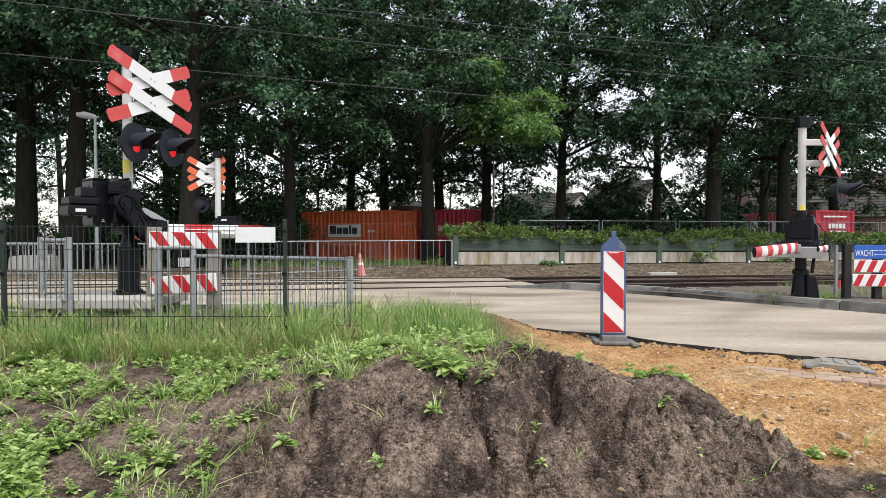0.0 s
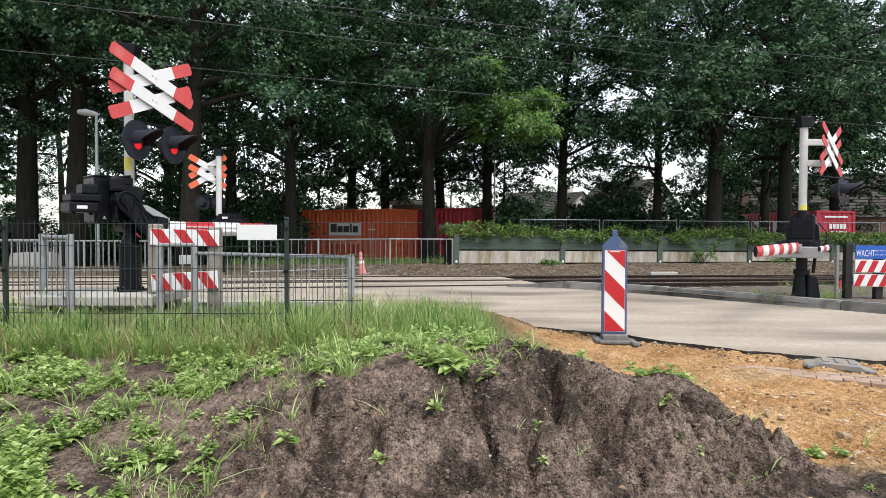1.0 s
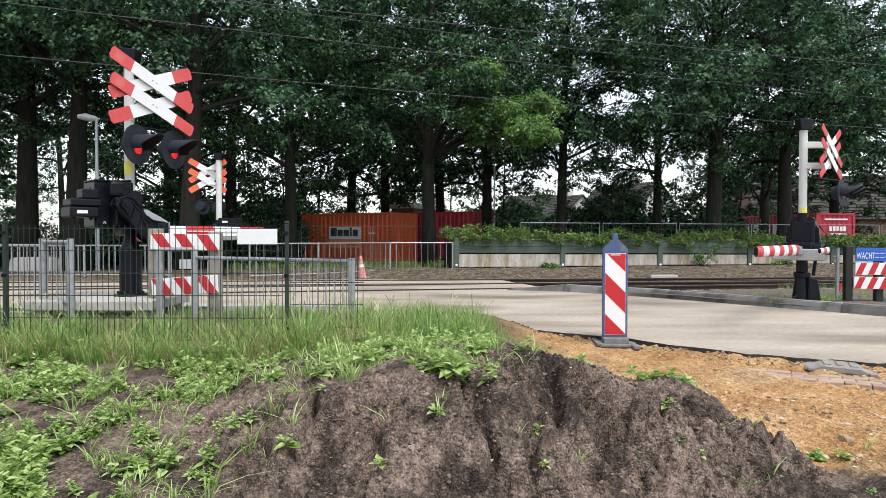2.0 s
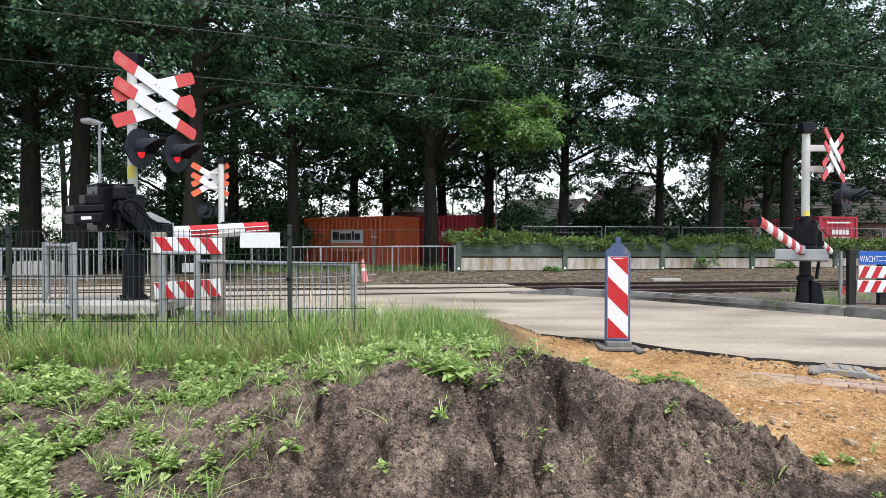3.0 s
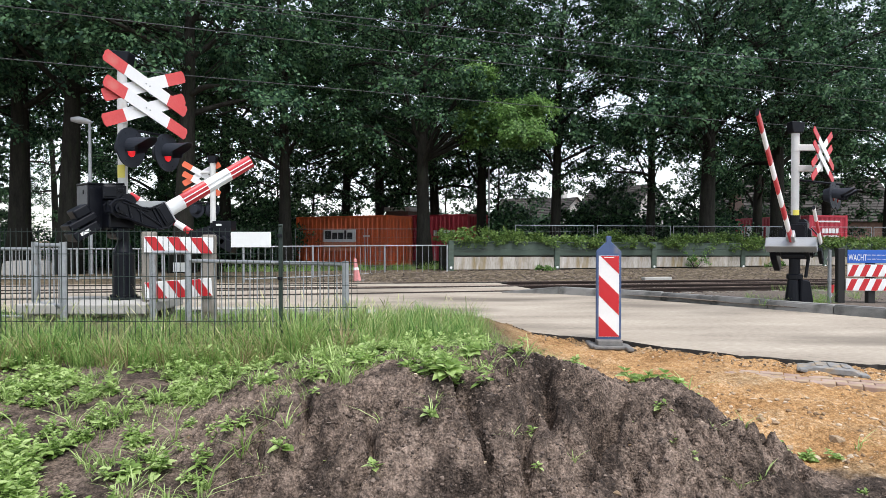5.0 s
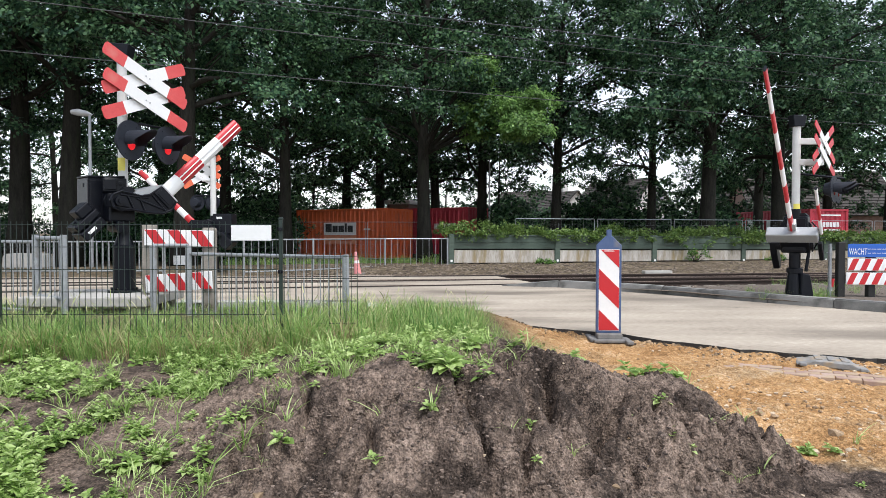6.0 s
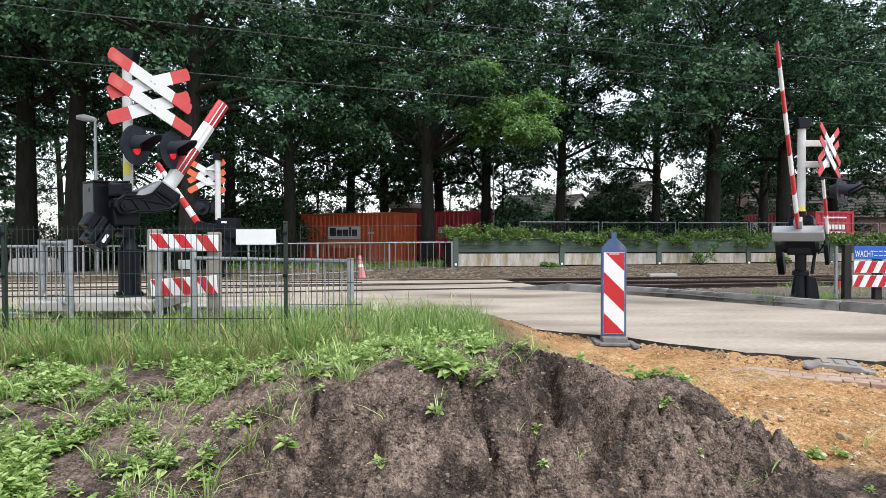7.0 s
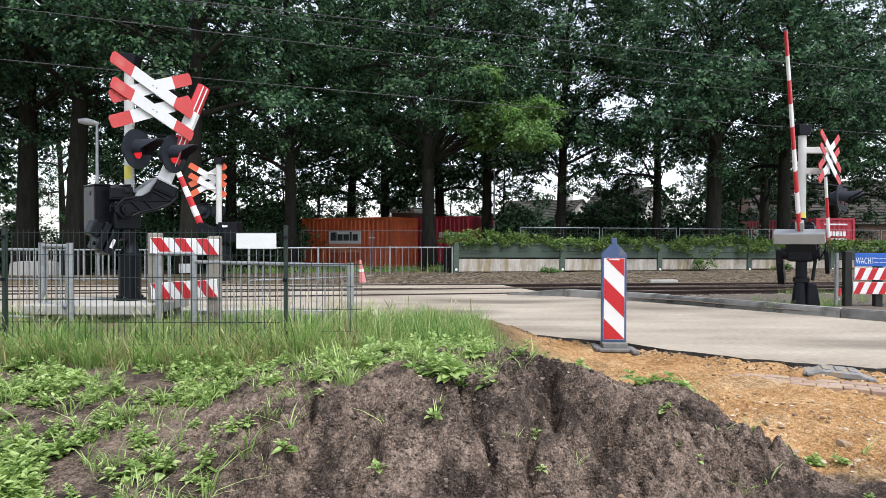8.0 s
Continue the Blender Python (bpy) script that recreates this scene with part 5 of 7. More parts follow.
    arm = part("boom_carrier", bm, M_BLACK, t, "black boom carrier", pose(0.03, 0, 0.89))
    bm = B()
    prism(bm, [(0.32, -0.19), (0.55, -0.19), (0.55, 0.02), (0.4, 0.02), (0.32, -0.08)], -0.46, 0.4)
    bmesh.ops.bevel(bm, geom=bm.edges[:], offset=0.014, segments=1, affect="EDGES")
    box(bm, (0.54, -0.09, -0.08), (0.72, 0.05, 0.07), bevel=0.012)
    part("cross_beam", bm, M_ALU, arm, "grey aluminium cross-beam")
    bm = B()
    banded_boom(bm, 0.5, 3.77, 0.2, 0.15, 0.08, 0.055, 9, True, y=-0.03)
    part("boom", bm, [M_WHITE, M_RED, M_BLACK], arm, "red and white banded boom")
    bm = B()
    banded_boom(bm, 0.4, 1.2, 0.12, 0.09, 0.06, 0.05, 3, False, y=0.44)
    part("side_boom", bm, [M_WHITE, M_RED, M_BLACK], arm, "short red and white footpath boom")
    for y, k in ((-0.46, 1.0), (0.36, 0.6)):
        bm = B()
        prism(bm, [(0.1, -0.03), (0.1, 0.04), (-0.12 * k, 0.1 * k), (-0.6 * k, 0.11 * k), (-0.68 * k, 0.0), (-0.6 * k, -0.12 * k), (-0.14 * k, -0.11 * k)], y, y + 0.12 * k)
        bmesh.ops.bevel(bm, geom=bm.edges[:], offset=0.012, segments=1, affect="EDGES")
        part("counterweight", bm, M_BLACK, arm, "black counterweight")
    return arm


ROAD_ARM = road_barrier()

# ---------------------------------------------------------------- slab, boards and fences by the footpath


def build_slab():
    bm = B()
    box(bm, (-0.95, -0.55, -0.12), (0.62, 0.6, 0.0), bevel=0.015)
    t = tagged(part("concrete_slab", bm, M_CONC, at=pose(-4.17, 8.22, 0.41, 0, 0, 0)), "raised pale concrete slab under the barrier", "slab")
    for x in (-0.8, 0.45):
        for y in (-0.42, 0.45):
            bm = B()
            box(bm, (x - 0.09, y - 0.07, -0.5), (x + 0.09, y + 0.07, -0.12), bevel=0.01)
            part("footing", bm, M_POST, t)


build_slab()


def striped_board(parent, at, length, height, n, lean, flip=1, t=0.025, name="striped_board", first_red=True):
    """A white board with slanting red bars; each bar is a piece set proud of it."""
    bm = B()
    box(bm, (0, 0, 0), (length, t, height), bevel=0.006)
    board = part(name, bm, M_WHITE, parent, "white board with slanting red bars", at)
    w = length / n
    for k in range(-1, n + 1):
        if (k % 2 == 0) != first_red:
            continue
        a, b = k * w, (k + 1) * w
        lo = [(a, 0), (b, 0), (b + flip * lean, height), (a + flip * lean, height)]
        out = clip_x(lo, 0.004, length - 0.004)
        if len(out) < 3:
            continue
        bm = B()
        prism(bm, [(x, min(height - 0.004, max(0.004, z))) for x, z in out], -0.0025, 0.001)
        part("red_bar", bm, M_RED, board)
    return board


def clip_x(poly, lo, hi):
    """Cuts a polygon in x and z to a range of x."""
    for lim, keep in ((lo, lambda x: x >= lo), (hi, lambda x: x <= hi)):
        out = []
        for (x0, z0), (x1, z1) in zip(poly, poly[1:] + poly[:1]):
            if keep(x0):
                out.append((x0, z0))
            if keep(x0) != keep(x1):
                f = (lim - x0) / (x1 - x0)
                out.append((lim, z0 + (z1 - z0) * f))
        poly = out
        if not poly:
            break
    return poly


def footpath_barrier_boards():
    t = thing("barricade", pose(-3.73, 8.0, 0.0), "barricade of two red and white boards on concrete posts", "barricade")
    for x in (0.04, 0.8):
        bm = B()
        box(bm, (x - 0.08, 0.03, 0.05), (x + 0.08, 0.17, 1.3 if x < 0.5 else 1.26), bevel=0.025)
        part("post", bm, M_POST, t, "weathered square post")
    striped_board(t, pose(0.01, 0.0, 1.035, 0, 1.2, 0), 0.87, 0.205, 6, -0.145, first_red=False)
    striped_board(t, pose(0.03, 0.0, 0.435, 0, -3.5, 0), 0.84, 0.225, 6, -0.14, first_red=False)
    bm = B()
    box(bm, (0.3, 0.19, 0.78), (0.5, 0.195, 0.9))
    part("label_plate", bm, M_WHITE, t, "small white plate")


footpath_barrier_boards()


def wire_panel(width, height, pitch=0.05, step=0.2, r=0.0023):
    """A welded double-wire mesh panel standing in x and z."""
    verts, faces = [], []

    def bar(a, b, rr):
        a, b = Vector(a), Vector(b)
        d = (b - a).normalized()
        u = d.cross(Vector((0, 1, 0))).normalized() * rr
        v = Vector((0, rr, 0))
        o = len(verts)
        for p in (a, b):
            for q in (u + v, u - v, -u - v, -u + v):
                verts.append(tuple(p + q))
        faces.extend([(o + i, o + (i + 1) % 4, o + 4 + (i + 1) % 4, o + 4 + i) for i in range(4)])
    n = int(width / pitch)
    for i in range(n + 1):
        bar((i * pitch, 0, 0), (i * pitch, 0, height + 0.028), r)
    k = 0
    while k * step <= height + 1e-6:
        for y in (-0.0065, 0.0065):
            bar((0, y, k * step), (n * pitch, y, k * step), r * 1.25)
        k += 1
    return quads("wire_panel", verts, faces, M_MESH)


def build_mesh_fence():
    t = thing("mesh_fence", pose(-3.93, 5.66, 0.25), "dark green welded wire mesh fence in the grass", "fence")
    bm = B()
    box(bm, (-0.016, -0.022, -0.4), (0.016, 0.022, 1.06), bevel=0.004)
    box(bm, (-0.019, -0.025, 1.06), (0.019, 0.025, 1.085), bevel=0.008)
    post = finish("post", bm, M_MESH)
    bm = B()
    box(bm, (-0.022, -0.034, -0.015), (0.022, -0.021, 0.015), bevel=0.003)
    rod(bm, (0, -0.04, 0), (0, -0.034, 0), 0.007, n=6)
    clamp = finish("clamp", bm, M_BLACK)
    pan = wire_panel(2.45, 1.0)
    short = wire_panel(0.7, 0.8)
    for k, x in enumerate((-5.04, -2.52, 0.0, 2.52)):
        p = part("post", post, None, t, at=pose(x, 0, 0))
        for z in (0.15, 0.6, 0.98):
            part("clamp", clamp, None, p, at=pose(0, 0, z))
        if k < 3:
            tagged(part("wire_panel", pan, None, t, at=pose(x + 0.035, -0.028, 0.02)), kind="stuff")
    tagged(part("wire_panel", short, None, t, at=pose(2.555, -0.028, -0.06)), kind="stuff")
    bm = B()
    box(bm, (0, 0, 0), (0.355, 0.004, 0.136), bevel=0.0015)
    for x in (0.03, 0.325):
        for z in (0.025, 0.11):
            rod(bm, (x, -0.004, z), (x, 0, z), 0.005, n=6)
    tagged(part("sign_plate", bm, M_WHITE, at=pose(-1.84, 5.618, 1.128)), "blank white sign plate tied to the fence", "sign")


build_mesh_fence()


def railing(name, at, length, height, label, group, posts=(0,), bar=0.12, tube=0.022, bar_r=0.007, low=0.1, post_top=0.06):
    """A galvanised railing: posts, two rails and upright bars, along x."""
    t = thing(name, at, label, "railing", group)
    for x in posts:
        bm = B()
        rod(bm, (x, 0, -0.2), (x, 0, height + post_top), tube * 1.35, n=12)
        part("post", bm, M_GALV, t)
    for z in (height, low):
        bm = B()
        rod(bm, (0, 0, z), (length, 0, z), tube * 0.8, n=10)
        part("rail", bm, M_GALV, t)
    bm = B()
    n = int(length / bar)
    for i in range(1, n):
        x = i * length / n
        rod(bm, (x, 0, low), (x, 0, height), bar_r, n=5, caps=False)
    tagged(part("infill", bm, M_GALV, t), kind="stuff")
    return t


def build_railings():
    g = "galvanised railings"
    lab = "galvanised steel railing with upright bars"
    # low railing behind the mesh fence
    a, b = Vector((-3.04, 7.7)), Vector((-0.97, 6.6))
    railing("railing", pose(a.x, a.y, 0.2, 0, 0, math.degrees(math.atan2(b.y - a.y, b.x - a.x))), (b - a).length, 0.74, "low " + lab + " in the grass", g, (0, (b - a).length), 0.11, 0.027, 0.007, -0.08, 0.03)
    railing("railing", pose(-3.47, 7.7, 0.2), 0.43, 0.84, "short galvanised steel gate in the railing", g, (0, 0.43), 0.11, 0.03, 0.007, -0.05, 0.0)
    railing("railing", pose(-5.05, 7.95, 0.2, 0, 0, -32), 0.66, 0.93, "narrow galvanised railing standing at the slab", g, (0, 0.66), 0.1, 0.03, 0.007, 0.2, 0.04)
    railing("railing", pose(-7.6, 8.6, 0.1, 0, 0, -14), 2.6, 0.98, lab + " beside the footpath", g, (0, 1.3, 2.6), 0.11, 0.024, 0.007, 0.12, 0.02)
    # along the far side of the track
    pts = [(0.3, 21.85), (-1.82, 21.4), (-3.85, 19.4), (-5.6, 18.2)]
    for (x0, y0), (x1, y1) in zip(pts, pts[1:]):
        ln = math.hypot(x1 - x0, y1 - y0)
        railing("railing", pose(x0, y0, 0.06, 0, 0, math.degrees(math.atan2(y1 - y0, x1 - x0))), ln, 0.93, lab + " across the track", g, (0, ln), 0.2, 0.024, 0.008, 0.0, 0.03)
    for k in range(4):
        railing("railing", pose(-8.0 - 2.4 * k, 18.4 - 0.12 * k, 0.0, 0, 0, 182), 2.4, 0.93, "pale railing of close upright bars across the track", g, (0, 1.2), 0.17, 0.026, 0.018, 0.08, 0.03)


build_railings()


# ---------------------------------------------------------------- road furniture


def build_beacon():
    t = thing("beacon", pose(2.0, 7.4, -0.075, 0, 0, -4) @ Matrix.Diagonal((0.965, 0.965, 0.965, 1)), "red and white striped traffic beacon in a rubber foot", "beacon")
    bm = B()
    box(bm, (-0.2, -0.17, 0), (0.2, 0.17, 0.04), bevel=0.012)
    box(bm, (-0.15, -0.1, 0.035), (0.15, 0.1, 0.1), bevel=0.012)
    box(bm, (0.16, -0.3, 0.0), (0.24, 0.14, 0.045), bevel=0.015)
    box(bm, (-0.24, -0.12, 0.0), (-0.17, 0.28, 0.045), bevel=0.015)
    part("foot", bm, M_RUBBER, t, "grey recycled rubber foot")
    bm = B()
    prism(bm, [(-0.15, 0.1), (0.15, 0.1), (0.15, 1.17), (0.05, 1.27), (0.03, 1.28), (0.03, 1.36), (-0.03, 1.36), (-0.03, 1.28), (-0.05, 1.27), (-0.15, 1.17)], 0.0, 0.05)
    bmesh.ops.bevel(bm, geom=bm.edges[:], offset=0.006, segments=1, affect="EDGES")
    frame_ = part("frame", bm, M_BLUEGREY, t, "blue-grey plastic frame")
    bm = B()
    box(bm, (-0.122, -0.004, 0.13), (0.122, 0.002, 1.12))
    sheet = part("sheet", bm, M_WHITE, t, "white reflective sheet")
    for k in range(-2, 6):
        z0 = 0.145 + (2 * k - 1) * 0.25
        pts = [(-0.12, z0 + 0.24), (0.12, z0), (0.12, z0 + 0.25), (-0.12, z0 + 0.49)]
        poly = clip_x([(z, x) for x, z in pts], 0.134, 1.116)
        if len(poly) < 3:
            continue
        bm = B()
        prism(bm, [(x, z) for z, x in poly], -0.0065, -0.003)
        part("red_bar", bm, M_RED, sheet)
    bm = B()
    box(bm, (-0.06, -0.0085, 1.095), (0.06, -0.007, 1.105))
    part("print_bar", bm, M_WHITE, sheet)


build_beacon()


def build_wait_sign():
    t = thing("barricade", pose(7.05, 11.0, 0.05, 0, 0, -6), "barricade with blue waiting sign over red and white boards", "barricade")
    for x in (0.0, 0.5, 1.0):
        bm = B()
        box(bm, (x - 0.06, 0, -0.1), (x + 0.06, 0.12, 0.99 if x != 0.5 else 0.8), bevel=0.012)
        part("post", bm, M_BOARD, t, "dark weathered post")
    striped_board(t, pose(0.08, -0.03, 0.495), 1.0, 0.21, 10, 0.09)
    striped_board(t, pose(0.06, -0.03, 0.25), 1.02, 0.21, 10, 0.09)
    bm = B()
    box(bm, (0.08, -0.03, 0.73), (1.05, -0.015, 0.96), bevel=0.005)
    sign = part("sign_plate", bm, M_BLUE, t, "blue enamel sign with white word")
    cu = bpy.data.curves.new("word", "FONT")
    cu.body, cu.size, cu.extrude = "WACHT", 0.155, 0.0008
    cu.space_character = 1.06
    tmp = bpy.data.objects.new("word", cu)
    me = bpy.data.meshes.new_from_object(tmp)
    bpy.data.objects.remove(tmp)
    me.materials.append(M_WHITE)
    part("word", me, None, sign, "white lettering", pose(0.095, -0.0335, 0.775, 90, 0, 0) @ Matrix.Diagonal((0.5, 1, 1, 1)))
    for z in (0.865, 0.795):
        for k in range(8):
            bm = B()
            box(bm, (0.4 + k * 0.08, -0.0335, z), (0.462 + k * 0.08, -0.0305, z + 0.01))
            part("print_bar", bm, M_WHITE, sign)
    bm = B()
    rod(bm, (0, 0, 0), (0, 0, 0.98), 0.03, n=12)
    for z in (0.2, 0.45, 0.8):
        rod(bm, (0, 0, z - 0.02), (0, 0, z + 0.02), 0.038, n=12)
    rod(bm, (-0.06, 0, 0.82), (0.08, 0.1, 0.82), 0.012, n=6)
    tagged(part("fence_post", bm, M_GALV, at=pose(6.9, 11.1, 0.03)), "galvanised fence post with clamps behind the kerb", "post")


build_wait_sign()


def build_block():
    bm = B()
    prism(bm, [(-0.65, 0), (0.65, 0), (0.62, 0.4), (0.5, 0.46), (-0.52, 0.46), (-0.62, 0.4)], -0.3, 0.3)
    bmesh.ops.bevel(bm, geom=bm.edges[:], offset=0.03, segments=2, affect="EDGES")
    x, y = -13.2, 20.4
    tagged(part("concrete_block", bm, M_CONC, at=pose(x, y, ground_z(x, y) - 0.02, 0, 0, 6)), "pale concrete block beside the far railing", "block")


build_block()


def build_marker():
    t = thing("marker_peg", pose(7.65, 12.3, 0.05, 0, 8, 0), "small red and white marker peg in the gravel", "marker")
    bm = B()
    rod(bm, (0, 0, 0), (0, 0, 0.2), 0.05, 0.04, n=10)
    part("shaft", bm, M_WHITE, t)
    bm = B()
    rod(bm, (0, 0, 0.1), (0, 0, 0.26), 0.056, 0.05, n=10)
    part("sleeve", bm, M_RED, t, "red sleeve")


build_marker()


def build_cone():
    t = thing("traffic_cone", pose(-2.42, 18.9, -0.07, 2, -6, 0), "slim faded red traffic cone beside the track", "cone")
    bm = B()
    rod(bm, (0, 0, 0), (0, 0, 0.66), 0.12, 0.045, n=16)
    rod(bm, (0, 0, 0.66), (0, 0, 0.7), 0.05, 0.035, n=12)
    part("cone", bm, M_CONE, t)
    bm = B()
    rod(bm, (0, 0, 0.36), (0, 0, 0.44), 0.0825, 0.0735, n=16, caps=False)
    part("band", bm, M_WHITE, t, "white band")
    bm = B()
    box(bm, (-0.2, -0.2, 0), (0.2, 0.2, 0.035), bevel=0.01)
    part("base", bm, M_RUBBER, t)


build_cone()


# ---------------------------------------------------------------- containers, cabin and site fence


def corrugated(bm, length, height, m, pitch=0.28, depth=0.036):
    """A corrugated steel sheet from x 0 to length, in the plane y = 0."""
    n = int(length / pitch)
    p = length / n
    xs = []
    for i in range(n):
        xs += [(i * p, 0), (i * p + p * 0.3, 0), (i * p + p * 0.5, depth), (i * p + p * 0.8, depth)]
    xs.append((length, 0))
    lo = [bm.verts.new(m @ Vector((x, y, 0))) for x, y in xs]
    hi = [bm.verts.new(m @ Vector((x, y, height))) for x, y in xs]
    for i in range(len(xs) - 1):
        bm.faces.new((lo[i], lo[i + 1], hi[i + 1], hi[i]))


def container(at, label, mat, plates):
    """A 20-foot container: x along its side, its near side at y = 0, its near end at x = 0; runs to x = -6.06."""
    L, W, H = 6.06, 2.44, 2.59
    t = thing("container", at, label, "container", "shipping containers")
    for nm, lo, hi in (("bottom_rail", (-L, 0, 0.02), (0, 0.1, 0.18)), ("top_rail", (-L, 0, H - 0.1), (0, 0.1, H)), ("bottom_rail", (-L, W - 0.1, 0.02), (0, W, 0.18)), ("top_rail", (-L, W - 0.1, H - 0.1), (0, W, H)),
                       ("end_sill", (-0.1, 0.1, 0.02), (0, W - 0.1, 0.16)), ("end_header", (-0.1, 0.1, H - 0.12), (0, W - 0.1, H))):
        bm = B()
        box(bm, lo, hi, bevel=0.01)
        part(nm, bm, mat, t)
    for x in (-L, -0.14):
        for y in (0, W - 0.14):
            bm = B()
            box(bm, (x - 0.004, y - 0.004, 0), (x + 0.144, y + 0.144, H + 0.004), bevel=0.012)
            part("corner_post", bm, mat, t)
    bm = B()
    corrugated(bm, L - 0.28, H - 0.28, pose(-L + 0.14, 0.03, 0.18))
    part("side_wall", bm, mat, t)
    bm = B()
    corrugated(bm, L - 0.28, H - 0.28, pose(-L + 0.14, W - 0.03, 0.18) @ Matrix.Diagonal((1, -1, 1, 1)))
    part("side_wall", bm, mat, t)
    bm = B()
    corrugated(bm, W - 0.28, H - 0.28, pose(-0.035, 0.14, 0.16, 0, 0, 90))
    part("end_wall", bm, mat, t)
    bm = B()
    box(bm, (-L + 0.02, 0.1, 0.16), (-L + 0.06, W - 0.1, H - 0.05))
    part("end_wall", bm, mat, t)
    bm = B()
    box(bm, (-L + 0.05, 0.05, H - 0.06), (-0.05, W - 0.05, H - 0.02))
    part("roof", bm, mat, t)
    for (nm, lo, hi, m, lab) in plates:
        bm = B()
        box(bm, lo, hi)
        part(nm, bm, m, t, lab)
    return t


def build_containers():
    # orange: white plate with black bars
    rng = random.Random(2)
    pl = [("plate", (-4.1, -0.016, 1.22), (-1.95, 0.02, 1.88), M_WHITE, "white company plate"), ("lower_plate", (-4.1, -0.012, 0.76), (-1.95, 0.02, 1.2), M_CONT_O2, "pale orange plate")]
    x = -3.98
    for w, h in ((0.42, 0.44), (0.35, 0.34), (0.36, 0.34), (0.14, 0.46), (0.34, 0.34)):
        pl.append(("logo_shape", (x, -0.022, 1.38), (x + w, -0.017, 1.38 + h), M_SIGNTXT, "black logo shape"))
        x += w + 0.055
    pl.append(("print_bar", (-3.0, -0.016, 0.9), (-2.2, -0.0125, 1.0), M_CONT_O, ""))
    pl.append(("print_bar", (-1.45, -0.004, 1.5), (-1.05, 0.02, 1.57), M_WHITE, ""))
    container(pose(-2.63, 32.0, -0.16, 0, 0, -30.2), "orange corrugated steel container with white company plate", M_CONT_O, pl)
    pl = []
    for k in range(5):
        pl.append(("logo_shape", (-2.2 + k * 0.3, -0.01, 1.4), (-1.98 + k * 0.3, 0.02, 1.72), M_WHITE, "white logo shape"))
    container(pose(1.55, 34.0, -0.02, 0, 0, -34), "dark red corrugated steel container under the trees", M_CONT_R, pl)
    pl = []
    for k in range(5):
        pl.append(("logo_shape", (0.012, 0.8 + k * 0.22, 1.62), (0.0, 0.97 + k * 0.22, 1.88), M_WHITE, "white logo shape"))
    pl.append(("print_bar", (0.008, 0.9, 1.42), (0.0, 1.9, 1.5), M_WHITE, ""))
    pl.append(("print_bar", (0.008, 0.5, 2.22), (0.0, 1.95, 2.3), M_WHITE, ""))
    for k in range(5):
        pl.append(("logo_shape", (-5.0 + k * 0.85, -0.012, 1.4), (-4.4 + k * 0.85, 0.02, 2.05), M_WHITE, "white logo shape"))
    container(pose(20.0, 34.0, -0.1, 0, 0, -78.5), "bright red corrugated steel container behind the hedge", M_CONT_R, pl)


M_CONT_O2 = material("pale_orange_sheet", [(0.6, 0.2, 0.1), (0.68, 0.26, 0.15)], 0.5, bump=0.02)
build_containers()


def build_cabin():
    t = thing("site_cabin", pose(-2.3, 40.0, 0.0, 0, 0, -20), "small site cabin in red brick tint with pale roof", "cabin")
    bm = B()
    box(bm, (-0.75, -0.8, 0), (0.75, 0.8, 2.95), bevel=0.02)
    part("wall", bm, M_BRICK, t)
    bm = B()
    box(bm, (-0.85, -0.9, 2.95), (0.85, 0.9, 3.2), bevel=0.03)
    part("roof", bm, M_PLASTER, t, "pale flat roof edge")


build_cabin()


def build_site_fence():
    """Light site fence panels above the hedge and by the container."""
    def panel(x, y, z, rz, w=3.4, h=1.9):
        t = thing("site_fence", pose(x, y, z, 0, 0, rz), "light galvanised site fence panel", "fence", "site fence panels")
        bm = B()
        for a, b in (((0, 0, 0), (0, 0, h)), ((w, 0, 0), (w, 0, h)), ((0, 0, h), (w, 0, h)), ((0, 0, 0.12), (w, 0, 0.12))):
            rod(bm, a, b, 0.015, n=8)
        part("tube_frame", bm, M_GALV, t)
        bm = B()
        for i in range(1, 28):
            rod(bm, (i * w / 28, 0, 0.12), (i * w / 28, 0, h), 0.0016, n=4, caps=False)
        for i in range(1, 8):
            rod(bm, (0, 0, 0.12 + i * 0.22), (w, 0, 0.12 + i * 0.22), 0.0016, n=4, caps=False)
        tagged(part("wire_mesh", bm, M_GALV, t), kind="stuff")
        return t
    for k in range(6):
        p = WALL_A + WALL_DIR * (3.2 + 3.55 * k) + Vector((-0.251, 0.968, 0)) * 2.0
        panel(p.x, p.y, -0.15, 14.5)
    panel(-6.9, 30.6, -0.15, -6, 3.4, 1.85)
    panel(-3.4, 30.2, -0.15, 4, 3.0, 1.85)


build_site_fence()


# ---------------------------------------------------------------- houses, lamp post and wires in the distance


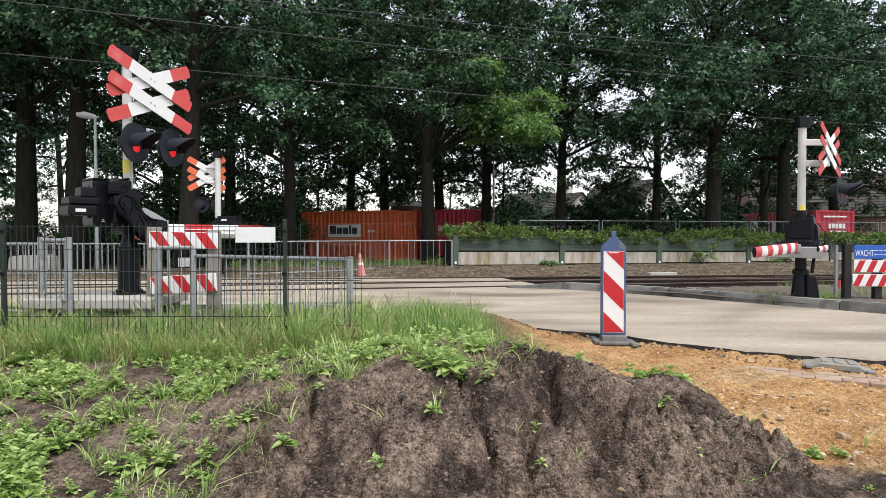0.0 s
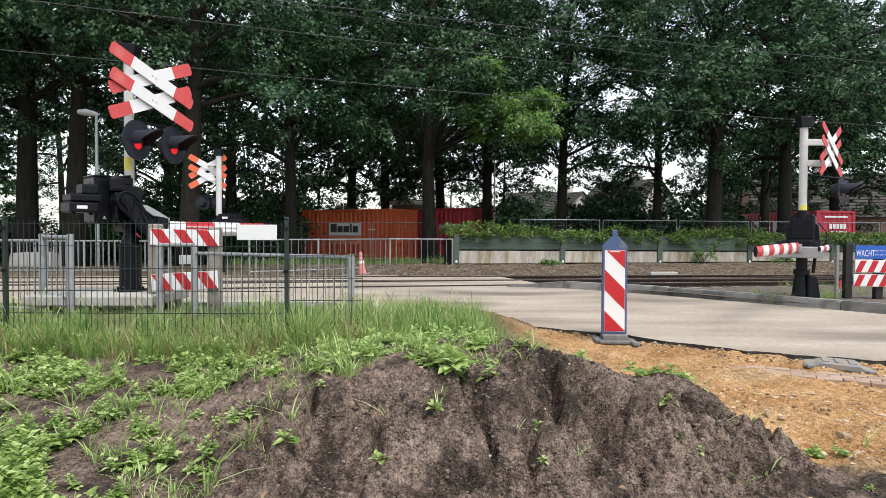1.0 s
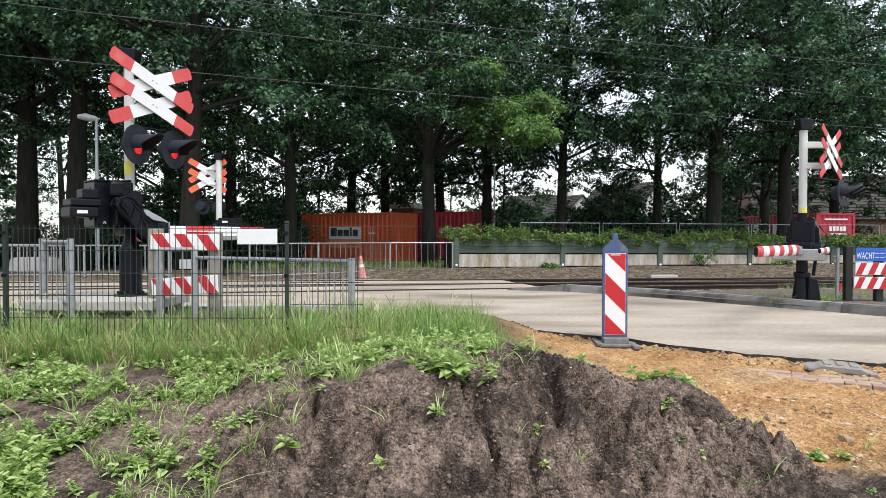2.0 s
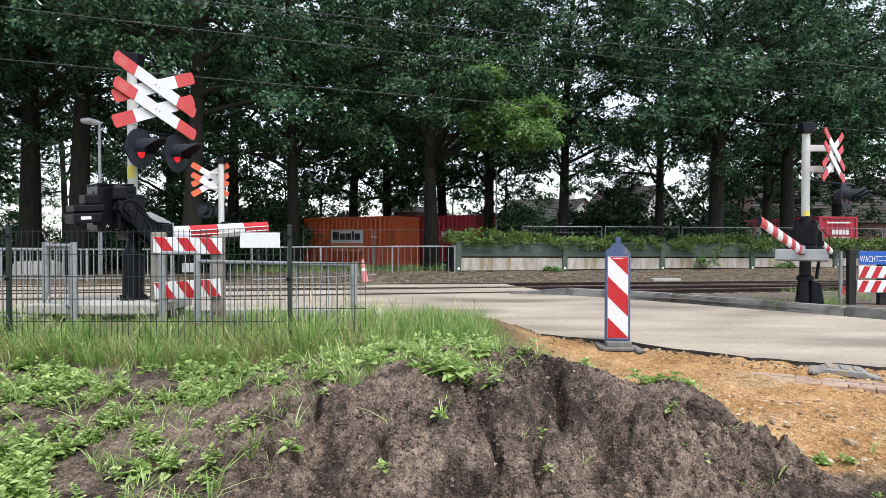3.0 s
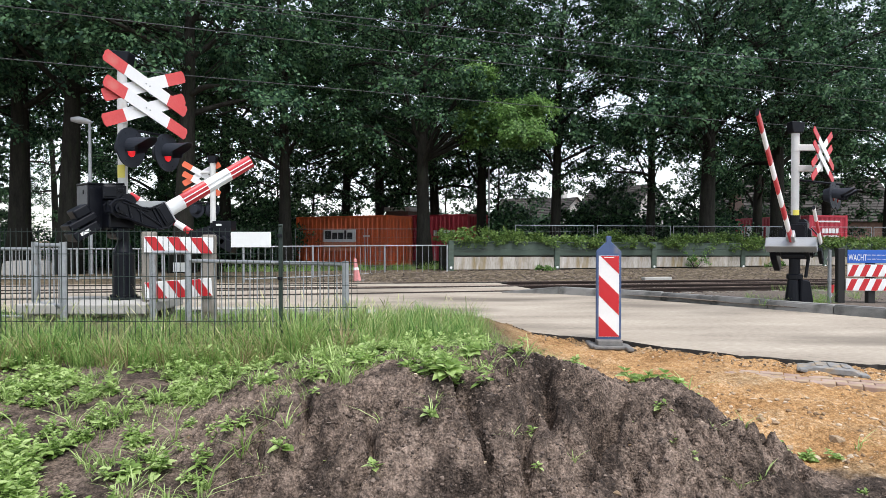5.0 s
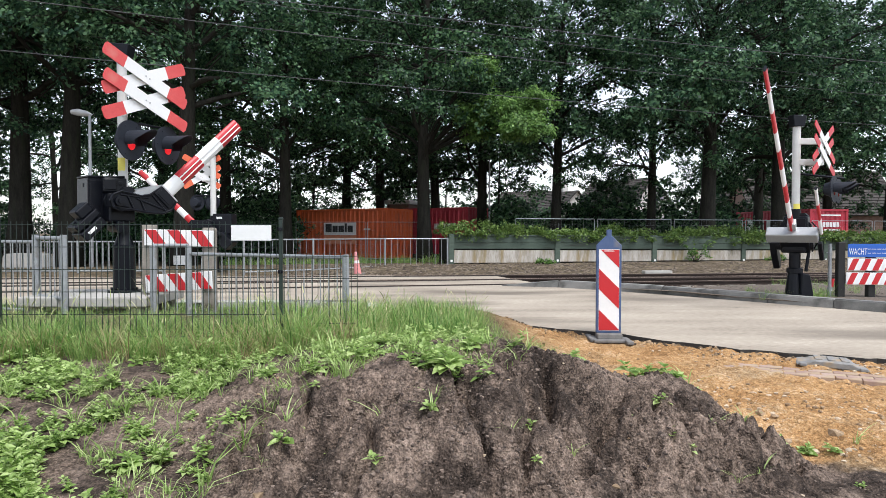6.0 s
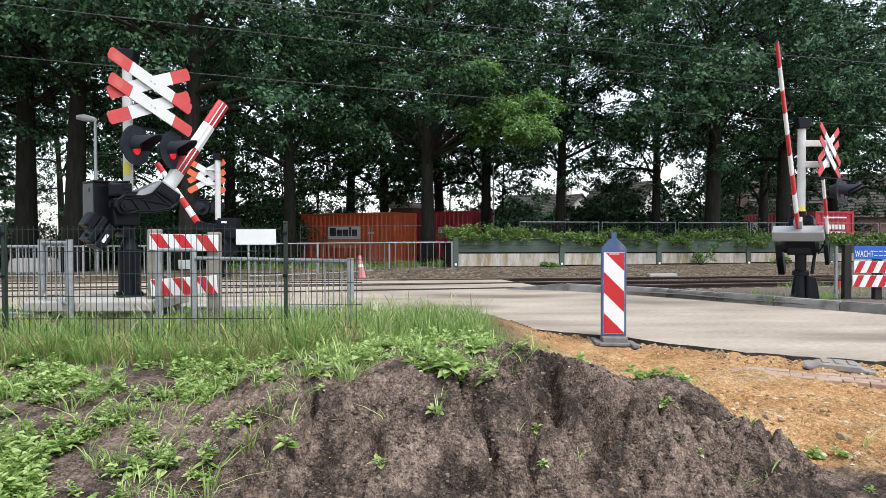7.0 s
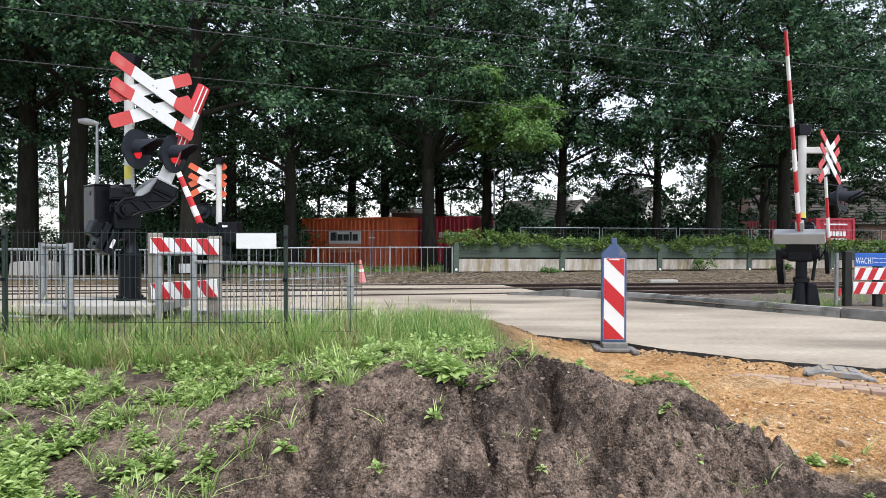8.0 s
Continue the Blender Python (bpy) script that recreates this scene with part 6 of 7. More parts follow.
def house(x, y, rz, w, d, eave, ridge, wall, windows, chimney=True):
    t = thing("house", pose(x, y, 0, 0, 0, rz), "house with grey tiled roof beyond the trees", "house", "houses behind the trees")
    bm = B()
    prism(bm, [(-w / 2, -0.2), (w / 2, -0.2), (w / 2, eave), (0, ridge), (-w / 2, eave)], 0, d)
    part("wall", bm, wall, t)
    for s in (-1, 1):
        bm = B()
        sl = math.hypot(w / 2, ridge - eave)
        a = math.degrees(math.atan2(ridge - eave, w / 2))
        n = 16
        steps = [(-0.3, 0.0)]
        for k in range(n):
            u0, u1 = -0.3 + (sl + 0.34) * k / n, -0.3 + (sl + 0.34) * (k + 1) / n
            steps += [(u0, 0.11), (u1, 0.07)]
        steps.append((sl + 0.04, 0.0))
        flip = Matrix.Diagonal((-1, 1, 1, 1)) if s > 0 else Matrix()
        prism(bm, steps, -0.25, d + 0.25, flip @ pose(-w / 2, 0, eave, 0, -a, 0))
        part("roof", bm, M_TILE, t)
    for (wx, wz, ww, wh) in windows:
        bm = B()
        box(bm, (wx - ww / 2 - 0.07, -0.05, wz - 0.07), (wx + ww / 2 + 0.07, 0.02, wz + wh + 0.07))
        f = part("window", bm, M_PLASTER, t, "white window frame")
        bm = B()
        box(bm, (wx - ww / 2, -0.06, wz), (wx - 0.03, -0.045, wz + wh))
        box(bm, (wx + 0.03, -0.06, wz), (wx + ww / 2, -0.045, wz + wh))
        part("pane", bm, M_PANE, f)
    if chimney:
        bm = B()
        box(bm, (0.5, d * 0.4, ridge - 0.8), (1.1, d * 0.4 + 0.6, ridge + 0.9), bevel=0.03)
        part("chimney", bm, M_PLASTER, t, "pale chimney")


def build_houses():
    house(12.6, 58, 24, 5.2, 7, 2.6, 5.0, M_PLASTER, [(-1.2, 0.9, 1.2, 1.2), (1.1, 0.9, 0.9, 1.2), (0, 3.0, 0.8, 0.8)])
    house(13.4, 74, 72, 8, 6, 2.8, 6.0, M_BRICK, [(-2, 0.9, 1.4, 1.3), (1.5, 0.9, 1.4, 1.3)])
    house(20.3, 60, 30, 7, 8, 3.0, 6.4, M_PLASTER, [(-2, 0.9, 1.4, 1.3), (1.5, 0.9, 1.4, 1.3), (0, 3.6, 1.2, 1.1)])
    house(29.0, 52, 8, 7, 9, 2.7, 5.6, M_PLASTER, [(-2, 0.9, 1.4, 1.3), (1.5, 0.9, 1.4, 1.3), (-0.6, 3.2, 1.0, 1.2)])
    house(34.5, 50, 78, 9, 10, 2.6, 6.0, M_BRICK, [(-2, 0.9, 1.4, 1.3), (1.5, 0.9, 1.4, 1.3)])


build_houses()


def build_lamp():
    t = thing("street_lamp", pose(-10.95, 20.0, -0.05) @ Matrix.Diagonal((0.78, 0.78, 0.78, 1)), "slim grey street lamp with flat head", "street lamp")
    bm = B()
    tube_along(bm, [(0, 0, -0.1), (0, 0, 3), (0, 0, 6.3)], [0.09, 0.075, 0.05], 12)
    part("pole", bm, M_GALV, t)
    bm = B()
    tube_along(bm, [(0.08, 0, 6.32), (-0.1, 0, 6.36), (-0.45, 0, 6.42), (-0.75, 0, 6.44)], [0.05, 0.11, 0.15, 0.08], 12, 0.5)
    part("head", bm, M_ALU, t, "flat grey lamp head")
    t = thing("street_lamp", pose(2.65, 33.2, 0), "thin grey lamp pole behind the red container", "street lamp")
    bm = B()
    tube_along(bm, [(0, 0, -0.1), (0, 0, 3), (0, 0, 5.4)], [0.06, 0.05, 0.035], 10)
    part("pole", bm, M_GALV, t)
    bm = B()
    tube_along(bm, [(0.03, 0, 5.38), (-0.1, 0, 5.45), (-0.35, 0, 5.48)], [0.03, 0.06, 0.04], 10, 0.5)
    part("head", bm, M_ALU, t)


build_lamp()


def build_wires():
    for k, (a, b, r) in enumerate((((-24, 9.0, 5.5), (40, 30.3, 5.4), 0.009), ((-24, 9.9, 6.95), (40, 32.3, 6.9), 0.011), ((-24, 10.0, 7.3), (40, 27.8, 7.2), 0.011), ((-24, 8.9, 7.45), (40, 33.0, 7.4), 0.008))):
        bm = B()
        p, q = Vector(a), Vector(b)
        pts = [p.lerp(q, i / 24) - Vector((0, 0, 0.5 * (1 - (i / 12 - 1) ** 2))) for i in range(25)]
        tube_along(bm, pts, [r] * 25, 6)
        tagged(part("overhead_wire", bm, M_CABLE), "thin dark overhead wire above the railway", "wire", "overhead wires", "structure")


build_wires()

# ---------------------------------------------------------------- weeds, grass, stones near the camera


def herb(rng, height=0.22, leaves=12, size=0.09, wide=0.32):
    """A leafy weed as arrays: ovate blades folded along the midrib, on thin branching stems."""
    v, f = [], []
    stems = rng.choice((1, 2, 3))
    for st in range(stems):
        lean = Vector((rng.uniform(-.85, .85), rng.uniform(-.85, .85), 1)).normalized()
        hh = height * (1 if st == 0 else rng.uniform(0.5, 0.85))
        o = len(v)
        for t in (0.0, 0.5, 1.0):
            c = lean * hh * t
            for a in (0, 2.1, 4.2):
                v.append(c + Vector((0.004 * math.cos(a), 0.004 * math.sin(a), 0)) * (1.2 - t))
        for s in (0, 3):
            for a in range(3):
                f.append((o + s + a, o + s + (a + 1) % 3, o + s + 3 + (a + 1) % 3, o + s + 3 + a))
        n = max(5, int(leaves / (1 + 0.4 * st)))
        for k in range(n):
            t = (k + 1) / n
            base = lean * hh * (0.12 + 0.88 * t)
            a = k * 2.4 + rng.uniform(-.5, .5)
            up = 0.05 + 0.8 * t ** 2.5 + rng.uniform(-.2, .25)
            d = Vector((math.cos(a), math.sin(a), up)).normalized()
            side = d.cross(Vector((0, 0, 1))).normalized()
            side = (side + Vector((0, 0, rng.uniform(-.3, .3)))).normalized()
            nrm = side.cross(d)
            s = size * rng.uniform(0.6, 1.3) * (1.2 - 0.65 * t)
            w = s * wide * rng.uniform(0.8, 1.15)
            sag = Vector((0, 0, -s * rng.uniform(0.02, 0.2)))
            p0 = base + d * s * 0.15
            m1 = base + d * s * 0.45
            m2 = base + d * s * 0.8 + sag * 0.4
            tip = base + d * s * 1.15 + sag
            up1 = nrm * w * 0.35
            o = len(v)
            v += [p0, m1 + side * w + up1, m1, m1 - side * w + up1, m2 + side * w * 0.7 + up1 * 0.6, m2, m2 - side * w * 0.7 + up1 * 0.6, tip]
            f += [(o, o + 1, o + 2), (o, o + 2, o + 3), (o + 1, o + 4, o + 5, o + 2), (o + 2, o + 5, o + 6, o + 3), (o + 4, o + 7, o + 5), (o + 5, o + 7, o + 6)]
    return np.array([tuple(p) for p in v]), f


def tuft(rng, blades=14, height=0.3, width=0.006, spread=0.05, bend=0.5):
    """A tuft of grass: bent blades of three joints."""
    v, f = [], []
    for k in range(blades):
        a = rng.uniform(0, 6.283)
        r = spread * rng.random() ** 0.5
        b = Vector((r * math.cos(a), r * math.sin(a), 0))
        h = height * rng.uniform(0.55, 1.2)
        a2 = a + rng.uniform(-1, 1)
        out = Vector((math.cos(a2), math.sin(a2), 0)) * h * bend * rng.uniform(0.3, 1.3)
        side = Vector((-math.sin(a2 + rng.uniform(-1, 1)), math.cos(a2), 0)).normalized() * width
        o = len(v)
        for t, w in ((0, 1), (0.4, 0.9), (0.75, 0.65), (1, 0.08)):
            p = b + Vector((0, 0, h * (t - 0.25 * bend * t * t))) + out * t * t
            v += [p + side * w, p - side * w]
        f += [(o + i, o + i + 1, o + i + 3, o + i + 2) for i in (0, 2, 4)]
    return np.array([tuple(p) for p in v]), f


def seed_stalks(rng, n=4):
    """Thin leaning stalks, each with a drooping seed head."""
    v, f = [], []
    for k in range(n):
        a, h = rng.uniform(0, 6.283), rng.uniform(0.38, 0.56)
        out = Vector((math.cos(a), math.sin(a), 0))
        side = Vector((-math.sin(a), math.cos(a), 0))
        lean = rng.uniform(0.15, 0.6)
        b = out * rng.uniform(0, 0.06)

        def at(t):
            return b + Vector((0, 0, h * (t - 0.32 * lean * t ** 3))) + out * h * lean * t ** 2
        o = len(v)
        ts = (0.0, 0.3, 0.55, 0.78, 0.8, 0.86, 0.94, 1.0)
        ws = (0.0018, 0.0016, 0.0014, 0.0012, 0.003, 0.005, 0.0035, 0.0008)
        for t, w in zip(ts, ws):
            v += [at(t) + side * w, at(t) - side * w]
        f += [(o + i, o + i + 1, o + i + 3, o + i + 2) for i in range(0, 14, 2)]
    return np.array([tuple(p) for p in v]), f


def scatter(name, kinds, spots, mat):
    """All plants of one sort joined in a mesh: spots are x, y, kind, turn, size."""
    verts, faces, o = [], [], 0
    xs, ys = np.array([s[0] for s in spots]), np.array([s[1] for s in spots])
    zs = ground_parts(xs, ys)[0]
    for (x, y, k, a, s), z in zip(spots, zs):
        v, f = kinds[k]
        c, sn = math.cos(a) * s, math.sin(a) * s
        w = np.empty_like(v)
        w[:, 0], w[:, 1], w[:, 2] = x + v[:, 0] * c - v[:, 1] * sn, y + v[:, 0] * sn + v[:, 1] * c, z - 0.01 + v[:, 2] * s
        verts.append(w)
        faces += [tuple(i + o for i in q) for q in f]
        o += len(v)
    return quads(name, np.concatenate(verts).tolist(), faces, mat)


def build_plants():
    rng = random.Random(21)
    herbs = [herb(rng, rng.uniform(0.07, 0.18), rng.randint(10, 17), rng.uniform(0.044, 0.075), rng.uniform(0.26, 0.44)) for _ in range(14)]
    spots = []
    tries = 0
    while len(spots) < 740 and tries < 60000:
        tries += 1
        y = rng.uniform(2.3, 5.7)
        x = rng.uniform(-4.2, 0.6)
        if x < -0.85 * y or (x > -1.2 + 0.3 * (y - 3.0) and y < 3.78 + 0.2 * (x > 0)) or (x > 0.45 - 0.2 * (y - 4.2)):
            continue
        if x > -1.4 and y > 3.7 and rng.random() < 0.5:
            continue
        if ((x + 1.8 + 0.25 * (y - 3.3)) / 0.2) ** 2 + ((y - 3.25) / 0.4) ** 2 < 1 and rng.random() < 0.9:
            continue
        d = float(lattice(np.array([x * 2.3 + 40]), np.array([y * 2.3]), 3)[0]) * 0.6 + float(lattice(np.array([x * 6 + 40]), np.array([y * 6]), 4)[0]) * 0.4
        edge = smooth01((-0.55 + 0.3 * (y - 3.0) - x) / 0.8) if y < 4.0 else 1.0
        if d * (0.5 + 0.55 * edge) < 0.36 + 0.28 * rng.random():
            continue
        spots.append((x, y, rng.randrange(14), rng.uniform(0, 6.28), 0.45 + 0.75 * rng.random() ** 1.5))
    for i in range(26):
        spots.append((rng.gauss(0.05, 0.1), rng.gauss(3.72, 0.1), rng.randrange(14), rng.uniform(0, 6.28), rng.uniform(0.5, 1.1)))
    for i in range(170):
        y = rng.uniform(2.6, 3.5)
        spots.append((-0.7 * y + rng.uniform(-0.35, 0.18), y, rng.randrange(14), rng.uniform(0, 6.28), rng.uniform(0.6, 1.2)))
    tagged(new("weeds", scatter("weeds", herbs, spots, M_WEED)), "bright green leafy weeds on the soil slope", "weeds", kind="stuff")
    # fine low growth between them
    low = [tuft(rng, 9, 0.09, 0.003, 0.05, 0.8) for _ in range(6)]
    sp = []
    for i in range(2600):
        y = rng.uniform(2.4, 5.7)
        x = rng.uniform(-4.3, 0.5)
        if x < -0.85 * y or (x > -1.0 + 0.3 * (y - 3.0) and y < 3.7):
            continue
        if float(lattice(np.array([x * 3 + 7]), np.array([y * 3]), 9)[0]) < 0.55:
            continue
        sp.append((x, y, rng.randrange(6), rng.uniform(0, 6.28), rng.uniform(0.5, 1.3)))
    tagged(new("young_grass", scatter("young_grass", low, sp, M_WEED)), "sparse young grass on the soil slope", "grass", kind="stuff")
    sprawl = [tuft(rng, 9, 0.2, 0.0042, 0.02, 1.25) for _ in range(6)]
    sp = []
    for i in range(260):
        y = rng.uniform(2.5, 5.6)
        x = rng.uniform(-4.2, 0.4)
        if x < -0.85 * y or (x > -1.0 + 0.3 * (y - 3.0) and y < 3.65) or float(lattice(np.array([x * 1.7 + 17]), np.array([y * 1.7]), 12)[0]) < 0.4:
            continue
        sp.append((x, y, rng.randrange(6), rng.uniform(0, 6.28), rng.uniform(0.5, 1.15)))
    tagged(new("sprawling_grass", scatter("sprawling_grass", sprawl, sp, M_WEED)), "sprawling broad-bladed grass among the weeds", "grass", kind="stuff")
    # long grass along the fence and on the verge
    tall = [tuft(rng, 18, rng.uniform(0.3, 0.46), 0.0034, 0.09, rng.uniform(0.35, 1.0)) for _ in range(10)]
    sp = []
    for i in range(2700):
        y = 5.12 + 4.4 * rng.random() ** 1.5
        x = rng.uniform(-7.2, 0.75)
        if x > 0.55 - 0.12 * (y - 5.2) or (x > -0.3 and y < 5.6):
            continue
        if -5.1 < x < -3.5 and 7.6 < y < 8.9:
            continue
        if y > 8.6 and x > -1.0:
            continue
        clump = float(fbm(np.array([x * 1.6 + 5]), np.array([y * 1.6]), 2, 33)[0])
        k = (0.78 if y < 6.1 else 0.46) * (0.3 + 1.3 * clump) * (1.35 if -1.9 < x < -0.6 and y < 6.4 else 1.0)
        sp.append((x, y, rng.randrange(10), rng.uniform(0, 6.28), k * rng.uniform(0.55, 1.15)))
    for i in range(430):
        y = rng.uniform(5.9, 7.9)
        x = rng.uniform(-1.3, 0.6)
        if x < 0.72 - 0.25 * (y - 6.0) + 0.15 * rng.random():
            sp.append((x, y, rng.randrange(10), rng.uniform(0, 6.28), 0.22 + 0.55 * rng.random() ** 1.6))
    for i in range(45):
        sp.append((rng.uniform(0.55, 1.3), rng.uniform(5.2, 6.6), rng.randrange(8), rng.uniform(0, 6.28), rng.uniform(0.2, 0.4)))
    tagged(new("long_grass", scatter("long_grass", tall, sp, M_GRASS)), "long seeding grass along the wire fence", "grass", kind="stuff")
    dry = [tuft(rng, 10, 0.34, 0.004, 0.06, 0.7) for _ in range(5)]
    sp = [(rng.uniform(-4.6, -0.5), rng.gauss(5.3, 0.16), rng.randrange(5), rng.uniform(0, 6.28), rng.uniform(0.4, 0.95)) for _ in range(150)]
    tagged(new("dry_grass", scatter("dry_grass", dry, sp, M_DRY)), "straw-coloured dry grass at the fence foot", "grass", kind="stuff")
    # seeding stalks that lean over the rest
    heads = [seed_stalks(rng) for _ in range(6)]
    sp = []
    for i in range(70):
        x = rng.uniform(-4.8, -0.3)
        sp.append((x, rng.uniform(5.1, 6.2), rng.randrange(6), rng.uniform(0, 6.28), rng.uniform(0.7, 1.15)))
    for i in range(70):
        sp.append((rng.uniform(-1.2, 0.45), rng.uniform(5.8, 7.2), rng.randrange(6), rng.uniform(0, 6.28), rng.uniform(0.45, 0.85)))
    tagged(new("seeding_grass", scatter("seeding_grass", heads, sp, M_SEED)), "pale seed heads of tall grass along the fence", "grass", kind="stuff")
    # small growth at the barrier by the road and along the bank
    sp = [(6.21 + rng.choice((-1, 1)) * rng.uniform(0.25, 0.75), rng.uniform(10.75, 11.4), rng.randrange(8), rng.uniform(0, 6.28), rng.uniform(0.3, 0.7)) for _ in range(44)]
    sp += [(rng.uniform(7.2, 10.5), rng.uniform(11.6, 14.0), rng.randrange(8), rng.uniform(0, 6.28), rng.uniform(0.25, 0.5)) for _ in range(110)]
    me = scatter("roadside_grass", tall, sp, M_GRASS)
    ob = tagged(new("roadside_grass", me), "small grass tufts in the gravel verge", "grass", kind="stuff")
    ob.location.z = 0.2
    sp = []
    for i in range(420):
        x = rng.uniform(-8, 2)
        sp.append((x, 22.3 + 0.1 * x + rng.uniform(-0.3, 7), rng.randrange(8), rng.uniform(0, 6.28), rng.uniform(0.5, 1.1)))
    tagged(new("bank_grass", scatter("bank_grass", tall, sp, M_GRASS)), "green grass below the containers", "grass", kind="stuff")
    # single plants on the bare face of the mound
    one = [herb(rng, 0.07, 10, 0.065, 0.4) for _ in range(4)] + [herb(rng, 0.1, 16, 0.075, 0.34) for _ in range(2)] + [tuft(rng, 8, 0.16, 0.004, 0.02, 1.2) for _ in range(3)]
    meshes = [quads("leaves", v.tolist(), f, M_WEED) for v, f in one]
    spots = [(0.9, 4.35, 5, 1.1), (0.62, 4.4, 6, 1.1), (1.45, 4.28, 5, 1.3), (1.32, 4.22, 4, 1.2), (1.58, 4.22, 4, 1.2), (1.66, 4.18, 7, 1.2), (1.6, 4.2, 1, 0.8), (1.72, 4.15, 2, 0.7), (1.88, 4.2, 0, 0.8), (1.28, 3.62, 1, 0.8), (0.48, 3.3, 0, 0.7), (1.61, 3.69, 6, 0.9),
             (1.23, 3.47, 2, 0.8), (1.07, 3.46, 0, 0.5), (1.25, 3.32, 3, 0.9), (0.69, 3.22, 7, 0.6), (0.36, 3.13, 8, 0.6), (0.48, 3.02, 2, 0.5), (1.75, 3.37, 6, 0.8), (1.84, 3.78, 8, 0.7), (1.33, 3.28, 0, 0.6), (2.1, 3.85, 4, 0.7), (2.31, 3.94, 5, 0.7), (2.46, 3.88, 4, 0.6),
             (2.64, 3.95, 6, 0.9), (2.32, 3.42, 1, 0.6), (-0.03, 3.17, 7, 0.8), (0.05, 3.5, 5, 1.25), (-0.02, 3.31, 8, 0.6), (1.6, 3.32, 8, 0.6), (-0.78, 3.17, 1, 0.9), (-0.29, 2.97, 3, 0.75), (-0.29, 3.36, 6, 1), (-0.8, 3.3, 7, 1.1), (-1.6, 3.24, 5, 0.9), (-1.47, 3.31, 4, 0.9),
             (-1.25, 3.2, 0, 0.6), (-0.7, 3.58, 2, 0.6), (-0.85, 3.73, 6, 0.9), (-0.04, 3.2, 3, 0.8), (-0.89, 3.16, 8, 0.6), (-0.56, 3.19, 2, 0.5), (-0.67, 3.36, 8, 0.5), (-0.1, 4.2, 5, 0.9), (-0.5, 4.0, 4, 1.2), (0.2, 4.0, 5, 1.1), (-0.15, 3.85, 4, 1.2), (-0.75, 3.85, 5, 1.0)]
    for x, y, k, s in spots:
        lab = "small leafy weed rooted in the bare soil" if k < 6 else "thin grass tuft rooted in the bare soil"
        t = thing("weed_plant" if k < 6 else "grass_tuft", pose(x, y, ground_z(x, y) - 0.008, 0, 0, rng.uniform(0, 360)) @ Matrix.Diagonal((s, s, s, 1)), lab, "weed" if k < 6 else "grass", "plants on the mound")
        part("leaves", meshes[k], None, t)


build_plants()


def lumps(name, spots, mat, seed, shape=1, smooth=False, rise=0.1):
    """Angular stones or clods joined in one mesh: spots are x, y, radius."""
    rng = random.Random(seed)
    bm = B()
    if shape:
        bmesh.ops.create_icosphere(bm, subdivisions=1, radius=1)
    else:
        for i in range(6):
            bm.verts.new([(1 if i % 2 else -1) if i // 2 == k else 0 for k in range(3)])
        bmesh.ops.convex_hull(bm, input=bm.verts)
        bm.verts.index_update()
    base = np.array([tuple(v.co) for v in bm.verts])
    tri = [tuple(v.index for v in f.verts) for f in bm.faces]
    bm.free()
    zs = ground_parts(np.array([s[0] for s in spots]), np.array([s[1] for s in spots]))[0]
    verts, faces = [], []
    nr = np.random.default_rng(seed)
    for i, ((x, y, r), z) in enumerate(zip(spots, zs)):
        w = base * (1 + nr.uniform(-0.3, 0.3, (len(base), 1))) * nr.uniform(0.7, 1.3, (len(base), 3)) * np.array([1, rng.uniform(0.6, 1), rng.uniform(0.45, 0.8)]) * r
        a = rng.uniform(0, 6.28)
        c, s = math.cos(a), math.sin(a)
        w = np.stack([x + w[:, 0] * c - w[:, 1] * s, y + w[:, 0] * s + w[:, 1] * c, z + w[:, 2] + r * rise], -1)
        verts.append(w)
        faces += [tuple(k + i * len(base) for k in t) for t in tri]
    return quads(name, np.concatenate(verts).tolist(), faces, mat, smooth)


M_CLOD = material("soil_clod", [(0.035, 0.026, 0.021), (0.1, 0.074, 0.06), (0.19, 0.144, 0.117)], 0.95, scale=14, fine=70, bump=0.6, island=0.5)
M_CRUMB = material("broken_brown_rubble", [(0.07, 0.05, 0.034), (0.2, 0.138, 0.082), (0.36, 0.26, 0.165)], 0.95, scale=14, fine=70, bump=0.5, island=0.9)
M_PEBBLE = material("pale_pebble", [(0.2, 0.13, 0.075), (0.34, 0.235, 0.14), (0.5, 0.4, 0.29)], 0.85, scale=12, bump=0.2, island=0.7)


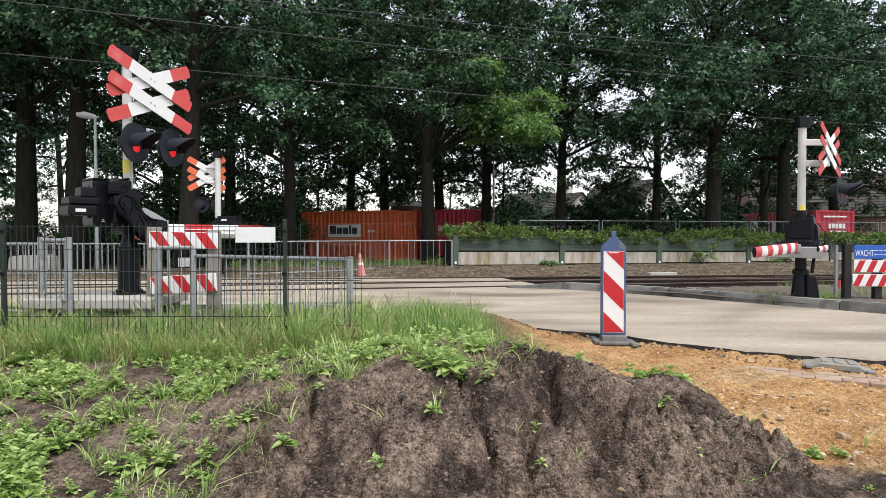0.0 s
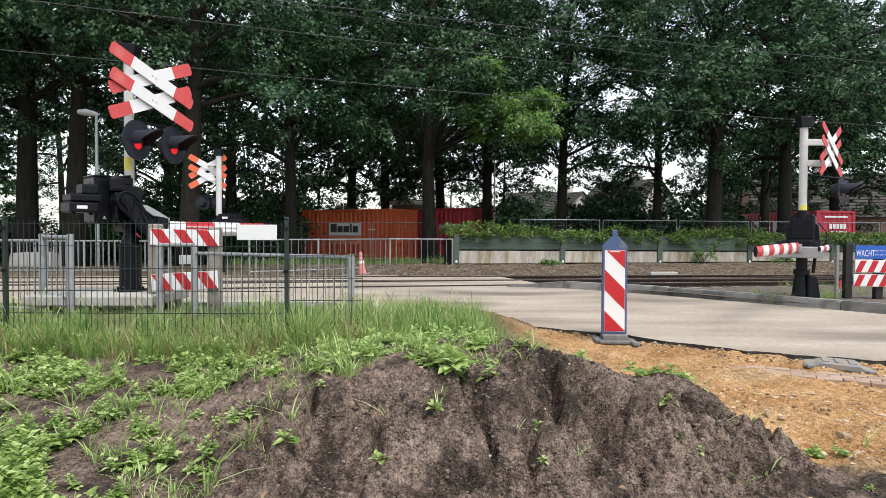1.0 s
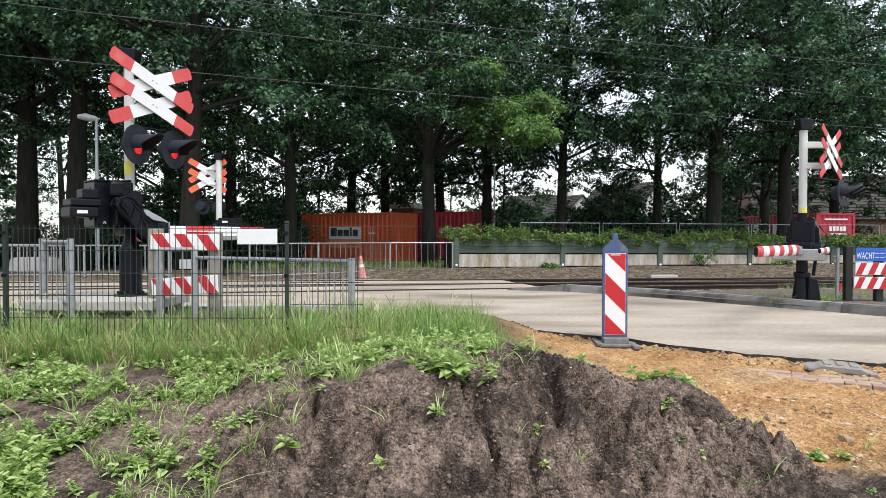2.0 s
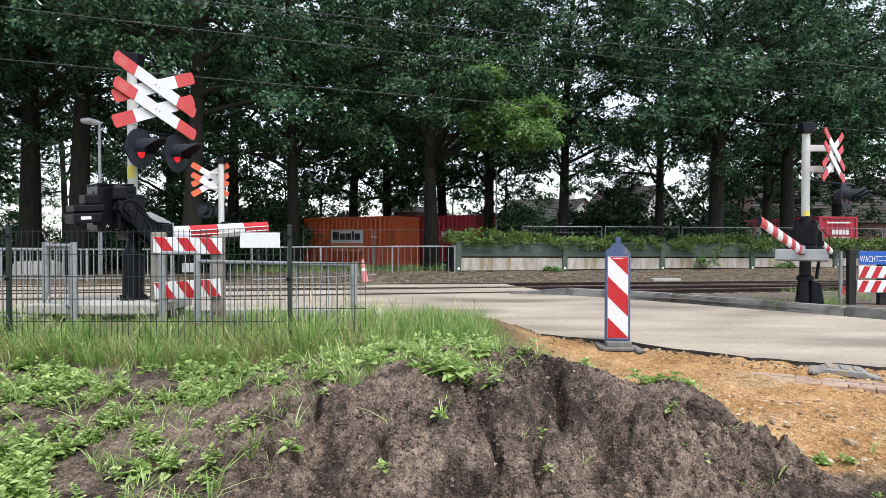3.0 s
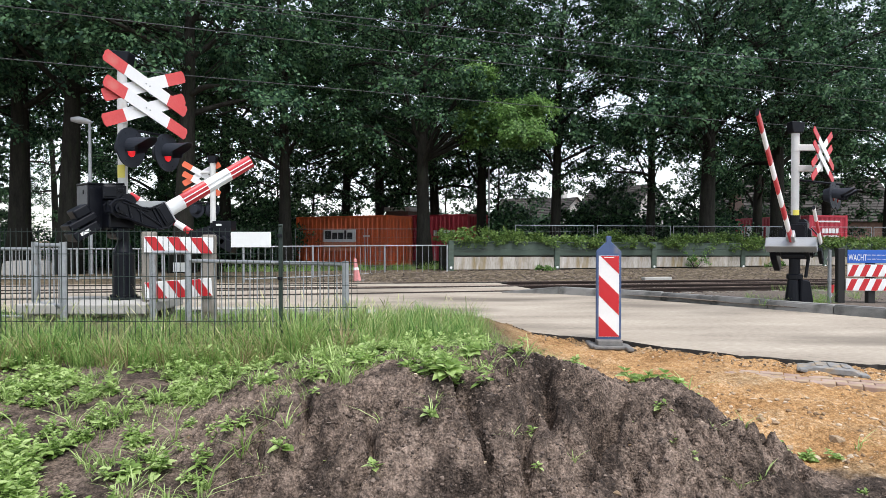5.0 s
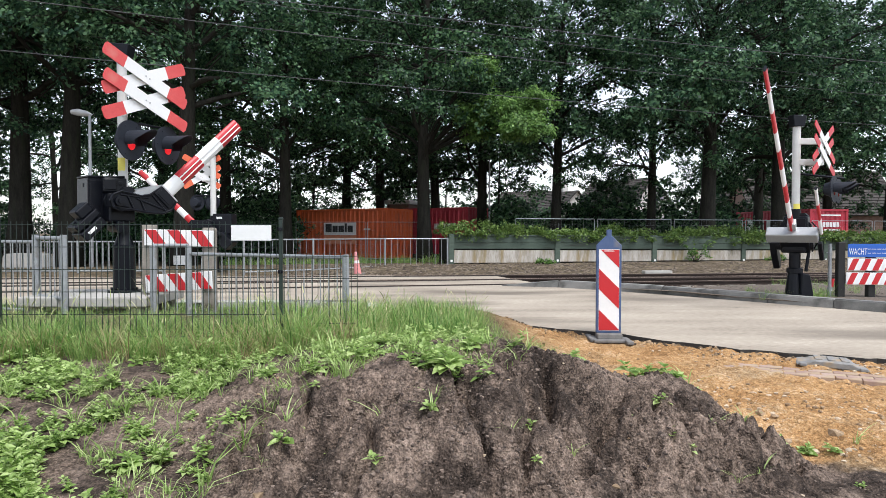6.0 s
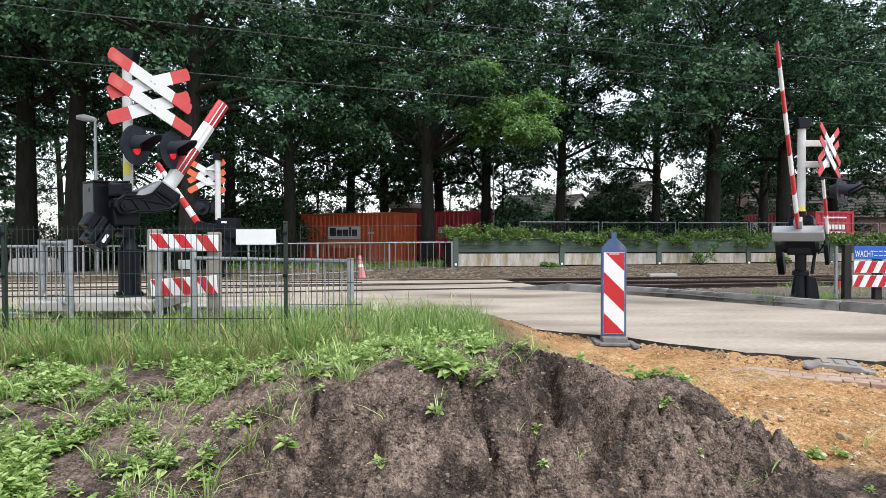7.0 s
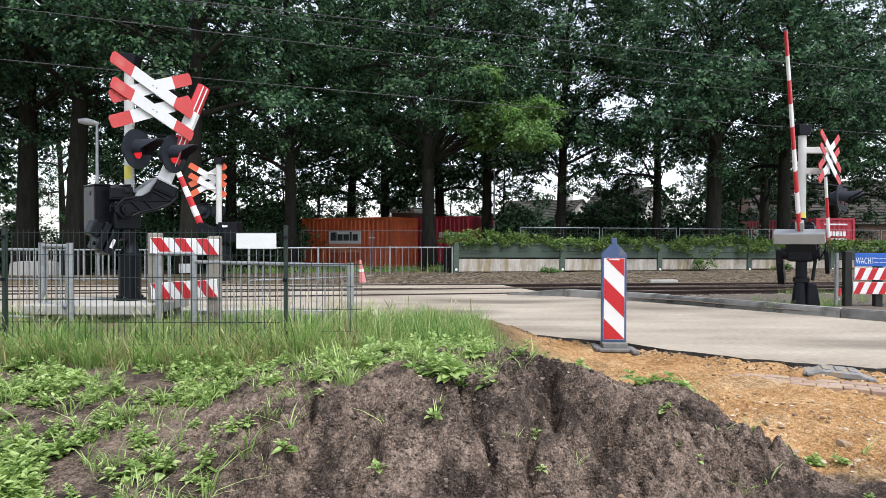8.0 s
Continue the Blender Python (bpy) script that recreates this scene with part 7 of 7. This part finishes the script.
def build_stones():
    rng = random.Random(31)
    sp = []
    for i in range(13000):
        y = rng.uniform(2.6, 4.7)
        x = rng.gauss(0.25, 1.0)
        if abs(x) < 0.8 * y and not (x < -0.6 and y > 3.9):
            xb = float(np.interp(y, [3.3, 3.6, 3.95, 4.55, 5.4, 6.4, 8.2], [4.2, 2.5, 2.0, 1.65, 1.25, 0.75, 0.2]))
            if x < xb:
                sp.append((x, y, 0.0025 + 0.011 * rng.random() ** 3))
    tagged(new("soil_clods", lumps("soil_clods", sp, M_CLOD, 1, rise=-0.1)), "dark crumbly clods of soil on the mound", "soil", kind="stuff")
    sp = []
    for i in range(1900):
        y = rng.uniform(2.7, 4.1)
        x = rng.uniform(-0.5, 1.75)
        if float(fbm(np.array([x * 2.6]), np.array([y * 2.6]), 2, 79)[0]) > 0.42 + 0.1 * rng.random():
            sp.append((x, y, 0.005 + 0.016 * rng.random() ** 4))
    tagged(new("soil_lumps", lumps("soil_lumps", sp, M_CLOD, 7, smooth=True, rise=-0.2)), "larger lumps of dark soil on the mound", "soil", kind="stuff")
    sp = []
    for i in range(4200):
        y = rng.uniform(3.4, 7.0)
        x = 1.0 + rng.random() * 4.2
        edge = float(np.interp(x, EX, EY))
        xb = float(np.interp(y, [3.3, 3.6, 3.95, 4.55, 5.4, 6.4, 8.2], [4.2, 2.5, 2.0, 1.65, 1.25, 0.75, 0.2]))
        if y > edge - 0.03 or x < xb + 0.1:
            continue
        near = math.exp(-((y - edge) / 0.5) ** 2)
        patch = float(fbm(np.array([x * 1.7 + 3]), np.array([y * 1.7]), 3, 91)[0])
        if rng.random() < 0.08 + 0.6 * near + 1.6 * max(0, patch - 0.45):
            sp.append((x, y, 0.003 + 0.021 * rng.random() ** 4))
    for i in range(900):
        x, y = rng.uniform(2.0, 4.6), rng.uniform(3.7, 5.5)
        if x > float(np.interp(y, [3.3, 3.6, 3.95, 4.55, 5.4, 6.4, 8.2], [4.2, 2.5, 2.0, 1.65, 1.25, 0.75, 0.2])) + 0.15 and float(fbm(np.array([x * 1.9]), np.array([y * 1.9]), 3, 29)[0]) > 0.4 + 0.16 * rng.random():
            sp.append((x, y, 0.004 + 0.022 * rng.random() ** 3))
    for i in range(60):
        sp.append((rng.uniform(-1.6, 2.0), rng.uniform(2.7, 4.2), rng.uniform(0.004, 0.014)))
    tagged(new("pebbles", lumps("pebbles", sp, M_PEBBLE, 2)), "pale pebbles and rubble strewn on the sand", "pebbles", kind="stuff")
    crumbs = []
    for i in range(1300):
        x = rng.uniform(0.9, 6.0)
        crumbs.append((x, float(np.interp(x, EX, EY)) - abs(rng.gauss(0, 0.12 if x < 2.7 else 0.22)), 0.003 + 0.02 * rng.random() ** 3.5))
    tagged(new("asphalt_crumbs", lumps("asphalt_crumbs", crumbs, M_CRUMB, 3)), "broken dark asphalt crumbs along the road edge", "rubble", kind="stuff")
    sp = []
    for i in range(1100):
        x = rng.uniform(3.4, 10.0)
        y = rng.uniform(kerb_y(x) + 0.25, max(kerb_y(x) + 0.3, 12.45 + RAIL_SLOPE * x))
        if math.hypot(x - 6.21, y - 10.98) > 0.32:
            sp.append((x, y, 0.01 + 0.024 * rng.random() ** 2))
    ob = tagged(new("verge_gravel", lumps("verge_gravel", sp, M_STONE, 5, 0)), "loose grey-brown gravel on the verge behind the kerb", "gravel", kind="stuff")
    ob.location.z = 0.205
    for x, y, r in ((2.34, 4.55, 0.045), (2.42, 4.5, 0.035), (2.2, 3.95, 0.04), (0.87, 3.05, 0.028), (2.62, 4.1, 0.05), (-0.85, 2.95, 0.03)):
        tagged(new("stone", lumps("stone", [(x, y, r)], M_CRUMB, int(x * 100) + 300)), "rough grey stone lying on the ground", "stone", "loose stones")


build_stones()


def build_pavers():
    """A strip of old clay pavers left in the sand, and a spare rubber foot beside it."""
    t = thing("paver_strip", pose(3.5, 5.76, -0.116, 0, 0, -27), "strip of pinkish clay pavers half buried in sand", "pavers", kind="structure")
    bm = B()
    box(bm, (-0.098, -0.048, -0.02), (0.098, 0.048, 0.04), bevel=0.006)
    me = finish("paver", bm, M_PAVER)
    rng = random.Random(12)
    for r in range(3):
        for k in range(13):
            if r == 2 and k > 8:
                continue
            part("paver", me, None, t, at=pose(-0.8 + 0.203 * k + (0.1 if r % 2 else 0), -0.15 + 0.103 * r, rng.uniform(-0.006, 0.004), rng.uniform(-1.5, 1.5), rng.uniform(-1.5, 1.5), rng.uniform(-1, 1)))
    # a spare rubber foot of a traffic beacon, left lying on the rubble
    g = thing("ballast_block", pose(3.78, 6.04, -0.075, 2, 2, -24) @ Matrix.Diagonal((0.92, 0.92, 0.8, 1)), "grey rubber ballast block lying on the rubble", "ballast block")
    bm = B()
    prism(bm, [(-0.33, 0), (0.33, 0), (0.31, 0.03), (0.22, 0.045), (0.17, 0.075), (-0.17, 0.075), (-0.22, 0.045), (-0.31, 0.03)], -0.16, 0.16)
    bmesh.ops.bevel(bm, geom=bm.edges[:], offset=0.01, segments=1, affect="EDGES")
    part("slab", bm, M_SPARE, g)
    for x in (-0.12, 0.0, 0.12):
        bm = B()
        box(bm, (x - 0.035, -0.1, 0.074), (x + 0.035, 0.1, 0.088), bevel=0.006)
        part("rib", bm, M_SPARE, g)
    for x in (-0.27, 0.27):
        bm = B()
        box(bm, (x - 0.035, -0.19, 0.0), (x + 0.035, -0.12, 0.04), bevel=0.01)
        part("lug", bm, M_SPARE, g)


build_pavers()

# ---------------------------------------------------------------- the barriers rise

LEFT_RISE = [(0, 0), (1.7, 0), (2.4, 0.4), (2.8, 2), (3.0, 4), (3.5, 10), (4.0, 17), (4.5, 25), (5.2, 34), (5.8, 41.8), (6.5, 50.5), (7.0, 56.5), (7.5, 62), (8.0, 67.5)]
FAR_RISE = [(0, 0), (1.7, 0), (2.4, 0.6), (2.8, 3), (3.0, 5), (3.5, 11), (4.0, 18), (4.5, 25.5), (5.2, 35), (5.8, 42), (6.5, 50), (7.0, 56), (7.5, 62), (8.0, 67)]
ROAD_RISE = [(0, 0), (1.7, 0.2), (2.2, 1.2), (2.8, 5.2), (3.0, 7.0), (3.5, 12.4), (4.0, 18.2), (4.5, 24), (5.2, 31.7), (6.0, 39.8), (6.5, 45.3), (7.0, 50.9), (7.5, 56.7), (8.0, 63)]


def motions():
    walk(LEFT_ARM, [(t, Matrix.Translation(LEFT_HUB) @ raised(48, a)) for t, a in LEFT_RISE])
    walk(FAR_ARM, [(t, Matrix.Translation((0.0, -0.3, 1.42)) @ raised(180, a)) for t, a in FAR_RISE])
    walk(ROAD_ARM, [(t, Matrix.Translation((0.03, 0, 0.89)) @ raised(233, a)) for t, a in ROAD_RISE])


motions()
